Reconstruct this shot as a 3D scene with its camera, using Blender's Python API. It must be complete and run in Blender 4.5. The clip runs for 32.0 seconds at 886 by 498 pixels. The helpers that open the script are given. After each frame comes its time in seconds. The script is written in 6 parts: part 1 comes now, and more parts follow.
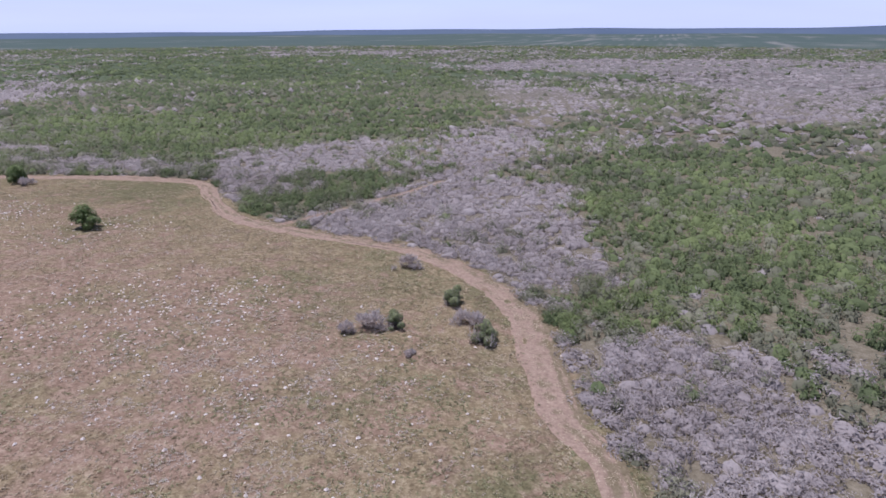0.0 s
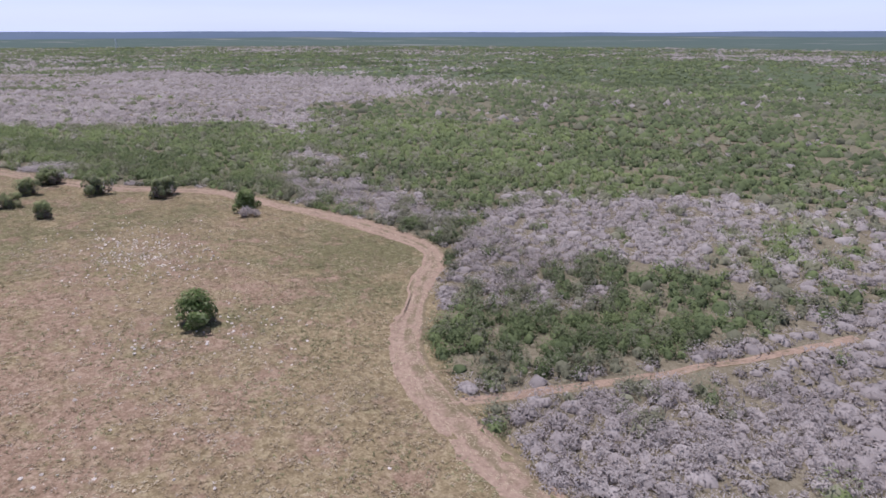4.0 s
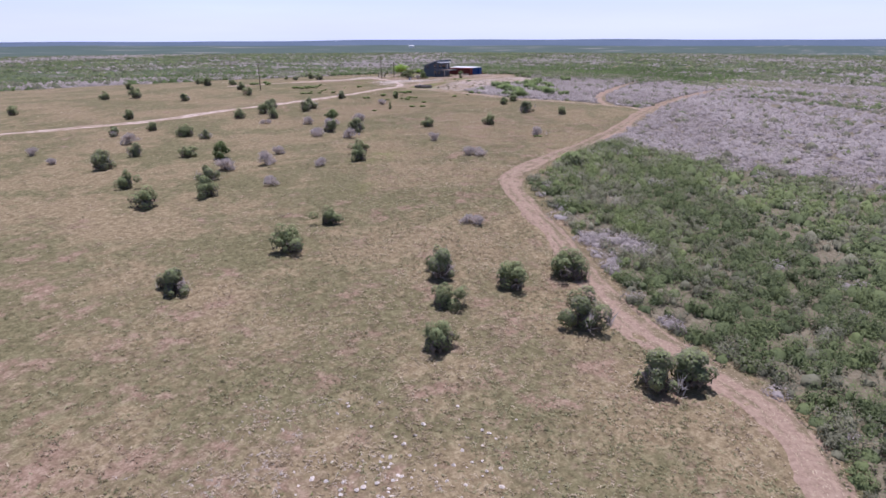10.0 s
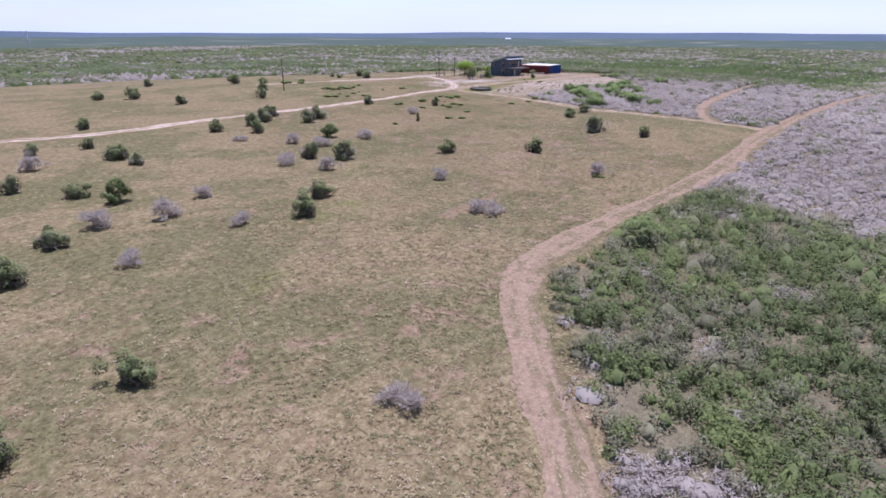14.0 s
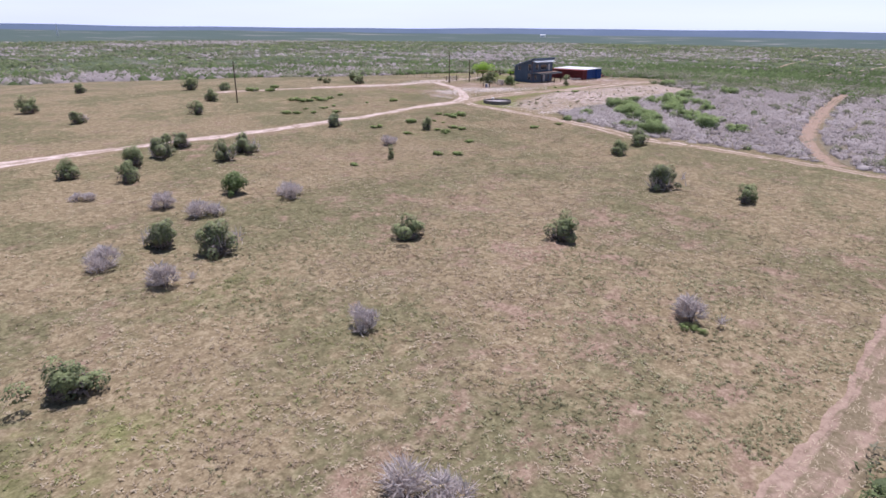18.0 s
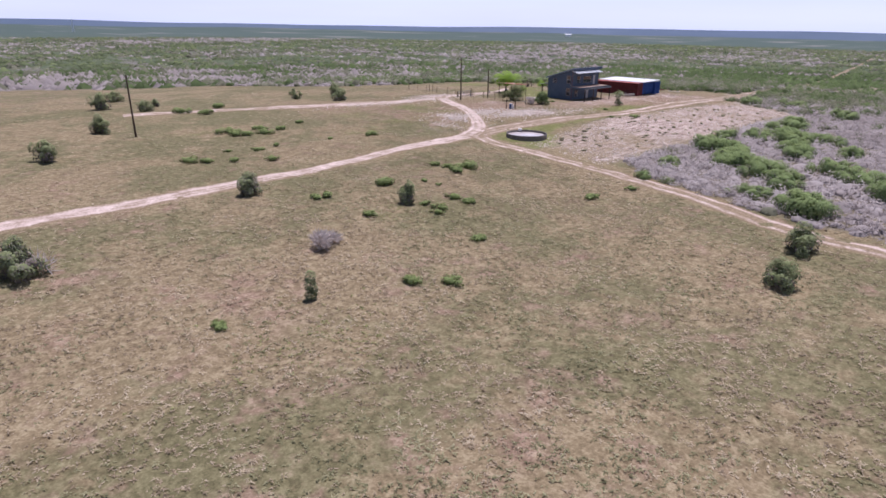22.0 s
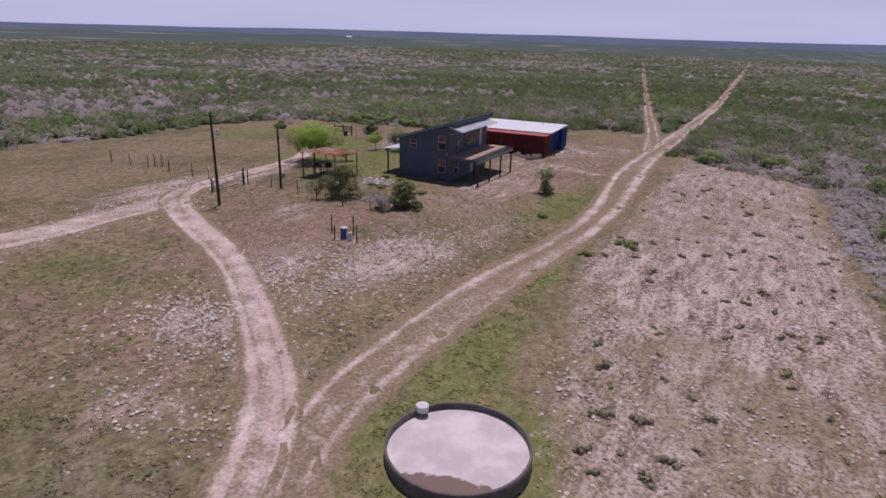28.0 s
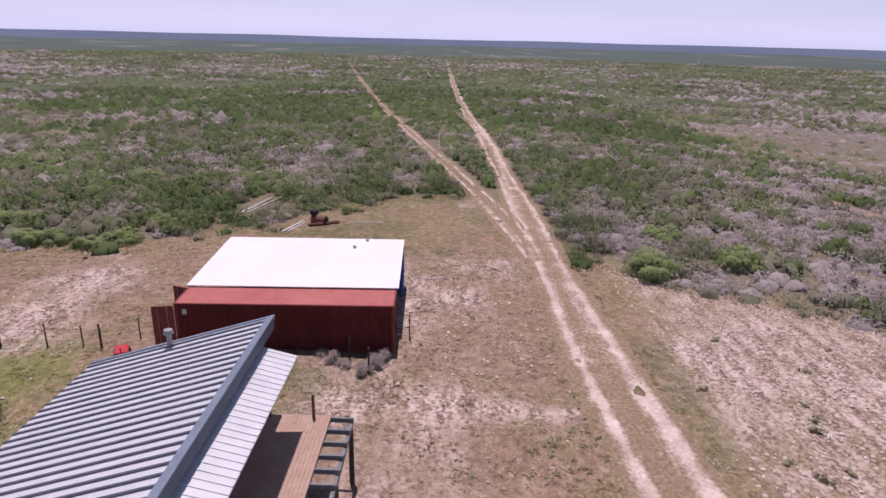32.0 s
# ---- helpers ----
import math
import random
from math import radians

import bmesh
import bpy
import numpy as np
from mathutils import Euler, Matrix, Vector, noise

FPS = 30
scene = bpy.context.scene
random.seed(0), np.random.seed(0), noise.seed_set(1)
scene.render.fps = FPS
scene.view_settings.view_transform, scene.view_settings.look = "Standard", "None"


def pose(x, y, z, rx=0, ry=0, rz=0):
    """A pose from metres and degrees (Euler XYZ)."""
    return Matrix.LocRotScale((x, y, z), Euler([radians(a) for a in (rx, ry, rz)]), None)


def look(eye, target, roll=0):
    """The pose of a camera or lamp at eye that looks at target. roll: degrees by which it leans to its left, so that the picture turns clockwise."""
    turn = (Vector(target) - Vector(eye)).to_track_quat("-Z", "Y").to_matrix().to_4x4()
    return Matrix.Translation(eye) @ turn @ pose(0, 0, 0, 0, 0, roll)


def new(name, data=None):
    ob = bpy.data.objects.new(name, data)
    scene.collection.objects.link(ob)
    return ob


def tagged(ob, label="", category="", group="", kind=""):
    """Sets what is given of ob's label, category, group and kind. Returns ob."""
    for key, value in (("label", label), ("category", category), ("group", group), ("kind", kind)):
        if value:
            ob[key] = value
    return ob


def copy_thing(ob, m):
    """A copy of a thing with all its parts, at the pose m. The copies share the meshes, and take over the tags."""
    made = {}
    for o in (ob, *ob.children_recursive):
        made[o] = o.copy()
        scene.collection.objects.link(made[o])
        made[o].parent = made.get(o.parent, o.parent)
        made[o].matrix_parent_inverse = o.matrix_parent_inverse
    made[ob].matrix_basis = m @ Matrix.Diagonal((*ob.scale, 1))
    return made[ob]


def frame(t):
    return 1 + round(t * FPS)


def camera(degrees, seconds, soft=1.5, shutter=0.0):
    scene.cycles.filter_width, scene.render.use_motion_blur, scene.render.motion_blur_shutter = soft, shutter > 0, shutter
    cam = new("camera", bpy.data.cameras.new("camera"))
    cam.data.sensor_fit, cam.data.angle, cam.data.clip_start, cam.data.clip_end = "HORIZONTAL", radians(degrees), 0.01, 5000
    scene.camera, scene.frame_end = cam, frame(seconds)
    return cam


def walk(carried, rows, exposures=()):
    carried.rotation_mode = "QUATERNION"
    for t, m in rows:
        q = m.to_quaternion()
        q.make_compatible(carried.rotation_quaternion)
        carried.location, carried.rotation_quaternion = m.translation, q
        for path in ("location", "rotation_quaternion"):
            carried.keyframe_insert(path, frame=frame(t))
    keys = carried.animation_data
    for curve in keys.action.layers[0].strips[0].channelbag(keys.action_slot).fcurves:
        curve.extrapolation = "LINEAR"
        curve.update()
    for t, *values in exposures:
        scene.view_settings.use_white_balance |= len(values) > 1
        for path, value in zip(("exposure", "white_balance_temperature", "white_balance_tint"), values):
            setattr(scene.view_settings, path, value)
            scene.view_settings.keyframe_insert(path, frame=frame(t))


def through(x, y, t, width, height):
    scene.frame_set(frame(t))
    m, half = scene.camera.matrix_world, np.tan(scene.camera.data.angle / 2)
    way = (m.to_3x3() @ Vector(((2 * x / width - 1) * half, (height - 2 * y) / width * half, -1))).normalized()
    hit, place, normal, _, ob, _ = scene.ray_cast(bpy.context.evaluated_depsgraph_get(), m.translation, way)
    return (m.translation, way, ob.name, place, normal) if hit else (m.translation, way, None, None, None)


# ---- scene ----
cam = camera(70.5, 32.0, soft=1.6)
# seconds, x, y, z, yaw, pitch, roll
ROWS = [
    (0.0, 0.00, 0.00, 18.42, 17.82, -19.57, 0.13),
    (0.5, -0.74, 6.61, 18.47, 19.60, -19.61, 0.05),
    (1.0, -1.99, 13.12, 18.42, 21.25, -19.61, 0.03),
    (1.5, -3.61, 19.50, 18.38, 24.52, -19.63, 0.00),
    (2.0, -5.55, 25.80, 18.35, 29.79, -19.63, -0.04),
    (2.5, -8.08, 32.05, 18.23, 34.43, -19.65, -0.14),
    (3.0, -10.94, 38.14, 18.05, 40.58, -19.62, -0.07),
    (3.5, -14.18, 44.12, 17.86, 46.88, -19.56, -0.08),
    (5.5, -30.94, 64.80, 17.04, 70.13, -19.30, 0.30),
    (6.0, -35.72, 69.02, 17.10, 76.80, -19.25, 0.47),
    (6.5, -40.40, 72.44, 17.10, 84.10, -19.21, 0.63),
    (7.0, -45.19, 75.50, 17.03, 92.42, -19.02, 0.62),
    (7.5, -50.67, 77.55, 16.74, 101.05, -18.83, 0.59),
    (8.0, -56.19, 78.93, 16.53, 109.52, -18.74, 0.50),
    (8.5, -61.47, 79.85, 16.56, 116.48, -18.68, 0.44),
    (9.0, -66.44, 80.41, 16.64, 120.16, -18.69, 0.38),
    (9.5, -71.47, 80.30, 16.76, 122.27, -18.73, 0.27),
    (10.0, -76.47, 79.76, 16.83, 122.64, -18.81, 0.24),
    (10.5, -81.40, 79.06, 16.92, 122.26, -18.91, 0.30),
    (11.0, -86.30, 78.10, 17.01, 121.65, -19.03, 0.33),
    (11.5, -91.24, 76.81, 17.05, 121.62, -19.10, 0.29),
    (12.0, -96.30, 75.26, 17.00, 124.08, -19.14, 0.22),
    (12.5, -101.49, 73.47, 16.84, 128.39, -19.17, 0.14),
    (13.0, -106.53, 71.56, 16.65, 130.58, -19.20, 0.07),
    (13.5, -111.38, 69.22, 16.55, 131.17, -19.30, 0.02),
    (14.0, -116.13, 66.89, 16.51, 131.30, -19.40, 0.01),
    (14.5, -120.81, 64.50, 16.45, 131.42, -19.50, 0.02),
    (16.5, -139.33, 52.83, 16.19, 132.66, -19.56, -0.18),
    (17.0, -144.17, 49.51, 16.21, 133.03, -19.60, -0.22),
    (17.5, -149.07, 45.98, 16.21, 133.75, -19.68, -0.29),
    (18.0, -153.85, 42.24, 16.18, 134.31, -19.76, -0.36),
    (18.5, -158.60, 38.47, 16.15, 134.75, -19.82, -0.40),
    (19.0, -163.28, 34.64, 16.14, 135.02, -19.87, -0.46),
    (19.5, -167.91, 30.79, 16.16, 135.35, -19.96, -0.56),
    (20.0, -172.40, 26.93, 16.09, 135.68, -19.99, -0.62),
    (20.5, -176.82, 22.99, 16.02, 135.99, -20.02, -0.59),
    (21.0, -181.28, 18.96, 16.00, 136.22, -20.04, -0.60),
    (21.5, -185.57, 14.98, 15.97, 136.27, -19.99, -0.63),
    (22.0, -189.94, 10.85, 15.96, 136.34, -19.92, -0.72),
    (22.5, -194.18, 6.74, 16.01, 136.23, -19.87, -0.79),
    (23.0, -198.33, 2.53, 16.07, 134.78, -19.90, -0.85),
    (23.5, -202.41, -1.71, 16.21, 133.85, -19.90, -0.89),
    (24.0, -206.53, -6.05, 16.31, 132.03, -19.95, -0.99),
    (24.5, -210.87, -10.36, 16.42, 130.30, -19.97, -1.10),
    (25.0, -215.25, -14.65, 16.55, 128.75, -20.00, -1.20),
    (25.5, -219.75, -18.85, 16.60, 126.95, -19.90, -1.29),
    (27.5, -240.63, -37.02, 16.43, 119.50, -19.48, -1.47),
    (28.0, -246.29, -41.11, 16.43, 117.32, -19.43, -1.45),
    (28.5, -252.06, -44.86, 16.44, 115.73, -19.39, -1.43),
    (29.0, -257.95, -48.34, 16.48, 113.92, -19.35, -1.37),
    (29.5, -264.07, -51.77, 16.51, 110.83, -19.23, -1.36),
    (30.0, -270.30, -54.90, 16.62, 107.35, -19.14, -1.30),
    (30.5, -276.86, -57.82, 16.70, 103.79, -19.05, -1.37),
    (31.0, -283.54, -60.38, 16.89, 100.01, -19.04, -1.35),
    (31.5, -290.28, -62.71, 17.04, 95.61, -18.94, -1.39),
    (32.0, -297.02, -64.68, 17.22, 91.04, -18.92, -1.38),
]
EXPOSURES = [(0.0, -0.32, 5600, 22), (2.0, -0.24, 5700, 20), (6.0, -0.23, 5850, 19), (10.0, -0.15, 5700, 24), (13.0, -0.05, 5650, 23), (18.0, 0.01, 5800, 22), (20.0, -0.02, 5850, 23), (23.0, -0.19, 5900, 24), (25.5, -0.36, 5950, 25), (28.0, -0.88, 6100, 32), (29.0, -0.85, 6250, 34), (29.5, -0.45, 6250, 32), (30.0, -0.3, 6250, 30), (31.0, 0.06, 6250, 26), (32.0, -0.4, 6350, 33)]
walk(cam, [(t, pose(x, y, z, 90 + pitch, roll, yaw)) for t, x, y, z, yaw, pitch, roll in ROWS], EXPOSURES)

# ---- world and sun ----
SUN_WAY = Vector((-0.22, -0.07, 1.0)).normalized()
world = bpy.data.worlds.new("sky")
scene.world = world
world.use_nodes = True
wn = world.node_tree.nodes
sky = wn.new("ShaderNodeTexSky")
sky.sky_type = "NISHITA"
sky.sun_disc = False
sky.sun_elevation = math.asin(SUN_WAY.z)
sky.sun_rotation = math.atan2(SUN_WAY.x, SUN_WAY.y)
sky.altitude = 100
sky.air_density = 1.2
sky.dust_density = 0.6
sky.ozone_density = 1.0
world.node_tree.links.new(sky.outputs[0], wn["Background"].inputs[0])
wn["Background"].inputs[1].default_value = 0.06
veil, both = wn.new("ShaderNodeBackground"), wn.new("ShaderNodeAddShader")  # bright haze, thickest at the horizon
veil.inputs[0].default_value = (0.535, 0.635, 0.94, 1)
sky_way, split, low, haze = wn.new("ShaderNodeTexCoord"), wn.new("ShaderNodeSeparateXYZ"), wn.new("ShaderNodeMapRange"), wn.new("ShaderNodeMath")
low.inputs[1].default_value, low.inputs[2].default_value, low.inputs[3].default_value, low.inputs[4].default_value = 0.0, 1.0, 1.0, 0.0
haze.operation = "POWER"
haze.inputs[1].default_value = 5.0
world.node_tree.links.new(sky_way.outputs["Generated"], split.inputs[0])
world.node_tree.links.new(split.outputs["Z"], low.inputs[0])
world.node_tree.links.new(low.outputs[0], haze.inputs[0])
wisp, thin = wn.new("ShaderNodeTexNoise"), wn.new("ShaderNodeMapping")  # faint streaks of high cloud
thin.inputs["Scale"].default_value = (1.0, 1.0, 9.0)
wisp.inputs["Scale"].default_value, wisp.inputs["Detail"].default_value = 2.2, 5.0
world.node_tree.links.new(sky_way.outputs["Generated"], thin.inputs["Vector"])
world.node_tree.links.new(thin.outputs[0], wisp.inputs["Vector"])
cloud = wn.new("ShaderNodeMath")
cloud.operation = "MULTIPLY_ADD"
cloud.inputs[1].default_value, cloud.inputs[2].default_value = 0.35, 0.83
world.node_tree.links.new(wisp.outputs["Fac"], cloud.inputs[0])
veiled = wn.new("ShaderNodeMath")
veiled.operation = "MULTIPLY"
world.node_tree.links.new(haze.outputs[0], veiled.inputs[0])
world.node_tree.links.new(cloud.outputs[0], veiled.inputs[1])
world.node_tree.links.new(veiled.outputs[0], veil.inputs[1])
world.node_tree.links.new(wn["Background"].outputs[0], both.inputs[0])
world.node_tree.links.new(veil.outputs[0], both.inputs[1])
world.node_tree.links.new(both.outputs[0], wn["World Output"].inputs[0])
sun_data = bpy.data.lights.new("sun", "SUN")
sun_data.energy, sun_data.angle, sun_data.color = 4.85, radians(0.53), (1.0, 0.95, 0.88)
sun = new("sun", sun_data)
sun.matrix_world = look(SUN_WAY * 100, (0, 0, 0))


# ---- materials ----
def mat(name, rough=0.8, metal=0.0, spec=0.3):
    m = bpy.data.materials.new(name)
    m.use_nodes = True
    b = m.node_tree.nodes["Principled BSDF"]
    b.inputs["Roughness"].default_value = rough
    b.inputs["Metallic"].default_value = metal
    b.inputs["Specular IOR Level"].default_value = spec
    return m, m.node_tree.nodes, m.node_tree.links, b


def noise_node(n, l, scale, detail=4, rough=0.6, vec=None, distort=0.0):
    t = n.new("ShaderNodeTexNoise")
    t.inputs["Scale"].default_value = scale
    t.inputs["Detail"].default_value = detail
    t.inputs["Roughness"].default_value = rough
    t.inputs["Distortion"].default_value = distort
    if vec is not None:
        l.new(vec, t.inputs["Vector"])
    return t.outputs["Fac"]


def ramp(n, l, fac, stops):
    r = n.new("ShaderNodeValToRGB")
    e = r.color_ramp.elements
    while len(e) < len(stops):
        e.new(0.5)
    for el, (p, c) in zip(e, stops):
        el.position, el.color = p, (*c, 1) if len(c) == 3 else c
    l.new(fac, r.inputs["Fac"])
    return r.outputs["Color"]


def mix(n, l, fac, a, b):
    x = n.new("ShaderNodeMix")
    x.data_type = "RGBA"
    for v, k in ((fac, 0), (a, 6), (b, 7)):
        if isinstance(v, (int, float)):
            x.inputs[k].default_value = v
        elif isinstance(v, tuple):
            x.inputs[k].default_value = (*v, 1)
        else:
            l.new(v, x.inputs[k])
    return x.outputs[2]


def calc(n, l, op, a, b=0.0, c=0.0, clamp=False):
    x = n.new("ShaderNodeMath")
    x.operation, x.use_clamp = op, clamp
    for v, k in ((a, 0), (b, 1), (c, 2)):
        if isinstance(v, (int, float)):
            x.inputs[k].default_value = v
        else:
            l.new(v, x.inputs[k])
    return x.outputs[0]


def step(n, l, v, lo, hi):
    x = n.new("ShaderNodeMapRange")
    x.inputs[1].default_value, x.inputs[2].default_value = lo, hi
    x.interpolation_type = "SMOOTHSTEP"
    l.new(v, x.inputs[0])
    return x.outputs[0]


def attr(n, name):
    a = n.new("ShaderNodeAttribute")
    a.attribute_name = name
    return a.outputs["Fac"]


def bump(n, l, b, height, strength, dist):
    x = n.new("ShaderNodeBump")
    x.inputs["Strength"].default_value, x.inputs["Distance"].default_value = strength, dist
    l.new(height, x.inputs["Height"])
    l.new(x.outputs[0], b.inputs["Normal"])


def world_pos(n):
    return n.new("ShaderNodeNewGeometry").outputs["Position"]


def plain(name, a, b_col, scale=6.0, rough=0.7, metal=0.0, relief=0.0, spec=0.3, big=0.25):
    """Two tones of one colour mottled at two scales."""
    m, n, l, b = mat(name, rough, metal, spec)
    pos = world_pos(n)
    f = calc(n, l, "ADD", calc(n, l, "MULTIPLY", noise_node(n, l, scale, 5, 0.65, pos), 0.6), calc(n, l, "MULTIPLY", noise_node(n, l, scale * big, 3, 0.5, pos), 0.5))
    l.new(ramp(n, l, f, [(0.38, a), (0.68, b_col)]), b.inputs["Base Color"])
    if relief:
        bump(n, l, b, noise_node(n, l, scale * 4, 4, 0.6, pos), relief, 0.02)
    return m


def foliage(name, dark, mid, light, rough=0.75, through=0.25, rounded=True):
    """Leaves or twigs: tone from the plant (scrub and crowns carry top light in it), spread from leaf to leaf, shaded
    by the roundness of the whole plant.
    """
    m, n, l, b = mat(name, rough, 0, 0.15)
    isl = n.new("ShaderNodeNewGeometry").outputs["Random Per Island"]
    f = calc(n, l, "ADD", calc(n, l, "MULTIPLY", attr(n, "tone"), 0.6), calc(n, l, "MULTIPLY", isl, 0.2))
    f = calc(n, l, "ADD", f, calc(n, l, "MULTIPLY", noise_node(n, l, 2.2, 4, 0.75, world_pos(n)), 0.3))
    col = ramp(n, l, f, [(0.12, dark), (0.5, mid), (0.9, light)])
    l.new(col, b.inputs["Base Color"])
    t = n.new("ShaderNodeBsdfTranslucent")
    l.new(col, t.inputs["Color"])
    if not rounded:
        leaf_mix(n, l, b, t, through)
        return m
    a, turn = n.new("ShaderNodeAttribute"), n.new("ShaderNodeVectorTransform")
    a.attribute_name = "puff"
    turn.vector_type, turn.convert_from, turn.convert_to = "NORMAL", "OBJECT", "WORLD"
    l.new(a.outputs["Vector"], turn.inputs[0])
    l.new(turn.outputs[0], b.inputs["Normal"])
    leaf_mix(n, l, b, t, through)
    return m


def leaf_mix(n, l, b, t, through):
    s = n.new("ShaderNodeMixShader")
    s.inputs[0].default_value = through
    l.new(b.outputs[0], s.inputs[1])
    l.new(t.outputs[0], s.inputs[2])
    l.new(s.outputs[0], n["Material Output"].inputs["Surface"])


M_GREEN = foliage("scrub_leaves", (0.09, 0.112, 0.058), (0.162, 0.198, 0.094), (0.255, 0.305, 0.128), through=0.3)
M_GREY = foliage("grey_twigs", (0.31, 0.272, 0.262), (0.415, 0.366, 0.357), (0.5, 0.448, 0.438), 0.9, 0.3)
M_OLIVE = foliage("olive_leaves", (0.128, 0.13, 0.09), (0.222, 0.22, 0.152), (0.325, 0.318, 0.225), through=0.3)
M_DEADTWIG = foliage("dead_twigs", (0.38, 0.33, 0.31), (0.54, 0.475, 0.45), (0.66, 0.595, 0.565), 0.9, 0.4, False)
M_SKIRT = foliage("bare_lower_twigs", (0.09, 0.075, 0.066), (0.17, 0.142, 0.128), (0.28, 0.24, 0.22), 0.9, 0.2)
M_BLEACHED = foliage("bleached_grass", (0.33, 0.275, 0.225), (0.44, 0.375, 0.32), (0.58, 0.51, 0.45), 0.9, 0.1)
M_BUSH = foliage("bush_leaves", (0.125, 0.143, 0.078), (0.232, 0.265, 0.136), (0.375, 0.418, 0.208), through=0.34)
M_LEAFY = foliage("fresh_leaves", (0.07, 0.1, 0.038), (0.125, 0.175, 0.064), (0.205, 0.275, 0.1), through=0.3)
M_DARKBUSH = foliage("dark_olive_leaves", (0.07, 0.083, 0.04), (0.135, 0.158, 0.072), (0.235, 0.265, 0.122), through=0.25)
M_THICKET = foliage("thicket_leaves", (0.143, 0.182, 0.084), (0.242, 0.308, 0.131), (0.352, 0.440, 0.189), through=0.3)
M_BRIGHT = foliage("bright_leaves", (0.14, 0.22, 0.035), (0.27, 0.42, 0.06), (0.42, 0.58, 0.12), through=0.45)
M_WEED = foliage("weed_leaves", (0.1, 0.126, 0.05), (0.188, 0.238, 0.086), (0.3, 0.365, 0.145), through=0.2)
M_PALEWEED = foliage("dull_weed_leaves", (0.2, 0.185, 0.105), (0.29, 0.265, 0.155), (0.41, 0.38, 0.24), 0.9, 0.1)
M_DRYGRASS = foliage("dry_grass", (0.158, 0.121, 0.082), (0.306, 0.238, 0.158), (0.543, 0.454, 0.330), 0.9, 0.1)
M_GRASS = foliage("olive_grass", (0.111, 0.107, 0.059), (0.208, 0.198, 0.105), (0.367, 0.342, 0.205), 0.9, 0.1)
M_LUSH = foliage("green_grass", (0.115, 0.127, 0.048), (0.205, 0.215, 0.083), (0.35, 0.34, 0.155), 0.9, 0.15)
M_STEM = plain("bark", (0.1, 0.075, 0.06), (0.2, 0.16, 0.13), 8, 0.9)
M_POST = plain("weathered_post", (0.05, 0.035, 0.028), (0.12, 0.08, 0.06), 7, 0.9, relief=0.4)
M_STONE = plain("pale_caliche_stone", (0.6, 0.505, 0.44), (0.82, 0.73, 0.66), 5, 0.9, relief=0.3)
M_SIDING = plain("slate_blue_siding", (0.072, 0.096, 0.14), (0.093, 0.121, 0.17), 3, 0.55)
M_ROOF = plain("blue_grey_roof_metal", (0.6, 0.615, 0.66), (0.7, 0.71, 0.75), 1.5, 0.45, 0.1, spec=0.5)
# roof seams: the shadow lines beside them are put into their dark colour
M_SEAMSHADE = plain("shaded_seam_metal", (0.09, 0.1, 0.13), (0.14, 0.15, 0.19), 2, 0.45, 0.5)
M_SILVER = plain("galvanised_sheet", (0.66, 0.67, 0.7), (0.76, 0.77, 0.79), 1.2, 0.4, 0.15, spec=0.5)
M_WHITEROOF = plain("white_painted_sheet", (0.76, 0.77, 0.79), (0.84, 0.84, 0.85), 0.6, 0.5)
M_DECK = plain("brown_deck_board", (0.38, 0.25, 0.185), (0.48, 0.335, 0.26), 9, 0.75, relief=0.3)
M_TRIM = plain("dark_trim", (0.035, 0.03, 0.035), (0.06, 0.05, 0.055), 6, 0.7)
M_TRIMBLUE = plain("blue_grey_trim", (0.16, 0.2, 0.26), (0.22, 0.26, 0.33), 4, 0.5)
M_FRAME = plain("pale_window_frame", (0.5, 0.45, 0.42), (0.62, 0.58, 0.55), 6, 0.5)
M_CASING = plain("brown_casing", (0.07, 0.035, 0.03), (0.11, 0.06, 0.05), 5, 0.7)
M_BEAM = plain("grey_beam", (0.16, 0.17, 0.18), (0.25, 0.26, 0.27), 5, 0.8)
M_BLIND = plain("tan_blind", (0.17, 0.11, 0.075), (0.24, 0.16, 0.11), 5, 0.8)
M_RED = plain("red_container_paint", (0.21, 0.042, 0.042), (0.28, 0.06, 0.058), 1.5, 0.55)
M_REDTOP = plain("faded_red_paint", (0.4, 0.115, 0.1), (0.48, 0.165, 0.145), 1.2, 0.7)
M_BLUE = plain("blue_container_paint", (0.03, 0.09, 0.32), (0.05, 0.13, 0.42), 1.5, 0.55)
M_CONCRETE = plain("tank_concrete", (0.1, 0.088, 0.08), (0.19, 0.165, 0.15), 2.5, 0.9, relief=0.3)
M_GATE = plain("gate_steel", (0.28, 0.26, 0.27), (0.42, 0.4, 0.4), 5, 0.55, 0.4)
M_PIPE = plain("white_pipe", (0.6, 0.57, 0.55), (0.75, 0.72, 0.7), 4, 0.6)
M_RUSTPIPE = plain("rusty_pipe", (0.13, 0.06, 0.045), (0.24, 0.12, 0.09), 4, 0.85)
M_BARREL = plain("blue_plastic_barrel", (0.03, 0.07, 0.2), (0.05, 0.1, 0.27), 4, 0.45)
M_CARTRED = plain("bright_red_paint", (0.42, 0.035, 0.04), (0.55, 0.06, 0.06), 4, 0.5)
M_ASH = plain("ash_bed", (0.15, 0.13, 0.128), (0.38, 0.335, 0.32), 6, 0.95, relief=0.5)
M_HEAP = plain("brown_grey_stone", (0.16, 0.135, 0.115), (0.33, 0.285, 0.25), 5, 0.9, relief=0.4)
M_DARK = plain("dark_clutter", (0.025, 0.022, 0.022), (0.06, 0.05, 0.05), 4, 0.9)
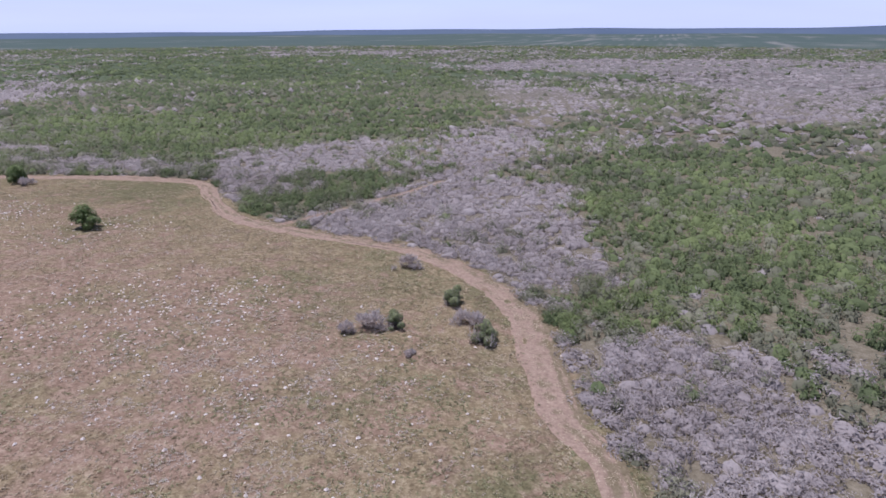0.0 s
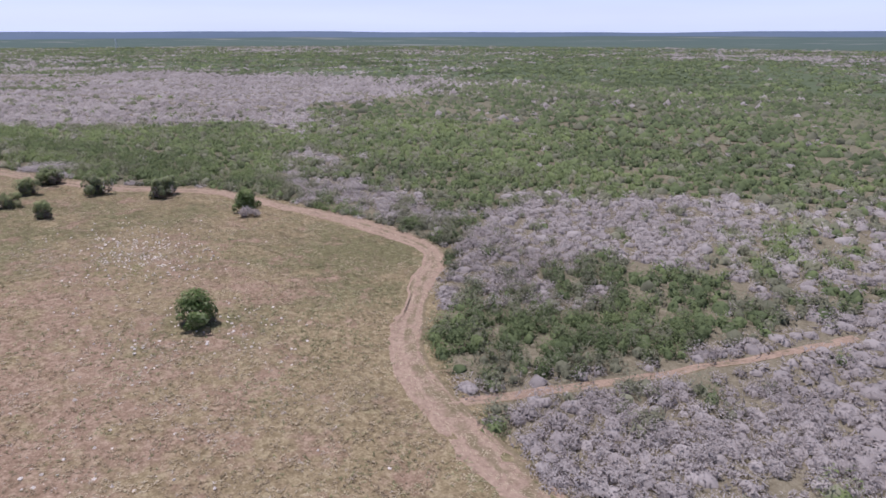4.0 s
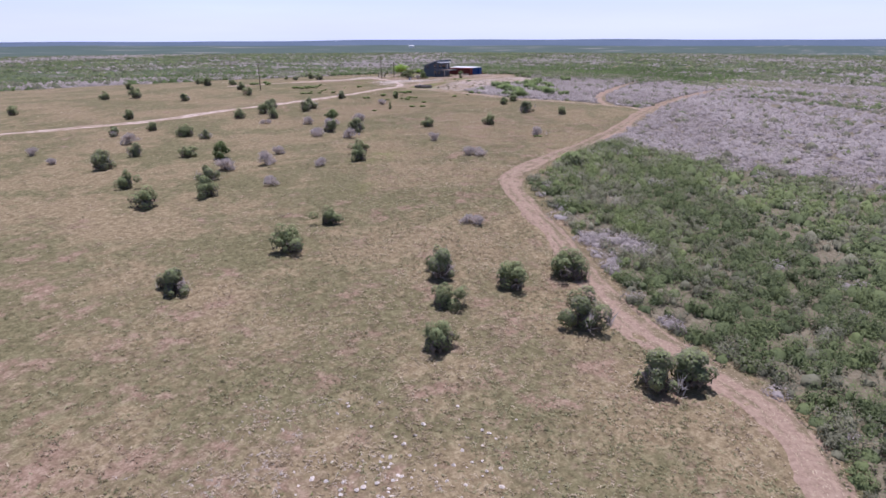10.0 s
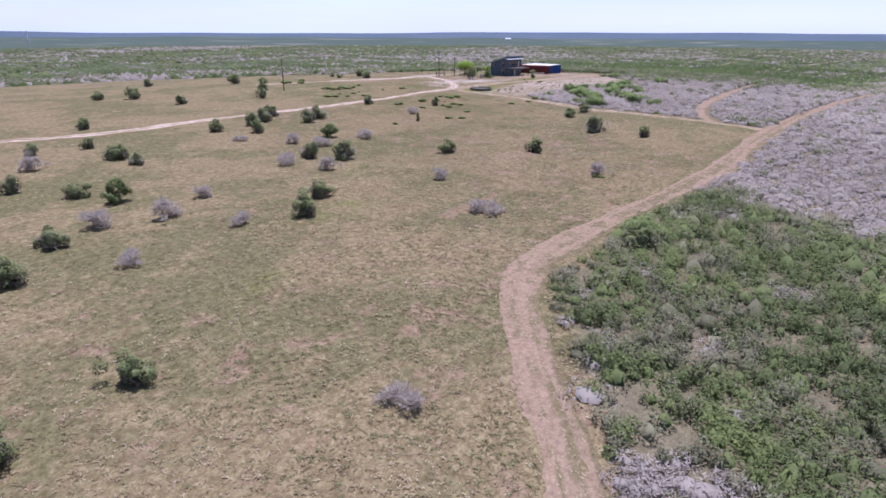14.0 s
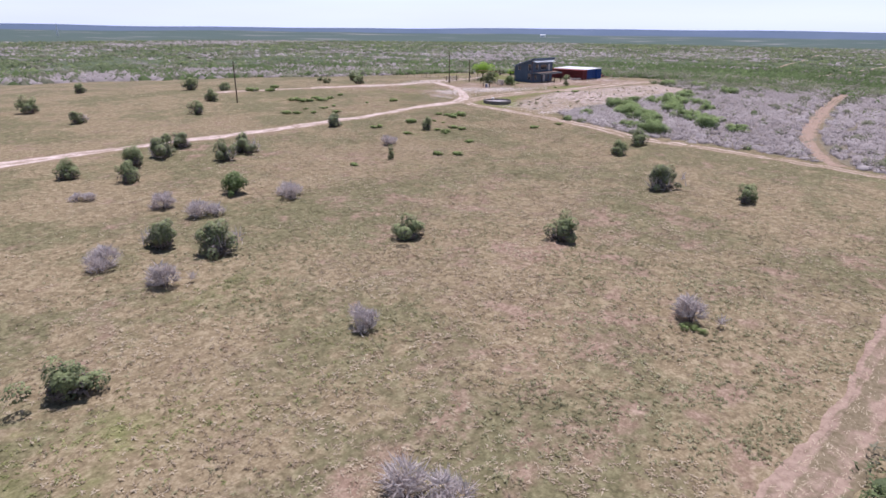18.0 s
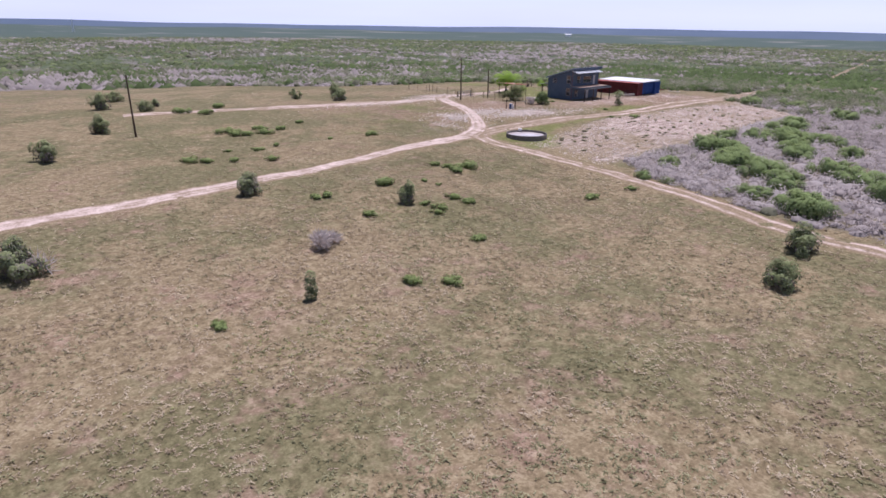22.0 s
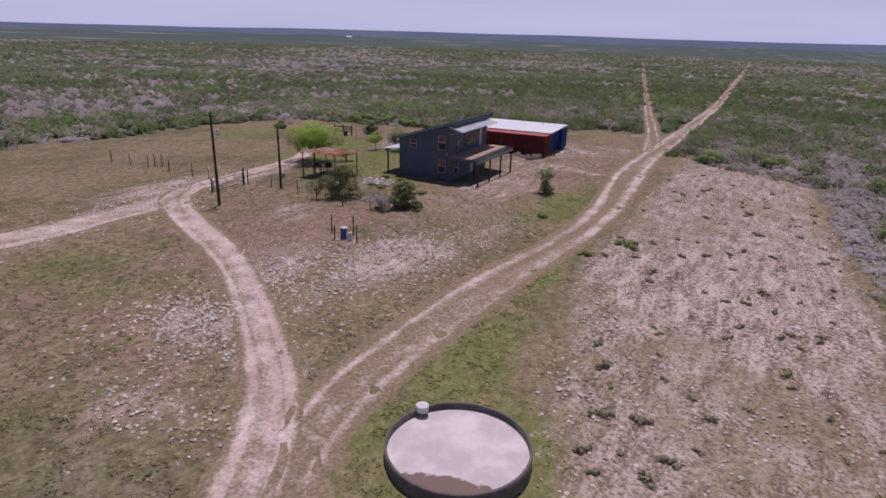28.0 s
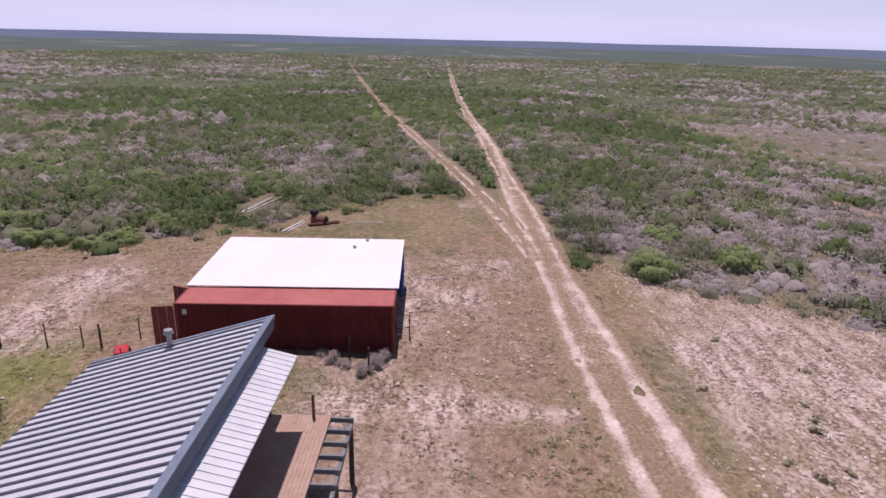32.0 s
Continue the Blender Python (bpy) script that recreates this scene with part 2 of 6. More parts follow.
# the blue is distance haze put into the hills' base colour
M_HAZEHILL = plain("hazy_distant_hills", (0.09, 0.125, 0.185), (0.115, 0.15, 0.215), 0.004, 0.95)


def rust_material():
    m, n, l, b = mat("rusty_sheet", 0.8, 0.15)
    pos = world_pos(n)
    f = noise_node(n, l, 0.5, 5, 0.55, pos)
    l.new(ramp(n, l, f, [(0.4, (0.47, 0.19, 0.11)), (0.5, (0.57, 0.33, 0.24)), (0.6, (0.68, 0.52, 0.44))]), b.inputs["Base Color"])
    return m


def glass_material():
    m, n, l, b = mat("window_glass", 0.06, 0, 0.6)
    b.inputs["Base Color"].default_value = (0.03, 0.035, 0.05, 1)
    return m


def water_material():
    m, n, l, b = mat("tank_water", 0.04, 0, 0.6)
    pos = world_pos(n)
    f = noise_node(n, l, 0.6, 4, 0.6, pos)
    lie = n.new("ShaderNodeSeparateXYZ")
    l.new(n.new("ShaderNodeTexCoord").outputs["Object"], lie.inputs[0])
    silt = calc(n, l, "ADD", calc(n, l, "ADD", calc(n, l, "MULTIPLY", lie.outputs["X"], 0.3), calc(n, l, "MULTIPLY", lie.outputs["Y"], 0.1)), calc(n, l, "MULTIPLY", f, 0.9))
    # pale tones carry the sky's reflection in the water's base colour
    sky_pale = ramp(n, l, f, [(0.4, (0.6, 0.53, 0.52)), (0.62, (0.78, 0.7, 0.69))])
    l.new(mix(n, l, step(n, l, silt, 1.0, 1.06), sky_pale, (0.24, 0.17, 0.14)), b.inputs["Base Color"])
    b.inputs["IOR"].default_value = 1.33
    return m


def road_material():
    m, n, l, b = mat("caliche_track", 0.95, 0, 0.1)
    pos = world_pos(n)
    f1, f2 = noise_node(n, l, 0.5, 5, 0.65, pos), noise_node(n, l, 5.0, 4, 0.7, pos)
    f = calc(n, l, "ADD", calc(n, l, "MULTIPLY", f1, 0.55), calc(n, l, "MULTIPLY", f2, 0.45))
    pale = ramp(n, l, f, [(0.36, (0.4, 0.3, 0.25)), (0.5, (0.56, 0.44, 0.385)), (0.64, (0.75, 0.625, 0.565))])
    grassy = ramp(n, l, f2, [(0.35, (0.19, 0.142, 0.087)), (0.65, (0.36, 0.272, 0.185))])
    worn = calc(n, l, "ADD", attr(n, "worn"), calc(n, l, "MULTIPLY", calc(n, l, "SUBTRACT", f, 0.5), 2.2))
    l.new(mix(n, l, step(n, l, worn, 0.05, 0.95), grassy, pale), b.inputs["Base Color"])
    bump(n, l, b, f2, 0.6, 0.06)
    return m


def mown_material():
    m, n, l, b = mat("mown_strip", 0.95, 0, 0.1)
    pos = world_pos(n)
    f2, f3 = noise_node(n, l, 2.6, 5, 0.75, pos), noise_node(n, l, 0.6, 4, 0.7, pos)
    a = ramp(n, l, f2, [(0.32, (0.14, 0.11, 0.065)), (0.66, (0.27, 0.215, 0.14))])
    c = ramp(n, l, f2, [(0.32, (0.25, 0.172, 0.128)), (0.66, (0.42, 0.305, 0.235))])
    worn = calc(n, l, "ADD", attr(n, "worn"), calc(n, l, "MULTIPLY", calc(n, l, "SUBTRACT", f3, 0.5), 2.0))
    l.new(mix(n, l, step(n, l, worn, 0.3, 0.9), a, c), b.inputs["Base Color"])
    bump(n, l, b, f2, 0.6, 0.08)
    return m


def ground_material():
    m, n, l, b = mat("ranch_ground", 0.95, 0, 0.1)
    pos = world_pos(n)
    huge, big, midn = noise_node(n, l, 0.012, 4, 0.6, pos), noise_node(n, l, 0.06, 5, 0.6, pos), noise_node(n, l, 0.35, 5, 0.65, pos)
    fine, tiny = noise_node(n, l, 1.7, 5, 0.75, pos), noise_node(n, l, 6.0, 4, 0.7, pos)
    tuft = calc(n, l, "ADD", calc(n, l, "MULTIPLY", fine, 0.6), calc(n, l, "MULTIPLY", tiny, 0.4))
    # dry field
    tan = ramp(n, l, tuft, [(0.38, (0.144, 0.108, 0.063)), (0.5, (0.250, 0.192, 0.114)), (0.62, (0.382, 0.313, 0.198))])
    olive = ramp(n, l, tuft, [(0.38, (0.091, 0.080, 0.042)), (0.5, (0.165, 0.147, 0.077)), (0.62, (0.261, 0.232, 0.130))])
    pink = ramp(n, l, tuft, [(0.36, (0.165, 0.107, 0.074)), (0.5, (0.275, 0.189, 0.134)), (0.63, (0.424, 0.316, 0.237))])
    patch = calc(n, l, "ADD", calc(n, l, "MULTIPLY", big, 0.6), calc(n, l, "MULTIPLY", midn, 0.4))
    field = mix(n, l, step(n, l, patch, 0.455, 0.545), tan, olive)
    patch2 = calc(n, l, "ADD", calc(n, l, "MULTIPLY", huge, 0.35), calc(n, l, "MULTIPLY", midn, 0.65))
    field = mix(n, l, step(n, l, calc(n, l, "ADD", patch2, calc(n, l, "MULTIPLY", attr(n, "pink"), 0.16)), 0.52, 0.65), field, pink)
    # bare stony soil
    along = n.new("ShaderNodeMapping")
    along.inputs["Scale"].default_value = (0.3, 1.0, 1.0)
    l.new(pos, along.inputs["Vector"])
    rows_n, speck = noise_node(n, l, 1.3, 4, 0.6, along.outputs[0]), noise_node(n, l, 4.2, 5, 0.75, pos)
    stone_f = calc(n, l, "ADD", calc(n, l, "MULTIPLY", speck, 0.65), calc(n, l, "MULTIPLY", rows_n, 0.35))
    stony = ramp(n, l, stone_f, [(0.4, (0.110, 0.078, 0.062)), (0.475, (0.310, 0.229, 0.185)), (0.56, (0.619, 0.502, 0.444))])
    bare = calc(n, l, "ADD", attr(n, "bare"), calc(n, l, "MULTIPLY", calc(n, l, "SUBTRACT", patch, 0.5), 1.8))
    field = mix(n, l, step(n, l, bare, 0.3, 0.75), field, stony)
    # lush grass
    lush = ramp(n, l, tuft, [(0.34, (0.105, 0.113, 0.042)), (0.5, (0.192, 0.193, 0.076)), (0.66, (0.32, 0.3, 0.14))])
    field = mix(n, l, step(n, l, calc(n, l, "ADD", attr(n, "lush"), calc(n, l, "MULTIPLY", calc(n, l, "SUBTRACT", midn, 0.5), 1.2)), 0.35, 0.75), field, lush)
    # floor of the scrub, and far scrub seen as one cover
    cell = noise_node(n, l, 0.3, 3, 0.6, pos)
    zone = calc(n, l, "ADD", calc(n, l, "MULTIPLY", noise_node(n, l, 0.004, 6, 0.65, pos), 0.75), calc(n, l, "MULTIPLY", cell, 0.25))
    zone = calc(n, l, "ADD", zone, calc(n, l, "MULTIPLY", attr(n, "grey"), 0.18))
    green = ramp(n, l, calc(n, l, "ADD", calc(n, l, "MULTIPLY", fine, 0.5), calc(n, l, "MULTIPLY", cell, 0.5)), [(0.35, (0.07, 0.085, 0.05)), (0.5, (0.105, 0.128, 0.072)), (0.65, (0.155, 0.18, 0.1))])
    grey = ramp(n, l, calc(n, l, "ADD", calc(n, l, "MULTIPLY", fine, 0.5), calc(n, l, "MULTIPLY", cell, 0.5)), [(0.35, (0.13, 0.115, 0.1)), (0.5, (0.2, 0.18, 0.165)), (0.65, (0.29, 0.265, 0.25))])
    cover = mix(n, l, step(n, l, zone, 0.5, 0.62), green, grey)
    # beyond 700 m the cover's colour turns paler and bluish, painted aerial haze
    hazy_woods = mix(n, l, step(n, l, zone, 0.42, 0.66), (0.09, 0.12, 0.105), (0.24, 0.235, 0.215))
    cover = mix(n, l, attr(n, "hazy_woods"), cover, hazy_woods)
    litter = ramp(n, l, tuft, [(0.36, (0.12, 0.1, 0.068)), (0.5, (0.2, 0.17, 0.118)), (0.66, (0.3, 0.26, 0.195))])
    cover = mix(n, l, attr(n, "distance"), litter, cover)
    edge = calc(n, l, "ADD", attr(n, "scrub"), calc(n, l, "MULTIPLY", calc(n, l, "SUBTRACT", midn, 0.5), 4.0))
    l.new(mix(n, l, step(n, l, edge, -0.6, 0.8), field, cover), b.inputs["Base Color"])
    bump(n, l, b, tuft, 0.4, 0.08)
    return m


M_RUST, M_GLASS, M_WATER = rust_material(), glass_material(), water_material()
M_ROAD, M_MOWN, M_GROUND = road_material(), mown_material(), ground_material()

# ---- the lie of the land ----
PLAIN = -13.0
HILLS = [(-224, -105, 220, 142, 7.05), (-92, 171, 166, 134, 2.46), (-354, -73, 99, 72, 4.41), (-242, 23, 69, 35, 3.10), (-155, -111, 127, 141, 5.14), (-55, 101, 107, 91, -1.23), (-334, -74, 15, 15, 0.45), (-266, -50, 9, 8, -0.7), (-222, -8, 38, 22, -1.3), (-157, 42, 20, 14, 0.8)]
CLEAR = [(12, -60), (9, 0), (3.5, 33), (-1.5, 42), (-7.5, 58), (-15.5, 67), (-26.5, 73.5), (-45, 75.5), (-56, 78.5), (-66.5, 87), (-75.9, 95.4), (-91.1, 93.6),
         (-105.7, 88.1), (-120.4, 81), (-128.3, 67.6), (-142.5, 56), (-157.3, 42.8), (-174.2, 41.1), (-207.2, 41), (-248.1, 37.3), (-251.5, 21), (-252.2, -4.1), (-257.1, -24), (-262, -30),
         (-288, -31), (-310, -32.5), (-338, -33), (-346, -45), (-350, -53), (-362, -54), (-376, -60), (-373, -72), (-358, -84), (-349, -92), (-350, -107), (-350, -128),
         (-337, -135), (-310, -132), (-293, -136), (-285, -145), (-272, -170), (-245.6, -173), (-227.6, -195), (-194.3, -199.2), (-100, -205), (20, -130)]
MOWN = [(8, -40), (6, 0), (1, 32), (-4, 41), (-10, 57), (-17, 65), (-27, 71), (-45, 73), (-57, 76), (-68, 85), (-76.9, 92.9), (-91.1, 91.2), (-104.6, 85.6), (-118.5, 79), (-126.4, 66.6),
        (-140.6, 54), (-156.4, 40.4), (-174.7, 38.4), (-207.3, 38.6), (-248.1, 34.6), (-350, 29), (-410, 28)]
ROAD_B = [(-248.1, 34.6), (-247.6, 21.3), (-248.3, 6.3), (-249.2, -5.7), (-253.3, -17.3), (-255.3, -31), (-257.5, -44), (-259, -52), (-263, -57)]
ROAD_A = [(-130, -62), (-158.6, -51), (-176.5, -50.7), (-189.6, -50.3), (-205.8, -49.4), (-218.2, -49.8), (-230.3, -50.4), (-245, -53), (-256, -54.6), (-264, -58.5), (-270, -64.5), (-277, -74), (-284, -87),
          (-289, -92), (-297, -93.2), (-309, -94.5), (-318, -99)]
BRANCH = [(-287, -90.5), (-279, -90), (-270, -91), (-252, -96), (-225, -104)]
TRACK_C = [(-258, -54.5), (-265, -56.5), (-271, -57), (-284, -56), (-294, -54.5), (-307, -54), (-327, -55.5), (-345, -56), (-360, -56), (-390, -56.5), (-430, -57), (-500, -59), (-600, -62), (-720, -65), (-860, -68), (-1000, -71), (-1130, -74)]
TRACK_D = [(-348, -56.8), (-368, -59.6), (-394, -64.3), (-430, -71), (-468, -77.8), (-540, -91), (-621, -106), (-700, -121), (-860, -151), (-1130, -202)]
GAP_PATH = [(-49, 74), (-46, 82), (-43, 90), (-39, 102), (-36, 112)]
SCRUB_PATH = [(-250, 23), (-256, 19), (-270, 13.5), (-296, 7.5), (-340, -1), (-400, -11)]
BARE = [(-256, -30), (-262, -47), (-276, -50.5), (-289, -52), (-331, -52), (-348, -52.5), (-345, -44), (-337, -34), (-310, -33), (-288, -31.5)]


def land(x, y):
    z = PLAIN - 24 * np.clip((-np.asarray(x, float) - 650) / 3600, 0, 1)
    for cx, cy, sx, sy, a in HILLS:
        z = z + a * np.exp(-(((x - cx) / sx) ** 2 + ((y - cy) / sy) ** 2) / 2)
    return z


def z_at(x, y):
    return float(land(np.array([x]), np.array([y]))[0])


def smooth_line(points, gap=1.0):
    """A Catmull-Rom curve through the points, sampled every gap metres."""
    p = np.array(points, float)
    p = np.vstack([2 * p[0] - p[1], p, 2 * p[-1] - p[-2]])
    out = []
    for i in range(1, len(p) - 2):
        k = max(2, int(np.linalg.norm(p[i + 1] - p[i]) / gap))
        t = np.linspace(0, 1, k, endpoint=False)[:, None]
        a, b, c, d = p[i - 1], p[i], p[i + 1], p[i + 2]
        out.append(0.5 * (2 * b + (c - a) * t + (2 * a - 5 * b + 4 * c - d) * t ** 2 + (3 * b - 3 * c + d - a) * t ** 3))
    return np.vstack(out + [p[-2][None]])


def line_dist(x, y, line):
    """The distance of each point to a polyline."""
    d = np.full(x.shape, 1e9)
    for (ax, ay), (bx, by) in zip(line[:-1], line[1:]):
        ux, uy = bx - ax, by - ay
        t = np.clip(((x - ax) * ux + (y - ay) * uy) / (ux * ux + uy * uy + 1e-9), 0, 1)
        d = np.minimum(d, np.hypot(x - ax - t * ux, y - ay - t * uy))
    return d


def inside(x, y, poly):
    c = np.zeros(x.shape, bool)
    for (ax, ay), (bx, by) in zip(poly, poly[1:] + poly[:1]):
        if ay != by:
            c ^= ((ay > y) != (by > y)) & (x < (bx - ax) * (y - ay) / (by - ay) + ax)
    return c


def signed(x, y, poly):
    """Metres outside (+) or inside (-) a closed outline."""
    return np.where(inside(x, y, poly), -1, 1) * line_dist(x, y, poly + poly[:1])


def spot(x, y, cx, cy, rx, ry, turn=0.0):
    c, s = math.cos(radians(turn)), math.sin(radians(turn))
    u, v = (x - cx) * c + (y - cy) * s, -(x - cx) * s + (y - cy) * c
    return np.exp(-((u / rx) ** 2 + (v / ry) ** 2))


def waves(x, y, size, seed):
    """A soft random field between about -1 and 1 with patches of that size."""
    r = np.random.default_rng(seed)
    out = np.zeros(np.shape(x))
    for _ in range(9):
        a, k, p = r.uniform(0, 2 * np.pi), r.uniform(0.6, 1.7) * 2 * np.pi / size, r.uniform(0, 6.3)
        out = out + np.sin((x * np.cos(a) + y * np.sin(a)) * k + p)
    return out / 3.2


# outlines of the grey, leafless parts of the scrub and of its green thickets: softness of the edge, outline
GREY_NEAR = [(5, [(-61, 84), (-69, 91), (-76, 100), (-82, 110), (-84, 118), (-80, 124), (-67, 110), (-57, 100), (-56, 90)]), (8, [(-79, 99), (-95, 124), (-84, 133), (-72, 153), (-60, 148), (-55, 114), (-66, 104), (-66, 86)]),
             (7, [(-50, 75), (-43, 86), (-40, 94), (-36, 119), (-18, 116), (-11, 114), (-13, 98), (-7, 88), (-5, 70), (-14, 61), (-26, 70)]),
             (7, [(-6, 50), (1, 51), (10, 56), (16, 47), (24, 44), (24, 20), (9, 10), (4, 32), (-2, 41)]),
             (5, [(-254, -30), (-266, -30.5), (-288, -32), (-318, -36), (-340, -30), (-345, -12), (-300, 0), (-254, -2), (-252, -16)]),
             (6, [(-115, 92), (-116, 101), (-94, 109), (-86, 105), (-80, 96), (-88, 96)])]
GREY_FAR = [(14, [(-199, 41), (-240, 38), (-520, 16), (-494, 174), (-361, 246), (-254, 166), (-200, 112), (-190, 92), (-196, 66)]),
            (30, [(-166, 495), (-83, 650), (260, 720), (110, 272), (10, 214), (40, 353), (-1, 475), (-101, 470)]),
            (14, [(-80, 309), (-42, 341), (-22, 299), (-24, 228), (-55, 239)]),
            (10, [(-54, 177), (-39, 183), (-32, 205), (-24, 158), (-31, 126), (-40, 129)]),
            (9, [(-256, 124), (-236, 150), (-187, 130), (-193, 111)]),
            (5, [(-146, 102), (-147, 110), (-130, 110), (-126, 106)])]
GREEN_NEAR = [(4, [(-66, 88), (-70, 102), (-60, 113), (-47, 113), (-42, 104), (-44, 95), (-48, 84), (-52, 78), (-58, 79)]),
              (6, [(-150, 51), (-163, 39), (-180, 37), (-194, 43), (-194, 62), (-200, 86), (-192, 116), (-148, 106), (-118, 88), (-128, 72)]),
              (8, [(-14, 133), (8, 180), (60, 157), (36, 66), (10, 58), (-3, 54), (-10, 57), (-3, 72), (-7, 98)]),
              (18, [(-122, 109), (-232, 181), (-435, 446), (-310, 713), (-160, 473), (-78, 307), (-52, 183), (-70, 150), (-100, 124)])]
GREY_AREAS = [(-275, 62, 105, 26, 0), (-280, 4, 42, 30, 0), (-350, 20, 80, 30, 0), (-310, -20, 45, 10, 0), (-142, 61, 5, 4, 0)]
GREEN_AREAS = [(-285, -21, 19, 5, -12), (-271, -17.5, 8, 5, 35), (-256, -7, 4, 3, 0), (-274, -8, 6, 4, 0), (8, 49, 2.5, 2.5, 0), (15, 50, 3, 3, 0), (13, 40, 2, 2, 0), (-12, 79, 4, 6, 0)]


def greyness(x, y):
    """How grey the scrub is: above 0 mostly bare grey twigs, below 0 mostly leaves."""
    g = -0.35 + 0.5 * waves(x, y, 60, 3) + 0.4 * waves(x, y, 22, 4) + 0.3 * waves(x, y, 260, 5)
    for soft, outline in GREY_NEAR + GREY_FAR:
        g = g + (1.2 if soft == 6 else 1.9) * np.clip(0.5 - signed(x, y, outline) / soft, 0, 1)
    for soft, outline in GREEN_NEAR:
        g = g - (1.0 if soft == 4 else 1.5) * np.clip(0.5 - signed(x, y, outline) / soft, 0, 1)
    for a in GREY_AREAS:
        g = g + 2.1 * spot(x, y, *a)
    for a in GREEN_AREAS:
        g = g - 1.7 * spot(x, y, *a)
    return g - np.where(x < -352, 0.3, 0.0)


LUSH_YARD = [(-308, -58.3, 5.5, 2.6, 1.1), (-300, -59.2, 5, 2.2, 0.75), (-296, -59.5, 4, 2, 0.5), (-308, -81.5, 5, 3.5, 0.95), (-316, -87, 8, 5.5, 0.95), (-316, -93, 7, 5, 0.85), (-306, -77.5, 3, 2.5, 0.8), (-327, -121, 12, 8, 0.6), (-324, -97, 10, 7, 0.75), (-318, -78, 4, 6, 0.6), (-289, -53, 10, 1.3, 0.8), (-300, -52.6, 8, 1.2, 0.6), (-306, -56.5, 6, 2.8, 1.05), (-313, -56.3, 4, 2.2, 0.9), (-302, -58.6, 4, 2, 0.8), (-324, -118, 14, 8, 0.7), (-313, -95.5, 9, 5, 0.9), (-322, -96, 9, 6, 0.8), (-310, -84, 6, 4, 1), (-306.5, -79.5, 4, 3, 0.9), (-306.5, -75, 2.5, 2, 0.7), (-325, -87, 6, 5, 0.75), (-299, -82.5, 4, 3, 0.5)]
LUSH_FIELD = [(-160, 14, 12, 6, 0.5), (-142, 24, 8, 5, 0.45), (-172, 2, 9, 5, 0.45), (-270, -82, 6, 5, 0.62), (-263, -72, 5, 5, 0.5), (-268, -76, 3.5, 3, 0.62), (-257, -70, 6, 6, 0.5), (-256, -80, 8, 6, 0.5), (-266.0, -50.6, 6.5, 6.0, 1.0), (-273, -53.2, 9, 2.8, 1.0), (-284, -52.6, 7, 1.4, 0.8), (-263, -45, 5, 4, 0.7), (-272, -74, 4, 3, 0.6), (-275, -80, 4, 3, 0.45), (-248, -66, 9, 4, 0.5), (-208, -18, 8, 6, 0.4), (-226, -80, 12, 7, 0.4), (-90, 60, 9, 6, 0.45), (-172, 15, 12, 8, 0.35), (-225, -33, 6, 5, 0.4), (-258, -62, 4, 4, 0.4)]


BARE_SPOTS = [(-310, -66, 24, 7, 0.58), (-284, -64, 7, 5, 0.75), (-279, -70, 5, 5, 0.55), (-300, -60, 8, 3, 0.3), (-290, -95, 10, 4, 0.75), (-299, -92.6, 6, 2.2, 1.0),
              (-305, -92.6, 5, 1.6, 0.9), (-295, -90.5, 3, 2, 0.8), (-272, -90, 13, 3.5, 0.8), (-258, -60, 5, 8, 0.3), (-323, -66, 7, 7, 0.6), (-338, -63, 12, 5, 0.6),
              (-332, -90, 14, 5, 0.7), (-338, -66, 12, 7, 0.6), (-337, -92, 14, 6, 0.55), (-268, -62, 3, 4, 0.6), (-345, -60, 10, 5, 0.6), (-307.2, -81.4, 1.6, 1.1, 1.0),
              (-308, -88, 5, 3, 0.4), (-370, -62, 14, 5, 0.4), (-268.5, -67, 3.5, 4, 0.8), (-278, -69.5, 5, 3, 0.7), (-281, -64.5, 8, 2.5, 0.75), (-304, -79.5, 2, 2.5, 0.7),
              (-294, -60.5, 8, 2.5, 0.55), (-300, -66, 5, 3, 0.35), (-323.6, -64, 1.5, 9, 0.85), (-331.5, -63, 0.8, 5, 0.6), (-320, -60, 2, 4, 0.5), (-345, -62, 5, 6, 0.6),
              (-307, -83, 4, 2, 0.5), (-262, -63, 2, 4, 0.6), (-290, -78, 6, 4, 0.5), (-325, -62, 8, 4, 0.5), (-338, -90, 8, 5, 0.75), (-323, -66, 1.4, 9, 0.95), (-338, -63, 5, 3, 0.8)]


def barren(x, y):
    """How bare and stony the soil of the yard and its edges is, 0 to 1."""
    out = np.zeros(np.shape(x))
    for cx, cy, rx, ry, k in BARE_SPOTS:
        out = np.maximum(out, k * spot(x, y, cx, cy, rx, ry))
    return out


def lushness(x, y):
    """How green the grass is, 0 to 1."""
    out = np.zeros(np.shape(x))
    for cx, cy, rx, ry, k in LUSH_YARD + LUSH_FIELD:
        out = np.maximum(out, k * spot(x, y, cx, cy, rx, ry))
    return out


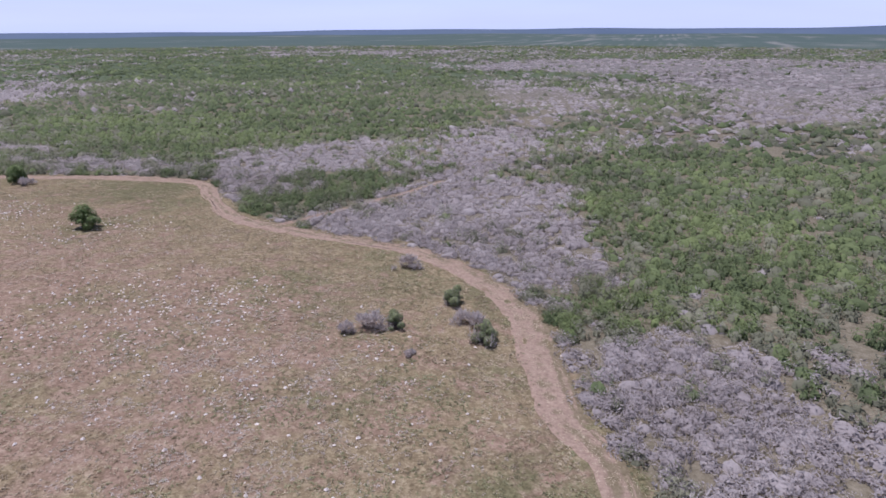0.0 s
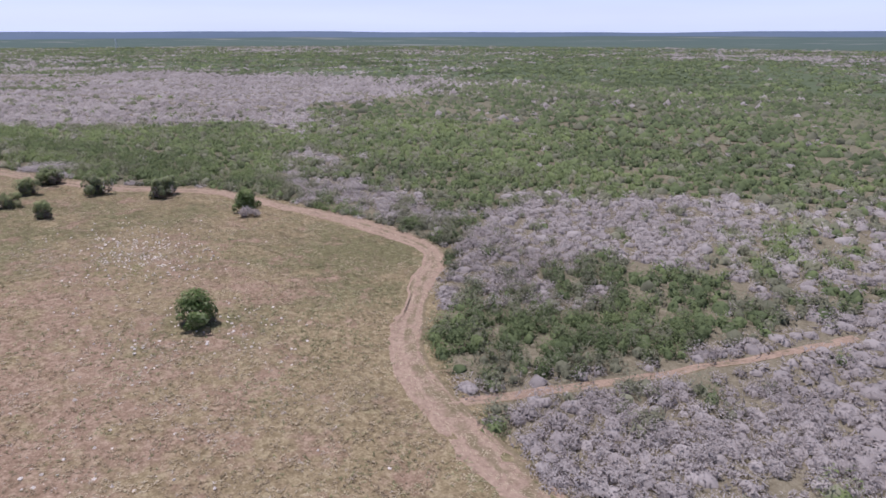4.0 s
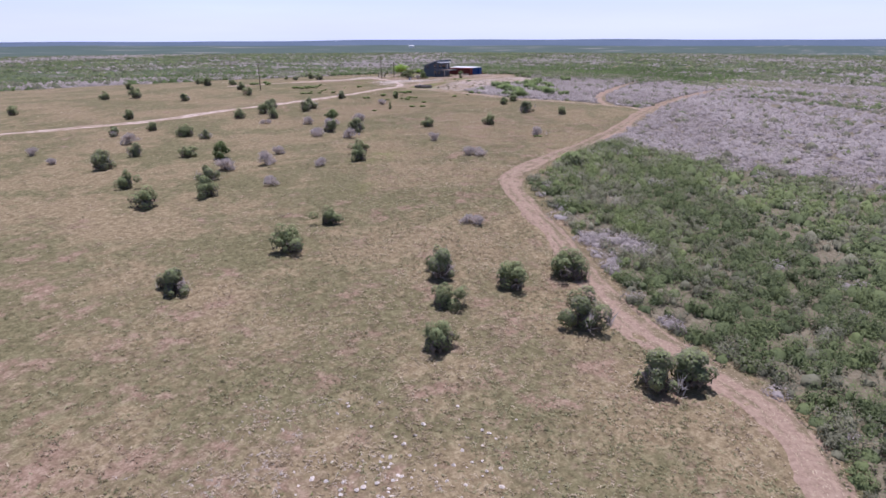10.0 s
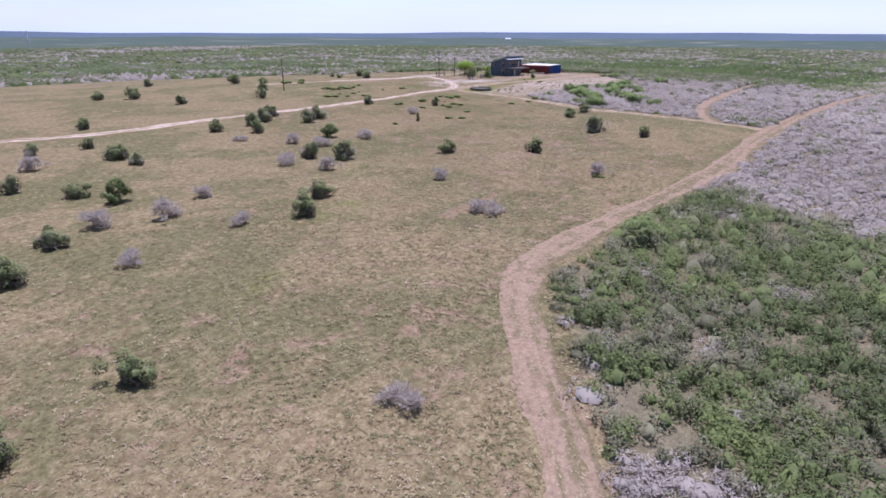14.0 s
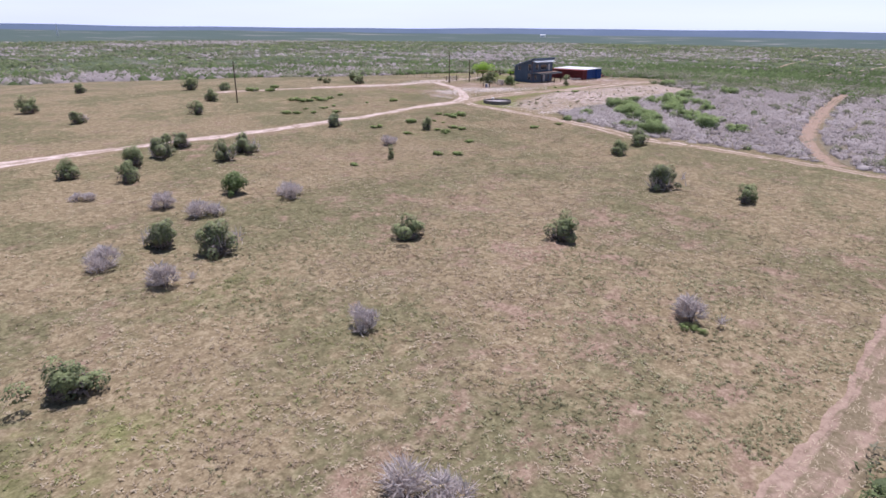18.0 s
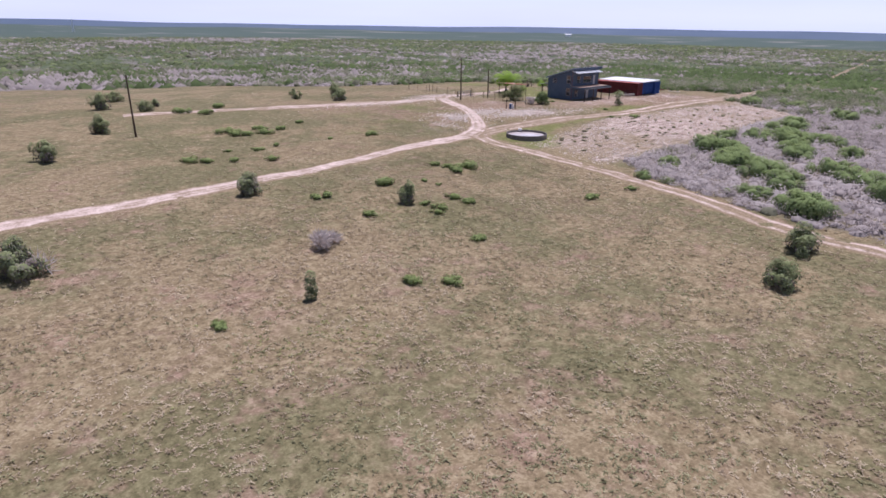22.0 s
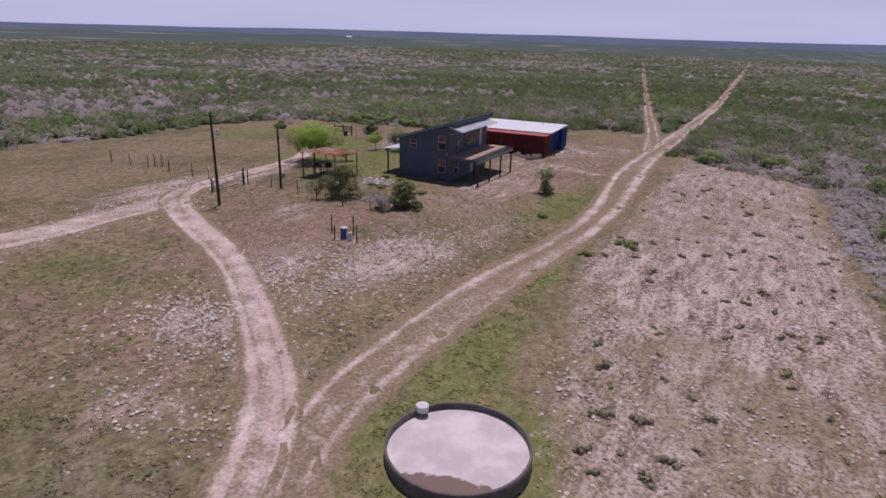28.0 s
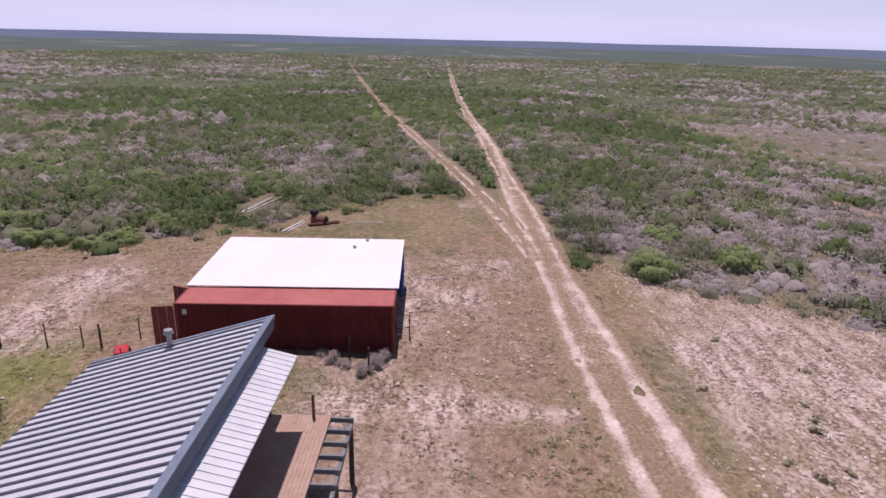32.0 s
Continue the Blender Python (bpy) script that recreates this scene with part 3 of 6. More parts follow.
# ---- mesh helpers ----
def array_mesh(name, verts, faces, materials, attrs=(), smooth=False, mat_index=None):
    """A mesh object from arrays; faces all have the same number of corners."""
    me = bpy.data.meshes.new(name)
    nv, nf, k = len(verts), len(faces), faces.shape[1]
    me.vertices.add(nv)
    me.vertices.foreach_set("co", np.ascontiguousarray(verts, np.float32).ravel())
    me.loops.add(nf * k)
    me.loops.foreach_set("vertex_index", np.ascontiguousarray(faces, np.int32).ravel())
    me.polygons.add(nf)
    me.polygons.foreach_set("loop_start", np.arange(0, nf * k, k, dtype=np.int32))
    if mat_index is not None:
        me.polygons.foreach_set("material_index", np.ascontiguousarray(mat_index, np.int32))
    me.polygons.foreach_set("use_smooth", np.full(nf, smooth))
    for nm, values in attrs:
        if values.ndim == 2:
            me.attributes.new(nm, "FLOAT_VECTOR", "POINT").data.foreach_set("vector", np.ascontiguousarray(values, np.float32).ravel())
        else:
            me.attributes.new(nm, "FLOAT", "POINT").data.foreach_set("value", np.ascontiguousarray(values, np.float32))
    for m in materials:
        me.materials.append(m)
    me.update(calc_edges=True)
    return new(name, me)


def empty(name, x=0, y=0, z=0, turn=0.0):
    ob = new(name)
    ob.matrix_basis = pose(x, y, z, 0, 0, turn)
    return ob


def part(name, bm, material, parent, label="", smooth=False):
    me = bpy.data.meshes.new(name)
    bm.to_mesh(me)
    bm.free()
    me.materials.append(material)
    if smooth:
        me.polygons.foreach_set("use_smooth", [True] * len(me.polygons))
    ob = new(name, me)
    ob.parent = parent
    return tagged(ob, label)


def again(ob, m, parent=None):
    """The same piece once more, sharing its mesh."""
    o = new(ob.name.split(".")[0], ob.data)
    o.parent = parent or ob.parent
    o.matrix_basis = m
    return o


def box(bm, lo, hi, bevel=0.0):
    c, s = [(a + b) / 2 for a, b in zip(lo, hi)], [abs(b - a) for a, b in zip(lo, hi)]
    r = bmesh.ops.create_cube(bm, size=1.0, matrix=Matrix.LocRotScale(c, None, s))
    if bevel:
        e = {x for v in r["verts"] for x in v.link_edges}
        bmesh.ops.bevel(bm, geom=list(e), offset=bevel, segments=1, affect="EDGES")
    return bm


def a_box(lo, hi, bevel=0.0):
    return box(bmesh.new(), lo, hi, bevel)


def rod(bm, a, b, r0, r1=None, n=7):
    a, b = Vector(a), Vector(b)
    d = b - a
    m = Matrix.Translation((a + b) / 2) @ d.to_track_quat("Z", "Y").to_matrix().to_4x4()
    bmesh.ops.create_cone(bm, cap_ends=True, segments=n, radius1=r0, radius2=r0 if r1 is None else r1, depth=d.length, matrix=m)
    return bm


def a_rod(a, b, r0, r1=None, n=7):
    return rod(bmesh.new(), a, b, r0, r1, n)


def slab(corners, thick):
    """A sheet of some thickness below four corners."""
    bm = bmesh.new()
    t = [bm.verts.new(c) for c in corners]
    u = [bm.verts.new((c[0], c[1], c[2] - thick)) for c in corners]
    bm.faces.new(t)
    bm.faces.new(u[::-1])
    for i in range(len(t)):
        j = (i + 1) % len(t)
        bm.faces.new((t[j], t[i], u[i], u[j]))
    bmesh.ops.recalc_face_normals(bm, faces=bm.faces)
    return bm


# ---- ground ----
CORRIDOR = smooth_line([(0, 0), (-10, 40), (-40, 72), (-75, 83), (-110, 75), (-150, 50), (-190, 20), (-220, -15), (-255, -42), (-300, -65), (-334, -62), (-356, -67)], 6)
def grid_lines(lo, hi, stepsize, reach):
    mid = np.arange(lo, hi + 0.01, stepsize)
    out, d = [], stepsize
    p = 0.0
    while p < reach:
        d *= 1.13
        p += d
        out.append(p)
    out = np.array(out)
    return np.concatenate([lo - out[::-1], mid, hi + out])


def build_ground():
    gx, gy = grid_lines(-390, 30, 1.7, 4550), grid_lines(-140, 150, 1.7, 4650)
    X, Y = np.meshgrid(gx, gy)
    x, y = X.ravel(), Y.ravel()
    z = land(x, y)
    near = (x > -420) & (x < 60) & (y > -215) & (y < 180)
    z = z + np.where(near, 0.05 * waves(x, y, 7, 11) + 0.04 * waves(x, y, 3.3, 12), 0.4 * waves(x, y, 160, 13))
    far = np.hypot(x + 170, y + 10)
    z = z + np.clip((far - 900) / 1200, 0, 1) * 2.0 * waves(x, y, 900, 14)
    nx, ny = len(gx), len(gy)
    i = np.arange(nx * ny).reshape(ny, nx)
    faces = np.stack([i[:-1, :-1], i[:-1, 1:], i[1:, 1:], i[1:, :-1]], -1).reshape(-1, 4)
    scrub = np.clip(signed(x, y, CLEAR), -12, 12)
    bare = np.clip(0.5 - signed(x, y, BARE) / 4, 0, 1.0) * np.where(x > -284, 0.56, 0.64)
    bare = np.maximum(bare, barren(x, y))
    lush = lushness(x, y)
    pink = np.zeros_like(x)
    for cx, cy, rx, ry, k in ((-30, 40, 38, 26, 0.8), (-62, 46, 30, 20, 0.65), (-85, 56, 14, 12, 0.6), (-75, 72, 10, 8, 0.5), (-100, 70, 14, 10, 0.3), (-205, -20, 14, 10, 0.2), (-262, -75, 10, 14, 0.7), (-285, -74, 12, 8, 1.0), (-303, -68, 9, 6, 0.6), (-314, -66, 8, 4, 1.1), (-290, -74, 8, 6, 1.0), (-335, -64, 16, 8, 1.4), (-340, -80, 15, 15, 1.2), (-318, -64, 12, 7, 1.4), (-340, -93, 12, 7, 0.9)):
        pink = np.maximum(pink, k * spot(x, y, cx, cy, rx, ry))
    g = array_mesh("ground", np.stack([x, y, z], 1), faces, [M_GROUND], [("scrub", scrub), ("bare", bare), ("lush", lush), ("pink", pink), ("grey", np.clip(greyness(x, y), -1.5, 1.5)), ("hazy_woods", np.clip((line_dist(x, y, CORRIDOR) - 700) / 500, 0, 1)), ("distance", np.clip((line_dist(x, y, CORRIDOR) - 120) / 200, 0, 1))], True)
    return tagged(g, "dry ranch land of tan grass and pinkish stony soil", "ground", kind="structure")


build_ground()


def build_track(name, line, width, label, material, worn_mid, worn_rut, seed, rise=0.05, grown=()):
    """A strip on the ground with two worn wheel ruts and ragged edges."""
    c = smooth_line(line, 0.8)
    d = np.gradient(c, axis=0)
    d /= np.linalg.norm(d, axis=1)[:, None]
    nrm = np.stack([-d[:, 1], d[:, 0]], 1)
    r = np.random.default_rng(seed)
    prof = np.array([-0.5, -0.42, -0.33, -0.25, -0.17, -0.07, 0.07, 0.17, 0.25, 0.33, 0.42, 0.5])
    rut = np.array([0, 0, 0.35, 1, 0.35, 0, 0, 0.35, 1, 0.35, 0, 0])
    n, k = len(c), len(prof)
    wob = 1 + 0.13 * np.sin(np.arange(n) * 0.11 + seed) + 0.08 * np.sin(np.arange(n) * 0.043 + seed * 2)
    off = prof[None, :] * width * wob[:, None]
    off = off + np.clip(r.normal(0, 0.035 * width, (n, k)), -0.05 * width, 0.05 * width) * (np.abs(prof) > 0.45)[None, :]
    if name == "mown_track":
        # the mower's uneven swath: each side wanders by itself
        for side in (slice(0, 3), slice(k - 3, k)):
            sway = np.convolve(r.normal(0, 1, n + 6), np.ones(7) / 2.65, "valid")
            off[:, side] += np.clip(sway, -1.6, 1.6)[:, None] * 0.055 * width
    x, y = c[:, 0, None] + nrm[:, 0, None] * off, c[:, 1, None] + nrm[:, 1, None] * off
    near = 0.05 * waves(x, y, 7, 11) + 0.04 * waves(x, y, 3.3, 12)
    z = land(x, y) + np.where((x > -420) & (x < 60) & (y > -215) & (y < 180), near, 0.4 * waves(x, y, 160, 13)) + rise - 0.03 * rut[None, :]
    z = np.where((np.abs(prof) > 0.45)[None, :], z - rise - 0.06, z)
    worn = worn_mid + (worn_rut - worn_mid) * rut[None, :] + 0 * x
    for a0, a1, less in grown:
        worn = worn - less * np.clip(np.minimum(a1 - x, x - a0) / 8 + 0.5, 0, 1)
    if name == "mown_track":
        worn = worn + np.array([0.5, 0.9, 0.1, 0, 0, 0, 0, 0, -0.15, -0.3, -0.5, -0.7])[None, ::-1]
    streak = r.normal(0, 1, (n + 40, k))
    streak = np.stack([np.convolve(streak[:, j], np.ones(41) / 6.4, "valid") for j in range(k)], 1)
    if name == "road":
        worn = worn - np.clip((np.abs(prof) - 0.3) / 0.15, 0, 1)[None, :] * 0.75
    worn = worn + 0.24 * streak + r.normal(0, 0.06, worn.shape)
    i = np.arange(n * k).reshape(n, k)
    faces = np.stack([i[:-1, :-1], i[:-1, 1:], i[1:, 1:], i[1:, :-1]], -1).reshape(-1, 4)[:, ::-1]
    t = array_mesh(name, np.stack([x, y, z], -1).reshape(-1, 3), faces, [material], [("worn", worn.ravel())], True)
    return tagged(t, label, "track", kind="structure")


build_track("mown_track", SCRUB_PATH, 3.2, "bare pinkish lane through the grey scrub", M_MOWN, 0.8, 0.9, 9, 0.05)
build_track("mown_track", MOWN, 3.6, "mown strip of pale pinkish stubble along the scrub", M_MOWN, 0.75, 0.9, 1, 0.06)
build_track("road", ROAD_B, 3.0, "two-rut track of pale soil with a grassy middle", M_ROAD, 0.0, 1.05, 2)
build_track("road", ROAD_A, 3.1, "winding white caliche ranch road with worn ruts", M_ROAD, 0.55, 1.05, 3, 0.07)
build_track("road", BRANCH, 5.4, "pale stony turn-off from the ranch road", M_ROAD, 0.5, 0.9, 4, 0.065)
build_track("road", TRACK_C, 4.4, "two-rut dirt track running out through the scrub", M_ROAD, 0.32, 1.05, 5, 0.06, ((-300, -250, 0.35), (-1200, -480, 0.2)))
build_track("road", TRACK_D, 3.3, "overgrown two-rut track through grey scrub", M_ROAD, 0.0, 0.75, 6, 0.05, ((-1200, -480, 0.2),))
build_track("road", GAP_PATH, 1.3, "narrow pinkish path between the thickets", M_MOWN, 0.9, 1.1, 8, 0.05)


def build_hills():
    a = np.linspace(0, 2 * np.pi, 241)
    rr = 3000
    west = np.clip(0.5 - 0.9 * np.cos(a), 0, 1)
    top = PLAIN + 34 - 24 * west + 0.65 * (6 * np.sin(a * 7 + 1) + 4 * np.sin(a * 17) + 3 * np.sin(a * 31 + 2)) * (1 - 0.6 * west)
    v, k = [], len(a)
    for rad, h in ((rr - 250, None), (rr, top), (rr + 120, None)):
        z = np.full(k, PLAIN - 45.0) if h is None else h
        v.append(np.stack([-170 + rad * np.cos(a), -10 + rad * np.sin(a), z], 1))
    i = np.arange(3 * k).reshape(3, k)
    faces = np.stack([i[:-1, :-1], i[:-1, 1:], i[1:, 1:], i[1:, :-1]], -1).reshape(-1, 4)
    tagged(array_mesh("backdrop", np.vstack(v), faces, [M_HAZEHILL], smooth=True), "low wooded hills along the horizon, painted haze-blue", "hills", kind="structure")


build_hills()


# ---- scrub, grass and stones ----
def clumps(name, px, py, radius, height, tone, count, leaf, material, label, category, seed, kind_of="leaf", sink=0.0, spread=0.5, core=0.0, rough=0.26, sides=6):
    """Many plants in one mesh: each a dome of small leaf or twig triangles."""
    r = np.random.default_rng(seed)
    n = len(px)
    pz = land(px, py) + 0.05 * waves(px, py, 7, 11) + 0.04 * waves(px, py, 3.3, 12)
    k = count
    az, up = r.uniform(0, 2 * np.pi, (n, k)), r.uniform(0.0, 1.0, (n, k))
    lump = 1 + 0.36 * np.sin(az * 3 + r.uniform(0, 6.3, (n, 1))) * np.sin(up * 4 + r.uniform(0, 6.3, (n, 1)))
    shell = r.uniform(0.62, 1.15, (n, k)) ** 0.5 * (lump if not core else 1 + 0.5 * (lump - 1))
    ring = np.sqrt(np.clip(1 - (up * 0.95) ** 2, 0, 1)) * shell
    cx = px[:, None] + np.cos(az) * ring * radius[:, None]
    cy = py[:, None] + np.sin(az) * ring * radius[:, None]
    cz = pz[:, None] + (0.1 + 0.9 * up * shell) * height[:, None] - sink
    c = np.stack([cx, cy, cz], -1)
    out = np.stack([np.cos(az) * ring * 0.8, np.sin(az) * ring * 0.8, 0.35 + up], -1)
    if kind_of == "leaf":
        face = np.stack([np.cos(az) * ring, np.sin(az) * ring, 0.15 + up], -1) + r.normal(0, spread, (n, k, 3))
        face /= np.linalg.norm(face, axis=-1, keepdims=True)
        a = np.cross(face, np.array([0, 0, 1.0]) + r.normal(0, 0.5, (n, k, 3)))
        a /= np.linalg.norm(a, axis=-1, keepdims=True)
        b = np.cross(a, face)
        b = b * np.where(b[..., 2:] < 0, -1, 1)
        s = leaf * r.uniform(0.6, 1.35, (n, k, 1)) * (radius / radius.mean())[:, None, None] ** 0.5
        tri = np.stack([c - a * s * 0.45 - b * s * 0.5, c + a * s * 0.45 - b * s * 0.4, c + b * s * 1.1], -2)
    else:
        # slender sprays, their faces turned up and outwards
        face = np.stack([np.cos(az) * ring * 0.55, np.sin(az) * ring * 0.55, 0.55 + 0.5 * up], -1) + r.normal(0, 0.38, (n, k, 3))
        face /= np.linalg.norm(face, axis=-1, keepdims=True)
        b = np.stack([np.cos(az), np.sin(az), 0.9 + up], -1) + r.normal(0, 0.55, (n, k, 3))
        b = b - face * (b * face).sum(-1, keepdims=True)
        b /= np.linalg.norm(b, axis=-1, keepdims=True)
        a = np.cross(face, b)
        s = leaf * r.uniform(0.6, 1.5, (n, k, 1))
        w = 0.23 if core else 0.3
        tri = np.stack([c + a * s * w - b * s * 0.45, c - a * s * w - b * s * 0.55, c + b * s * 0.85], -2)
    v = tri.reshape(-1, 3)
    f = np.arange(len(v)).reshape(-1, 3)
    # tone rises with height: light from above put into the spray colour
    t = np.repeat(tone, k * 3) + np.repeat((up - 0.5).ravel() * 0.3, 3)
    dome = np.stack([np.cos(az) * ring * 0.8, np.sin(az) * ring * 0.8, 0.5 + 0.6 * up], -1)
    puff = np.repeat((dome / np.linalg.norm(dome, axis=-1, keepdims=True) + r.normal(0, rough, (n, k, 3))).reshape(-1, 3), 3, 0)
    if core:
        # a closed lumpy dome to each plant, under its fuzz of sprays
        q = sides
        ringa = np.linspace(0, 2 * np.pi, q, endpoint=False)
        rows = [np.stack([np.cos(ringa), np.sin(ringa), np.full(q, 0.0)], 1)]
        if q > 5:
            rows.append(np.stack([np.cos(ringa + 0.5) * 0.86, np.sin(ringa + 0.5) * 0.86, np.full(q, 0.6)], 1))
        base = np.vstack(rows + [[[0, 0, 1.0]]])
        m, top = len(base), len(base) - 1
        cf = [(top - q + i, top - q + (i + 1) % q, top) for i in range(q)]
        if q > 5:
            cf += [(i, (i + 1) % q, q + i) for i in range(q)] + [((i + 1) % q, q + (i + 1) % q, q + i) for i in range(q)]
        size = np.stack([radius, radius, height], 1)[:, None, :] * core * r.uniform(0.72, 1.2, (n, m, 1))
        cv = base[None] * size + np.stack([px, py, pz - 0.05], 1)[:, None, :]
        cf = np.array(cf)[None] + (len(v) + np.arange(n) * m)[:, None, None]
        v, f = np.vstack([v, cv.reshape(-1, 3)]), np.vstack([f, cf.reshape(-1, 3)])
        # dome colour too: darker at the foot as if shaded, lighter on top
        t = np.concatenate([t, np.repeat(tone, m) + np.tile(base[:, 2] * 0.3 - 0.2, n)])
        puff = np.vstack([puff, (base * np.array([0.7, 0.7, 0.5]) + np.array([0, 0, 0.6]) + r.normal(0, 0.25, (n, m, 3))).reshape(-1, 3)])
    puff /= np.linalg.norm(puff, axis=1)[:, None]
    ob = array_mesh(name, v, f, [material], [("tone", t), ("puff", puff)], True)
    return tagged(ob, label, category, kind="stuff")


TRACKS = [(SCRUB_PATH, 2.0), (MOWN, 1.8), (ROAD_B, 2.2), (ROAD_A, 2.2), (TRACK_C, 2.4), (TRACK_D, 2.4), (BRANCH, 2.0), (GAP_PATH, 1.1)]
rng = np.random.default_rng(42)


def scatter(x0, x1, y0, y1, density):
    n = int((x1 - x0) * (y1 - y0) * density)
    return rng.uniform(x0, x1, n), rng.uniform(y0, y1, n)


def off_tracks(x, y, extra=0.0):
    ok = np.ones(x.shape, bool)
    for line, w in TRACKS:
        ok &= line_dist(x, y, smooth_line(line, 6)) > w + extra
    return ok


def plant_scrub():
    bands = [(0, 24, 0.9, 105, 0.19, 0.8), (24, 58, 0.66, 30, 0.29, 0.85), (58, 110, 0.4, 13, 0.43, 1.0), (110, 300, 0.115, 4, 0.65, 1.7), (300, 1000, 0.02, 3, 1.7, 2.8)]
    for bi, (d0, d1, dens, tris, leaf, size) in enumerate(bands):
        x, y = scatter(-358 - d1, 30 + d1, -110 - d1, 110 + d1, dens)
        d = line_dist(x, y, CORRIDOR)
        keep = (d >= d0) & (d < d1)
        keep &= (x < 45 + 0.36 * np.clip(y, 0, None)) & ~((y < -60) & (x > -60))
        x, y = x[keep], y[keep]
        s = signed(x, y, CLEAR)
        ragged = np.where(x < -330, 1.6 * waves(x, y, 11, 26) + rng.normal(0, 1.4, x.shape), 0.0)
        keep = (s > -0.5 + ragged) & off_tracks(x, y, -0.1) & (spot(x, y, -365, -86.5, 9, 3) < 0.6)
        x, y, s = x[keep], y[keep], s[keep]
        keep = waves(x, y, 14, 21) > -2.0
        x, y, s = x[keep], y[keep], s[keep]
        west = (((x < -335) & (y < 10)) | (y < -85)) & (d1 <= 300)
        keep = ~west | (rng.uniform(size=x.shape) < 0.85)
        x, y, s, west = x[keep], y[keep], s[keep], west[keep]
        g = np.clip(greyness(x, y), -1.4, 1.15) + np.where(west, 0.08 + rng.normal(0, 0.3, x.shape) + 0.9 * waves(x, y, 13, 29), rng.normal(0, 0.42, x.shape) + 0.75 * waves(x, y, 7, 23))
        n = len(x)
        rad = np.clip(rng.lognormal(0.0, 0.33, n), 0.55, 2.0) * size
        hgt = (0.6 + 0.8 * rad / size) * rng.uniform(0.75, 1.2, n) * (1 + 0.12 * (size - 1)) * np.where(g > 0.15, 0.6, 1.0) * np.clip(0.62 + s / 6, 0.6, 1.0)
        tone_west = np.where(west, 0.24, 0.0)
        rad, hgt = rad * np.where(west, 1.2, 1.0), hgt * np.where(west, 1.25, 1.0)
        tone = np.clip(0.48 + 0.2 * waves(x, y, 35, 22) + 0.15 * waves(x, y, 110, 27) + 0.16 * waves(x, y, 6, 24) + rng.normal(0, 0.13, n) - (0.16 if bi >= 3 else 0.0) - tone_west, 0, 1)
        g = g + np.where(x > -240, 0.35, 1.0) * (0.85 * waves(x * 0.6, y, 330, 28) + 0.75 * waves(x, y, 85, 31) + 0.4 * waves(x, y, 38, 30) - 0.05 if bi >= 3 else 0.0)
        grey, olive = g > 0.15, (g <= 0.15) & (g + 0.5 * waves(x, y, 11, 25) + rng.normal(0, 0.5, n) > -0.75)
        green = ~grey & ~olive
        for sel, m, nm, lab, cat in ((grey, M_GREY, "grey_scrub", "leafless ash-grey twiggy brush in dense thicket", "brush"),
                                     (olive, M_OLIVE, "olive_scrub", "dull olive thorny bushes in dense thicket", "brush"),
                                     (green & ~west, M_GREEN, "green_scrub", "green leafy brush in dense thicket", "brush"),
                                     (green & west, M_LEAFY, "green_scrub", "fresh green bushes dotted through grey brush", "brush")):
            if not sel.any():
                continue
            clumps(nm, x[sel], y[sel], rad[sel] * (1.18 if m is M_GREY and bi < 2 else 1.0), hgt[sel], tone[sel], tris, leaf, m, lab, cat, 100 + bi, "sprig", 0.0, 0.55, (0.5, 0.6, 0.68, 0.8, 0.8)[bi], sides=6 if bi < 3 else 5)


plant_scrub()


def tuft_blades(x, y, size, tone, blades):
    """Bunches of grass as arrays: each a burst of pointed blades drooping outwards from a low crest."""
    n = len(x)
    z = land(x, y) + 0.05 * waves(x, y, 7, 11) + 0.04 * waves(x, y, 3.3, 12)
    a = rng.uniform(0, 6.3, (n, 1)) + np.arange(blades)[None] * (6.283 / blades) + rng.normal(0, 0.4, (n, blades))
    out = np.stack([np.cos(a), np.sin(a)], -1)
    side = np.stack([-np.sin(a), np.cos(a)], -1)
    k = (size * rng.uniform(0.6, 1.4, n))[:, None, None]
    crest = np.stack([x, y], -1)[:, None] + out * k * rng.uniform(-0.03, 0.1, (n, blades, 1)) + rng.normal(0, 0.02, (n, blades, 2))
    reach = k * rng.uniform(0.06, 0.21, (n, blades, 1))
    wide = side * np.sqrt(k) * rng.uniform(0.022, 0.05, (n, blades, 1))
    top = z[:, None, None] + k * rng.uniform(0.025, 0.085, (n, 1, 1)) * rng.uniform(0.7, 1.2, (n, blades, 1))
    low = np.maximum(top - reach * rng.uniform(-0.1, 0.45, (n, blades, 1)), z[:, None, None] - 0.01)
    v = np.stack([np.concatenate([crest + wide, top], -1), np.concatenate([crest - wide, top], -1), np.concatenate([crest + out * reach, low], -1)], 2)
    t = (tone[:, None, None] + rng.normal(0, 0.1, (n, blades, 1)) + np.array([-0.04, -0.04, 0.14])).ravel()
    puff = np.stack([out[..., 0] * 0.4, out[..., 1] * 0.4, np.full(a.shape, 0.95)], -1) + rng.normal(0, 0.14, (n, blades, 3))
    puff = np.repeat((puff / np.linalg.norm(puff, axis=-1, keepdims=True)).reshape(-1, 3), 3, 0)
    return v.reshape(-1, 3), np.arange(n * blades * 3).reshape(-1, 3), [("tone", t), ("puff", puff)]


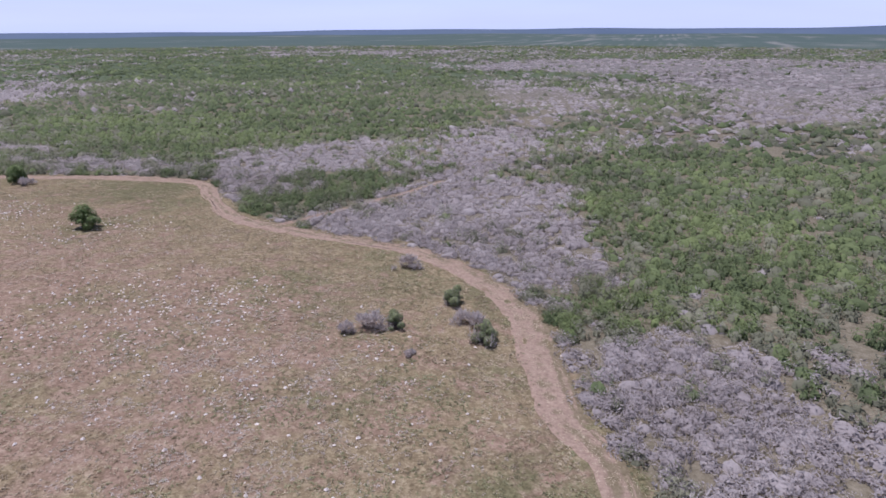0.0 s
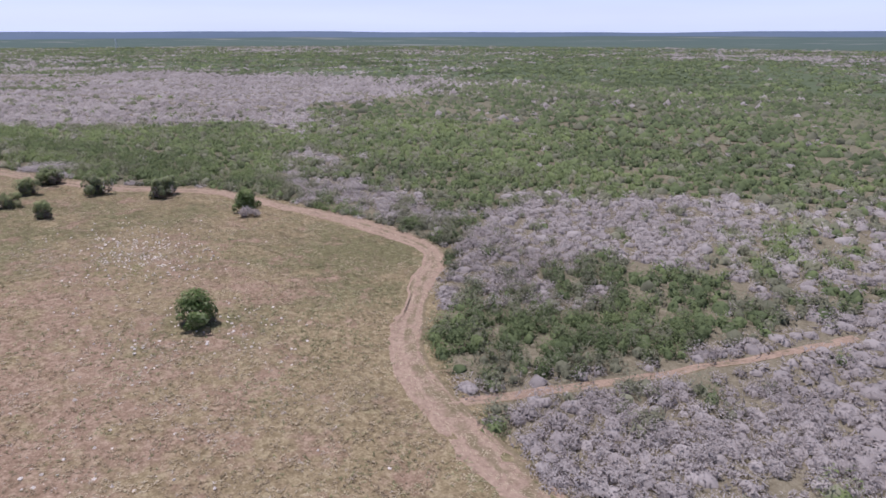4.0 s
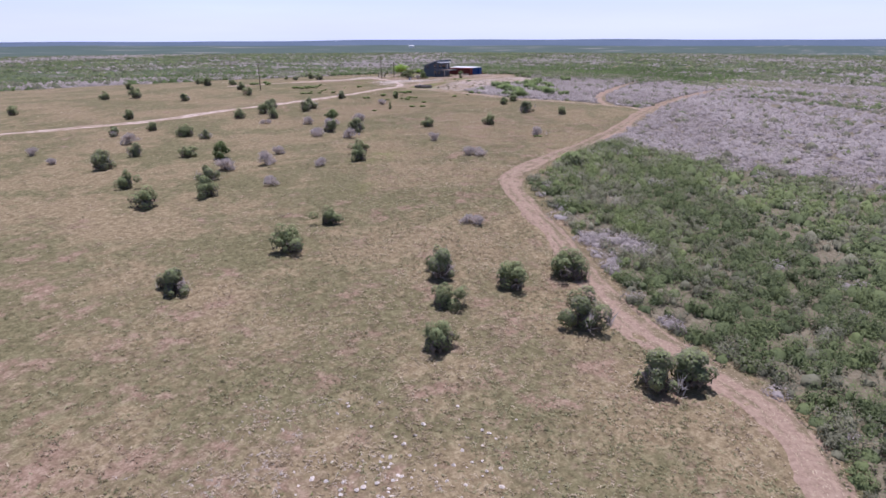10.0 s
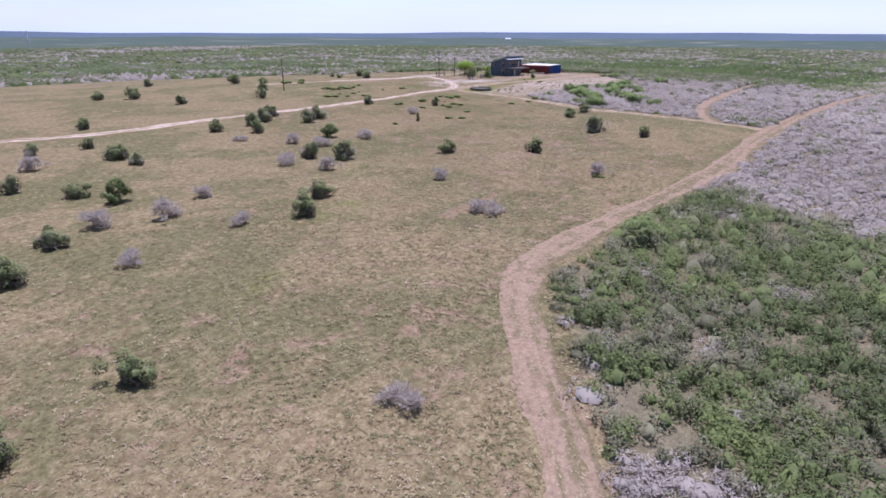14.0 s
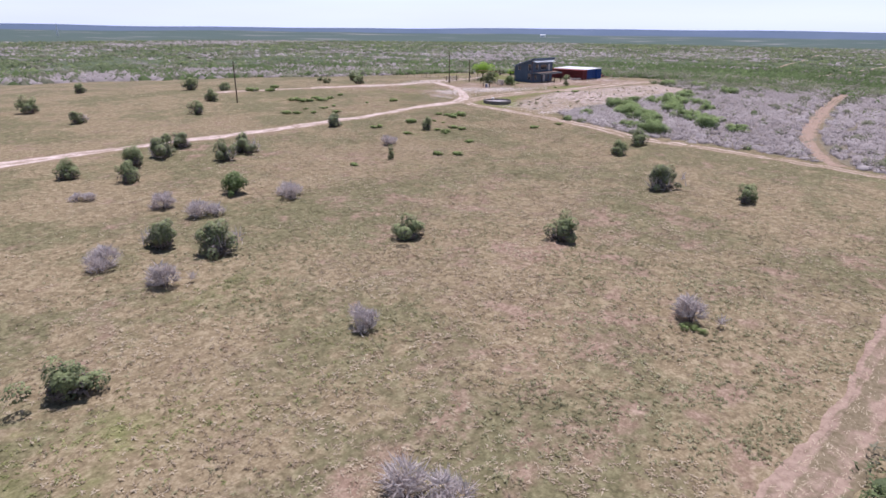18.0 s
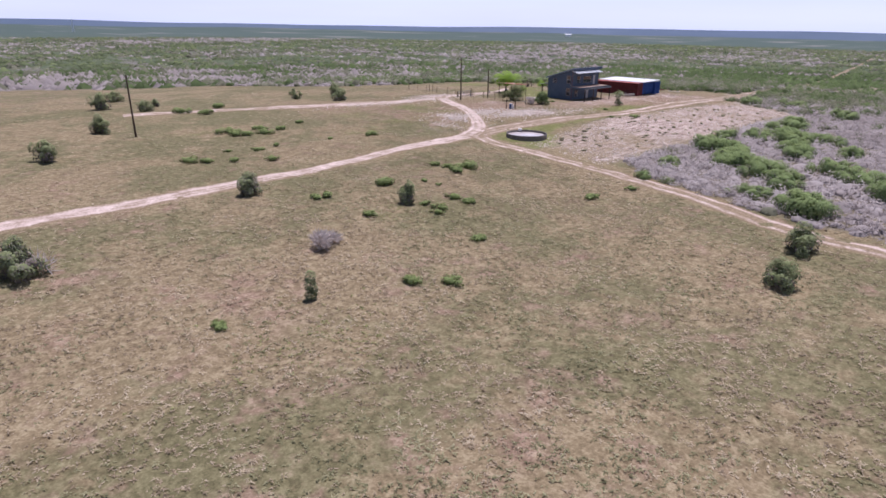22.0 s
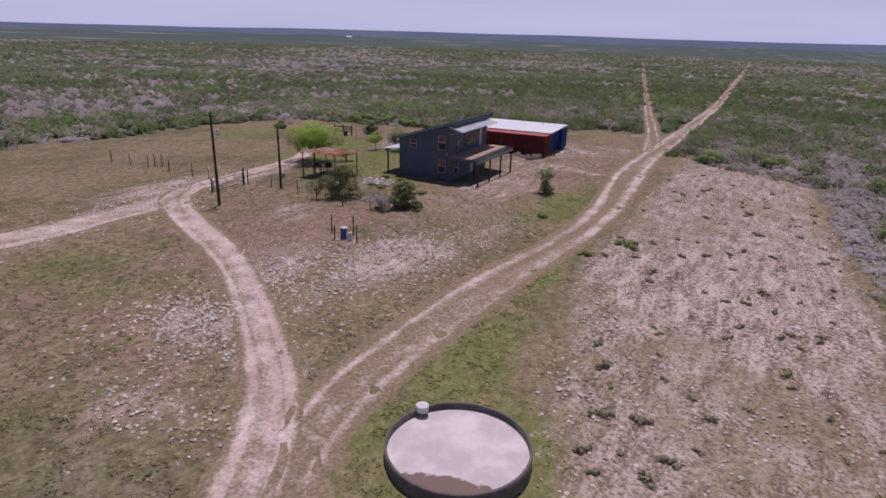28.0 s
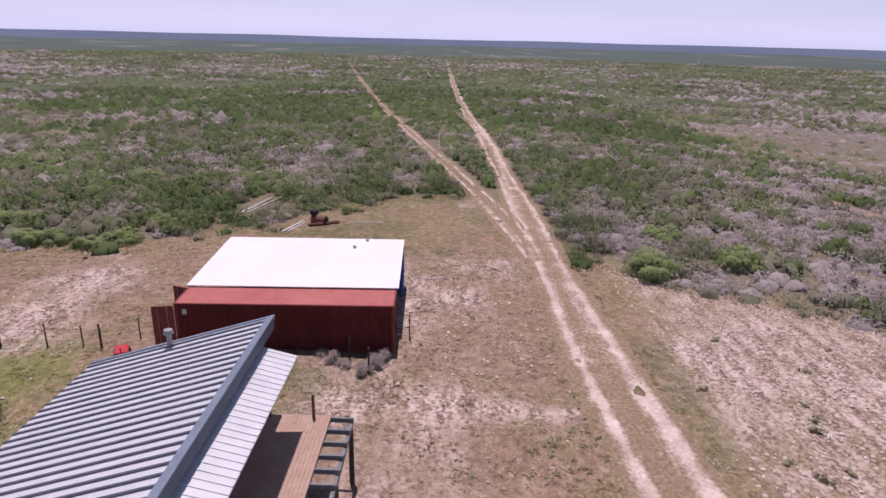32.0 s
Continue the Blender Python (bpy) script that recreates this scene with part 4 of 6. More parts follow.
def plant_grass():
    """Bunches of grass: each a burst of arching blades, thinning out away from the walk."""
    x, y = scatter(-350, 12, -130, 96, 12.5)
    d = line_dist(x, y, CORRIDOR)
    keep = (d < 95) & (rng.uniform(size=x.shape) < np.clip(1.25 - d / 45, 0.08, 1))
    x, y, d = x[keep], y[keep], d[keep]
    keep = (signed(x, y, CLEAR) < 0.3) & off_tracks(x, y, -0.3)
    x, y, d = x[keep], y[keep], d[keep]
    house = (x > -320.5) & (x < -305.5) & (y > -82) & (y < -67)
    keep = ~house & (np.hypot(x + 266.4, y + 50.3) > 3.3) & (waves(x, y, 5, 34) + rng.normal(0, 0.5, x.shape) > -0.75)
    poor = signed(x, y, BARE) < 1
    yard = spot(x, y, -312, -67, 30, 9)
    keep &= (~poor | (rng.uniform(size=x.shape) < 0.8)) & (rng.uniform(size=x.shape) > 0.7 * barren(x, y))
    x, y, d, poor, yard = x[keep], y[keep], d[keep], poor[keep], yard[keep]
    n = len(x)
    tone = np.clip(0.5 + 0.2 * waves(x, y, 9, 31) + rng.normal(0, 0.24, n), 0, 1)
    olive = -1.2 * spot(x, y, -328, -68, 24, 13) + waves(x, y, 17, 32) + 0.5 * waves(x, y, 50, 33) + rng.normal(0, 0.7, n) > 0.25
    small = np.where(poor, 0.55, 1.0 - 0.2 * yard) * np.clip(1 + (d - 40) / 60, 1.0, 1.8)
    tone = np.clip(tone + np.where(poor, 0.22, 0), 0, 1)
    lush = lushness(x, y) + rng.normal(0, 0.15, n) > 0.45
    for sel, nm, m, lab in ((~olive & ~lush, "dry_grass", M_DRYGRASS, "tan dry grass tufts over the field"), (lush, "green_grass", M_LUSH, "fresh green grass in the damp hollows"), (olive & ~lush, "olive_grass", M_GRASS, "olive green grass tufts over the field")):
        v, f, extra = tuft_blades(x[sel], y[sel], small[sel], tone[sel], 5)
        tagged(array_mesh(nm, v, f, [m], extra), lab, "grass", kind="stuff")


plant_grass()


def strew_straw():
    """Cut straw lying on the mown strip, mostly along it."""
    c = smooth_line([p for p in MOWN if p[0] > -255], 0.08)
    k = rng.integers(0, len(c) - 1, 14000)
    d = c[k + 1] - c[k]
    way = np.arctan2(d[:, 1], d[:, 0]) + rng.normal(0, 0.7, len(k))
    off = np.clip(rng.normal(0, 0.9, len(k)), -1.9, 1.9)
    nrm = np.stack([-d[:, 1], d[:, 0]], 1) / np.linalg.norm(d, axis=1)[:, None]
    p = c[k] + nrm * off[:, None]
    z = land(p[:, 0], p[:, 1]) + 0.05 * waves(p[:, 0], p[:, 1], 7, 11) + 0.04 * waves(p[:, 0], p[:, 1], 3.3, 12) + 0.058
    u = np.stack([np.cos(way), np.sin(way)], 1) * rng.uniform(0.06, 0.22, (len(k), 1))
    s = np.stack([-np.sin(way), np.cos(way)], 1) * rng.uniform(0.012, 0.03, (len(k), 1))
    v = np.stack([np.column_stack([p - u + s, z]), np.column_stack([p - u - s, z]), np.column_stack([p + u, z + 0.004])], 1)
    t = np.repeat(np.clip(rng.normal(0.95, 0.2, len(k)), 0, 1.2), 3)
    tagged(array_mesh("cut_straw", v.reshape(-1, 3), np.arange(len(v) * 3).reshape(-1, 3), [M_DRYGRASS], [("tone", t), ("puff", np.tile([0.0, 0.0, 1.0], (len(t), 1)))]), "pale cut straw strewn along the mown strip", "straw", kind="stuff")


strew_straw()


def strew_bleached():
    """Low bleached tufts and litter, in drifts over the stony parts of the field."""
    px, py = [], []
    for cx, cy, rx, ry, n in ((-30, 38, 14, 11, 8000), (-42, 44, 9, 9, 1600), (-24, 27, 12, 8, 2200), (-56, 62, 8, 6, 800), (-68, 60, 7, 5, 700), (-64, 50, 8, 6, 600), (-92, 61, 6, 5, 1300), (-96, 55, 6, 4, 700), (-140, 30, 16, 10, 250), (-215, -35, 14, 10, 200)):
        px.append(rng.normal(cx, rx * 0.7, n))
        py.append(rng.normal(cy, ry * 0.7, n))
    x, y = np.concatenate(px), np.concatenate(py)
    k = (waves(x, y, 8, 41) + 0.8 * waves(x, y, 3, 42) > 0.1) & (signed(x, y, CLEAR) < -2.5) & off_tracks(x, y, 0.2)
    x, y = x[k], y[k]
    n = len(x)
    v, f, extra = tuft_blades(x, y, rng.uniform(0.45, 1.0, n), np.clip(rng.normal(0.42, 0.3, n), 0, 1), 5)
    tagged(array_mesh("bleached_grass", v, f, [M_BLEACHED], extra), "bleached whitish grass litter in drifts over stony soil", "grass", kind="stuff")


strew_bleached()


def scatter_stones():
    px, py = [], []
    for cx, cy, rx, ry, n in ((-35, 38, 22, 11, 450), (-40, 48, 9, 6, 250), (-50, 45, 9, 12, 200), (-70, 66, 8, 5, 90), (-94, 64, 9, 6, 450), (-75, 58, 12, 6, 90), (-284, -64, 8, 4, 700), (-279, -71, 6, 5, 250), (-290, -94, 10, 3, 300),
                              (-338, -92, 12, 5, 200), (-333, -63, 10, 5, 250), (-304, -79.5, 2.5, 2.5, 30), (-293, -61, 6, 2.5, 220), (-268.8, -67.5, 4, 4.5, 900), (-277.5, -69, 4.5, 3, 500), (-281, -64.5, 7, 2.5, 800), (-274, -90, 14, 2.5, 700), (-284, -91, 5, 4, 300), (-262, -63, 2.5, 5, 160), (-307, -83, 4, 2, 25)):
        px.append(rng.normal(cx, rx * 0.6, n))
        py.append(rng.normal(cy, ry * 0.6, n))
    bx, by = scatter(-350, -254, -54, -29, 2.4)
    k = signed(bx, by, BARE) < -0.5
    px, py = np.concatenate(px + [bx[k]]), np.concatenate(py + [by[k]])
    k = signed(px, py, CLEAR) < -0.3
    px, py = px[k], py[k]
    n = len(px)
    base = np.array([(1, 0, 0), (0.5, 0.87, 0), (-0.5, 0.87, 0), (-1, 0, 0), (-0.5, -0.87, 0), (0.5, -0.87, 0), (0.1, 0.05, 0.9)])
    v = base[None] * np.where(px > -200, 1.6, 1.25)[:, None, None] * rng.uniform(0.035, 0.1, (n, 1, 1)) * rng.uniform(0.6, 1.4, (n, 7, 3))
    v = v + np.stack([px, py, land(px, py) + 0.02], 1)[:, None, :]
    f = np.array([(i, (i + 1) % 6, 6) for i in range(6)])[None] + (np.arange(n) * 7)[:, None, None]
    tagged(array_mesh("loose_stones", v.reshape(-1, 3), f.reshape(-1, 3), [M_STONE]), "pale caliche stones strewn over bare soil", "stones", kind="stuff")


scatter_stones()


# ---- lone bushes and trees ----
def leaf_arrays(n, lobes, leaf, r, kind_of):
    """Leaf triangles over some rounded lobes (x, y, z, radius, height)."""
    lob = np.array(lobes)
    w = lob[:, 3] ** 2
    i = r.choice(len(lob), n, p=w / w.sum())
    d = r.normal(size=(n, 3))
    d /= np.linalg.norm(d, axis=1)[:, None]
    d[:, 2] = np.where(d[:, 2] < -0.75, -d[:, 2], d[:, 2])
    c = lob[i, :3] + d * np.stack([lob[i, 3], lob[i, 3], lob[i, 4]], 1) * r.uniform(0.55, 1.03, (n, 1)) ** 0.6
    if kind_of != "twig":
        mid = lob[:, :3].mean(axis=0) * np.array([1, 1, 0.6])
        face = d * 0.7 + (c - mid) / np.linalg.norm(c - mid, axis=1)[:, None] + r.normal(0, 0.3, (n, 3)) + np.array([0, 0, 0.55])
        a = np.cross(face, r.normal(size=(n, 3)))
        b = np.cross(face, a)
        if kind_of == "blade":
            b = d * np.array([0.6, 0.6, 0.3]) + np.array([0, 0, 0.55]) + r.normal(0, 0.4, (n, 3))
            face = face / np.linalg.norm(face, axis=1)[:, None]
            b = b - face * (b * face).sum(1, keepdims=True)
            a = np.cross(b, face)
    else:
        b = d * 0.8 + np.array([0, 0, 0.7]) + r.normal(0, 0.4, (n, 3))
        a = np.cross(b, r.normal(size=(n, 3)))
    a /= np.linalg.norm(a, axis=1)[:, None]
    b /= np.linalg.norm(b, axis=1)[:, None]
    s = leaf * r.uniform(0.6, 1.4, (n, 1))
    wd = {"leaf": 0.55, "blade": 0.2}.get(kind_of, 0.07)
    tri = np.stack([c - a * s * wd - b * s * 0.3, c + a * s * wd - b * s * 0.3, c + b * s * (0.8 if kind_of != "twig" else 1.0)], 1)
    tri[:, :, 2] = np.maximum(tri[:, :, 2], 0.03)
    puff = d * np.array([1, 1, 0.9]) + (c - lob[:, :3].mean(axis=0) * np.array([1, 1, 0.5])) * 0.9 + np.array([0, 0, 0.2]) + r.normal(0, 0.25, (n, 3))
    puff /= np.linalg.norm(puff, axis=1)[:, None]
    # leaves on the upper side get a lighter tone, overhead light painted in
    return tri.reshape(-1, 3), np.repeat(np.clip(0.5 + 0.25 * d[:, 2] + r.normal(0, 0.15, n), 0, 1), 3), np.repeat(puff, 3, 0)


def crown_part(name, parent, n, lobes, leaf, material, r, kind_of="leaf", label=""):
    v, t, puff = leaf_arrays(n, lobes, leaf, r, kind_of)
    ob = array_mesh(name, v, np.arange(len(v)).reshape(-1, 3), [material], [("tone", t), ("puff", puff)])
    ob.parent = parent
    return tagged(ob, label)


def make_bush(kind_of, seed):
    """A bush one metre high about its root; kinds: dark green, grey-green, bare, bright, low weed, broad dark."""
    r = np.random.default_rng(seed)
    b = empty("bush")
    k = {"g": 16, "m": 14, "d": 8, "b": 18, "l": 11, "w": 6, "y": 26, "t": 20, "u": 12}[kind_of]
    wide = {"g": 0.5, "m": 0.5, "d": 0.55, "b": 0.52, "l": 0.7, "w": 0.8, "y": 0.92, "t": 1.15, "u": 0.24}[kind_of]
    flat, lobes = kind_of in "lw", []
    bulge = r.uniform(0, 6.3, 2)
    for j in range(k):
        a = r.uniform(0, 6.3)
        far = wide * (1 + 0.28 * math.sin(2 * a + bulge[0]) + 0.16 * math.sin(3 * a + bulge[1]))
        q = far * r.uniform(0.15, 1.1 if flat else 1.0)
        rad = r.uniform(0.12, 0.34) if flat else r.uniform(0.22, 0.42) if kind_of == "t" else r.uniform(0.2, 0.34) if kind_of == "y" else r.uniform(0.1, 0.25) * (0.85 if kind_of in "yb" else 1.0)
        z = 0.28 if flat else 0.16 + r.uniform(0.25, 0.66) * (1 - 0.75 * (q / far) ** 2) if j % 4 else 0.16
        lobes.append((q * math.cos(a), q * math.sin(a), z, rad, rad * r.uniform(0.75, 1.05)))
    lobes.append((0, 0, 0.5, 0.44, 0.4) if kind_of in "yb" else (r.normal(0, 0.08), r.normal(0, 0.08), 0.3 if flat else 0.42, 0.29, 0.28))
    if kind_of == "d":
        crown_part("twig_crown", b, 900, lobes, 0.2, M_DEADTWIG, r, "twig")
    else:
        m = {"g": M_BUSH, "m": M_BUSH, "u": M_BUSH, "t": M_THICKET, "b": M_LEAFY, "l": M_WEED, "w": M_PALEWEED, "y": M_DARKBUSH}[kind_of]
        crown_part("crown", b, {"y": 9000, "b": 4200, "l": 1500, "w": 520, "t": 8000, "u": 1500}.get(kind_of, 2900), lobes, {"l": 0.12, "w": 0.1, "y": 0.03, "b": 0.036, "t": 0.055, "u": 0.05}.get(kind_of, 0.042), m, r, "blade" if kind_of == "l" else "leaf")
        if kind_of == "b":
            crown_part("crown", b, 520, lobes, 0.075, M_BUSH, r)
    if kind_of == "m":
        crown_part("crown", b, 900, lobes, 0.05, M_OLIVE, r, "leaf", "dull grey-olive leaves")
        low = [(x * 1.25, y * 1.25, 0.22, q * 0.9, 0.26) for x, y, z, q, h in lobes[:4]]
        crown_part("dead_crown", b, 110, low, 0.2, M_DEADTWIG, r, "twig", "ash-grey dead twigs round the foot")
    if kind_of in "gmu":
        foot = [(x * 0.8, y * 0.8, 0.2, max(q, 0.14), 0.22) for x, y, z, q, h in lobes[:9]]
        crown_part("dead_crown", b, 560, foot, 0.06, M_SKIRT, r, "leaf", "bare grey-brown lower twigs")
    if kind_of not in "lw":
        for x, y, z, q, h in lobes[:4]:
            bm = rod(bmesh.new(), (x * 0.12, y * 0.12, -0.03), (x * 0.55, y * 0.55, z * 0.55), 0.022, 0.014, 5)
            rod(bm, (x * 0.55, y * 0.55, z * 0.55), (x, y, z + 0.1), 0.014, 0.005, 5)
            part("stem", bm, M_STEM, b)
    return b


BUSH_WORDS = {"g": "dense dark green bush standing in dry grass", "m": "grey-green bush with dead twigs at its foot", "d": "leafless ash-grey bush of bare twigs",
              "b": "leafy bright green bush with dark heart", "l": "low bright green weed clump in grass", "t": "broad bright green mound of leafy brush", "u": "narrow upright grey-green bush in dry grass", "w": "low olive weed tuft on stony soil", "y": "broad dark olive bush beside the fence"}
BUSHES = [
    # yard and bare ground
    [(-303.9, -75.2, 0.7, "l"), (-300.9, -73.3, 0.8, "l"), (-301.9, -78.2, 0.5, "l"), (-301.6, -76.7, 0.5, "l"), (-301.4, -71.8, 0.6, "l"), (-305.9, -78.9, 0.6, "l"), (-305.5, -76.6, 0.6, "l"), (-296.2, -78.1, 3.2, "y"), (-296.4, -70.7, 3.1, "b"), (-294.6, -71.9, 2.0, "d"), (-335.4, -100.3, 2.7, "g"), (-333.3, -117.7, 2.2, "g"),
     (-297.1, -49.5, 0.9, "l"), (-293.1, -52, 0.6, "l"), (-300.9, -58.3, 0.8, "l"), (-327.7, -70.9, 0.8, "d"), (-327.1, -70.1, 0.7, "d"), (-326.5, -69.2, 1, "d"), (-327.3, -68.6, 0.9, "d"), (-328.2, -68.1, 0.8, "d"), (-328.2, -71.6, 0.6, "d"), (-346.6, -47.8, 1.9, "t"), (-349.8, -39, 1.8, "t"), (-357, -44, 1.7, "t"), (-353.7, -123.3, 2, "t"), (-356.5, -122.2, 2, "t"), (-353, -115.7, 1.6, "t"), (-351.2, -112, 1.7, "t"), (-351, -108.4, 1.8, "t"), (-354.3, -107.6, 1.8, "t"), (-348.6, -101.4, 1.4, "t"), (-349.7, -99.5, 1.2, "t"), (-348.1, -95.1, 1.3, "t"), (-350.2, -93.7, 1.2, "t"), (-355, -92.7, 1.3, "t"), (-355.6, -90.4, 1.1, "t"), (-379.2, -112.8, 1.7, "t"), (-380.5, -106.4, 1.7, "t")],
    # green thicket beside the bare ground
    [(-276.8, -26.3, 2.2, "t"), (-280, -25, 1.8, "t"), (-293.3, -21.5, 2.3, "t"), (-287, -18.1, 2.1, "t"), (-283, -17, 2, "t"), (-307.5, -25.9, 2.4, "t"), (-338.4, -26.5, 2.4, "t"), (-270.6, -19.2, 2.4, "t"), (-273.6, -21.5, 2, "t"), (-268.8, -16.5, 1.9, "t"), (-264.1, -25.4, 1.3, "t"), (-256, -24.4, 0.9, "t"), (-288.7, -29, 1.7, "t"), (-294.7, -27.1, 1.6, "t"), (-278.1, -22.9, 1.7, "t"), (-264.9, -12.2, 2, "t"), (-254.8, -6.5, 2.3, "t"), (-257, -8, 1.8, "t"), (-275.5, -10.2, 2, "t"), (-273.5, -6.2, 2, "t"), (-266.8, -2.4, 2.1, "t"), (-267, 3, 1.6, "t"), (-258, -13, 1.5, "t"), (-300, -24, 2, "t"), (-315, -28, 2, "t"), (-298, -18, 2, "t"), (-290, -12, 1.8, "t")],
    # beside the crossing of the tracks
    [ (-244, -23.6, 1.0, "l"),
     (-266.4, -99.9, 2.7, "g"), (-260.7, -107.4, 2.2, "g"), (-245.8, -62.4, 1.0, "l"), (-250.5, -22.8, 0.7, "l")],
    # weed patches on both sides of the ranch road
    [(-240.6, -43.5, 0.88, "l"), (-240.6, -39.6, 1.23, "l"), (-242.8, -40, 1.29, "l"), (-241.4, -42, 0.88, "l"), (-230.8, -40.6, 1.29, "l"), (-234.9, -39, 0.53, "l"), (-235.2, -37, 0.41, "l"), (-233.2, -32.3, 0.94, "l"), (-233, -30.4, 0.94, "l"), (-229.3, -32.7, 0.7, "l"), (-229.8, -30.9, 0.77, "l"), (-228.7, -30, 0.65, "l"), (-223.3, -40.4, 0.88, "l"), (-222.2, -40.6, 0.77, "l"), (-245, -23.8, 0.59, "l"), (-223.1, -33.6, 0.83, "l"), (-226.4, -22.8, 0.88, "l"), (-235.8, -96.1, 1.69, "l"), (-230.6, -76.4, 1.34, "l"), (-230.3, -74.1, 1.17, "l"), (-231.8, -73, 1.13, "l"), (-235.4, -75.9, 1.26, "l"), (-234.3, -73, 1.04, "l"), (-237.8, -74.4, 1.04, "l"), (-243.3, -78, 0.95, "l"), (-231.3, -64.2, 0.69, "l"), (-227.8, -62.9, 0.73, "l"), (-226.6, -57.2, 0.87, "l"), (-222.9, -59.3, 0.87, "l"), (-220.2, -60.4, 0.91, "l"), (-218.7, -62.1, 1.04, "l"), (-224.7, -64.3, 0.57, "l"), (-241.9, -103.8, 1.43, "l"), (-239.4, -63.6, 0.65, "l"), (-233.4, -100.8, 1.56, "l")],
    # field inside the bend of the ranch road
    [
    ],
    # south of the ranch road
    [(-224.8, -114.9, 3.6, "g"), (-229.7, -107.6, 2.7, "g"), (-216.7, -87.7, 3.2, "g"), (-266.4, -118.1, 1.8, "g"), (-272.6, -110.8, 3.2, "g"), (-206.4, -72.4, 2.9, "g"), (-186.9, -75.9, 2.6, "m"), (-203.6, -128.5, 2.8, "g"),
     (-231.3, -128.9, 3.0, "g"), (-234.2, -113.6, 1.8, "g"), (-177.9, -98.7, 2.9, "g"), (-184.7, -94.8, 3.4, "g"), (-148.5, -87.1, 2.7, "g"), (-159.2, -57.4, 2.6, "g")],
    # middle of the field
    [(-217.8, -45.6, 2.5, "m"), (-228.2, -34, 2.6, "u"), (-215.4, -29.6, 2.1, "d"), (-218.7, -18.3, 0.9, "l"), (-216.7, -19.9, 0.9, "l"),
     (-203.6, -22.3, 0.8, "l"), (-235.8, -1.9, 2.7, "g"), (-244.5, -3.5, 3.0, "g"), (-189.3, 3.7, 2.8, "g"), (-198.8, 13.5, 2.6, "g"), (-222.4, 20.6, 2.4, "g"),
     (-220.7, 11.6, 3.4, "m"), (-176, 14.1, 1.9, "d"), (-191.7, 28.1, 2.2, "d"), (-190.8, 28.7, 0.6, "l")],
    [(-187.4, -42.2, 3.4, "m"), (-182.2, -39.5, 3.0, "g"), (-178.9, -32.8, 2.8, "g"), (-196.6, -37.8, 3.1, "m"), (-192.3, -35.4, 2.7, "m"), (-185.8, -20.5, 3.0, "b"), (-189.3, -15.1, 2.4, "d"), (-179.4, -15.7, 2.3, "d"),
     (-177.7, -20.2, 2.1, "d"), (-173, -9.2, 3.1, "m"), (-175.3, -4.8, 3.0, "m"), (-169.9, -1.3, 2.2, "d"), (-173.3, -28.2, 1.5, "d"), (-174.4, -38.6, 2.7, "g"), (-168.4, -8.6, 2.4, "d"), (-191.4, -46.2, 2.6, "m")],
    [(-125, -3.6, 2.8, "g"), (-120.7, 6.9, 3.2, "g"), (-141.8, -12.8, 2.4, "g"), (-144.1, -7.5, 2.9, "b"), (-139.2, -0.2, 2.4, "d"), (-144.6, 2.3, 2.4, "d"), (-133.8, 2, 2.5, "m"), (-137.1, 11.3, 1.9, "d"),
     (-149.4, 10.1, 1.8, "d"), (-151.8, -2, 2.0, "d"), (-153.6, -24, 2.2, "m"), (-137.1, -20.7, 2.3, "m"), (-153.2, -39.9, 2.2, "g"), (-145.6, -40.7, 2.4, "m"), (-153.2, -29, 3.0, "g"), (-142.6, -30.7, 2.5, "d"),
     (-155.4, 13, 2.8, "g"), (-160.2, 8.7, 2.9, "g"), (-168, 26.6, 2.4, "d"), (-129, -16.3, 3.3, "m"), (-126.1, -26.5, 1.7, "d"), (-127.6, -35.7, 1.8, "d"), (-123.1, -45.2, 2.3, "d")],
    # along the bend of the mown strip
    [(-170.6, 43.6, 2.6, "g"), (-172, 44.6, 2.3, "g"), (-175, 42.4, 1.5, "t"), (-138.4, 44.7, 1.7, "d"), (-124.1, 48.9, 3.2, "m"), (-126.1, 55.4, 3.1, "g"), (-131.1, 58.9, 3.6, "g"), (-128.5, 9.1, 3.1, "g"), (-128.7, 30.1, 2.4, "g"), (-120.4, 32.2, 3.1, "g"), (-107.4, 30.9, 2.8, "m"),
     (-91.8, 24.5, 2.8, "m"), (-119.1, 53, 2.9, "g"), (-112.8, 55.9, 2.8, "g"), (-122.8, 64, 3.4, "m"), (-118.9, 73.1, 3.6, "m"), (-117.4, 71.1, 3.2, "m"), (-104.2, 79.8, 3.1, "b"), (-106.6, 81.1, 2.7, "b"), (-102, 79.2, 2.1, "d")],
    [(-71.8, 63.1, 3.6, "b"), (-22.5, 48.6, 2.4, "d"), (-20.8, 49.6, 1.9, "m"), (-17.1, 57, 2.4, "m"), (-25.5, 65.2, 2.0, "d"), (-12, 49.6, 2.6, "m"), (-13.8, 52.6, 2.2, "d"), (-17.6, 44.6, 0.9, "d"), (-24.4, 46.8, 1.6, "d")],
]


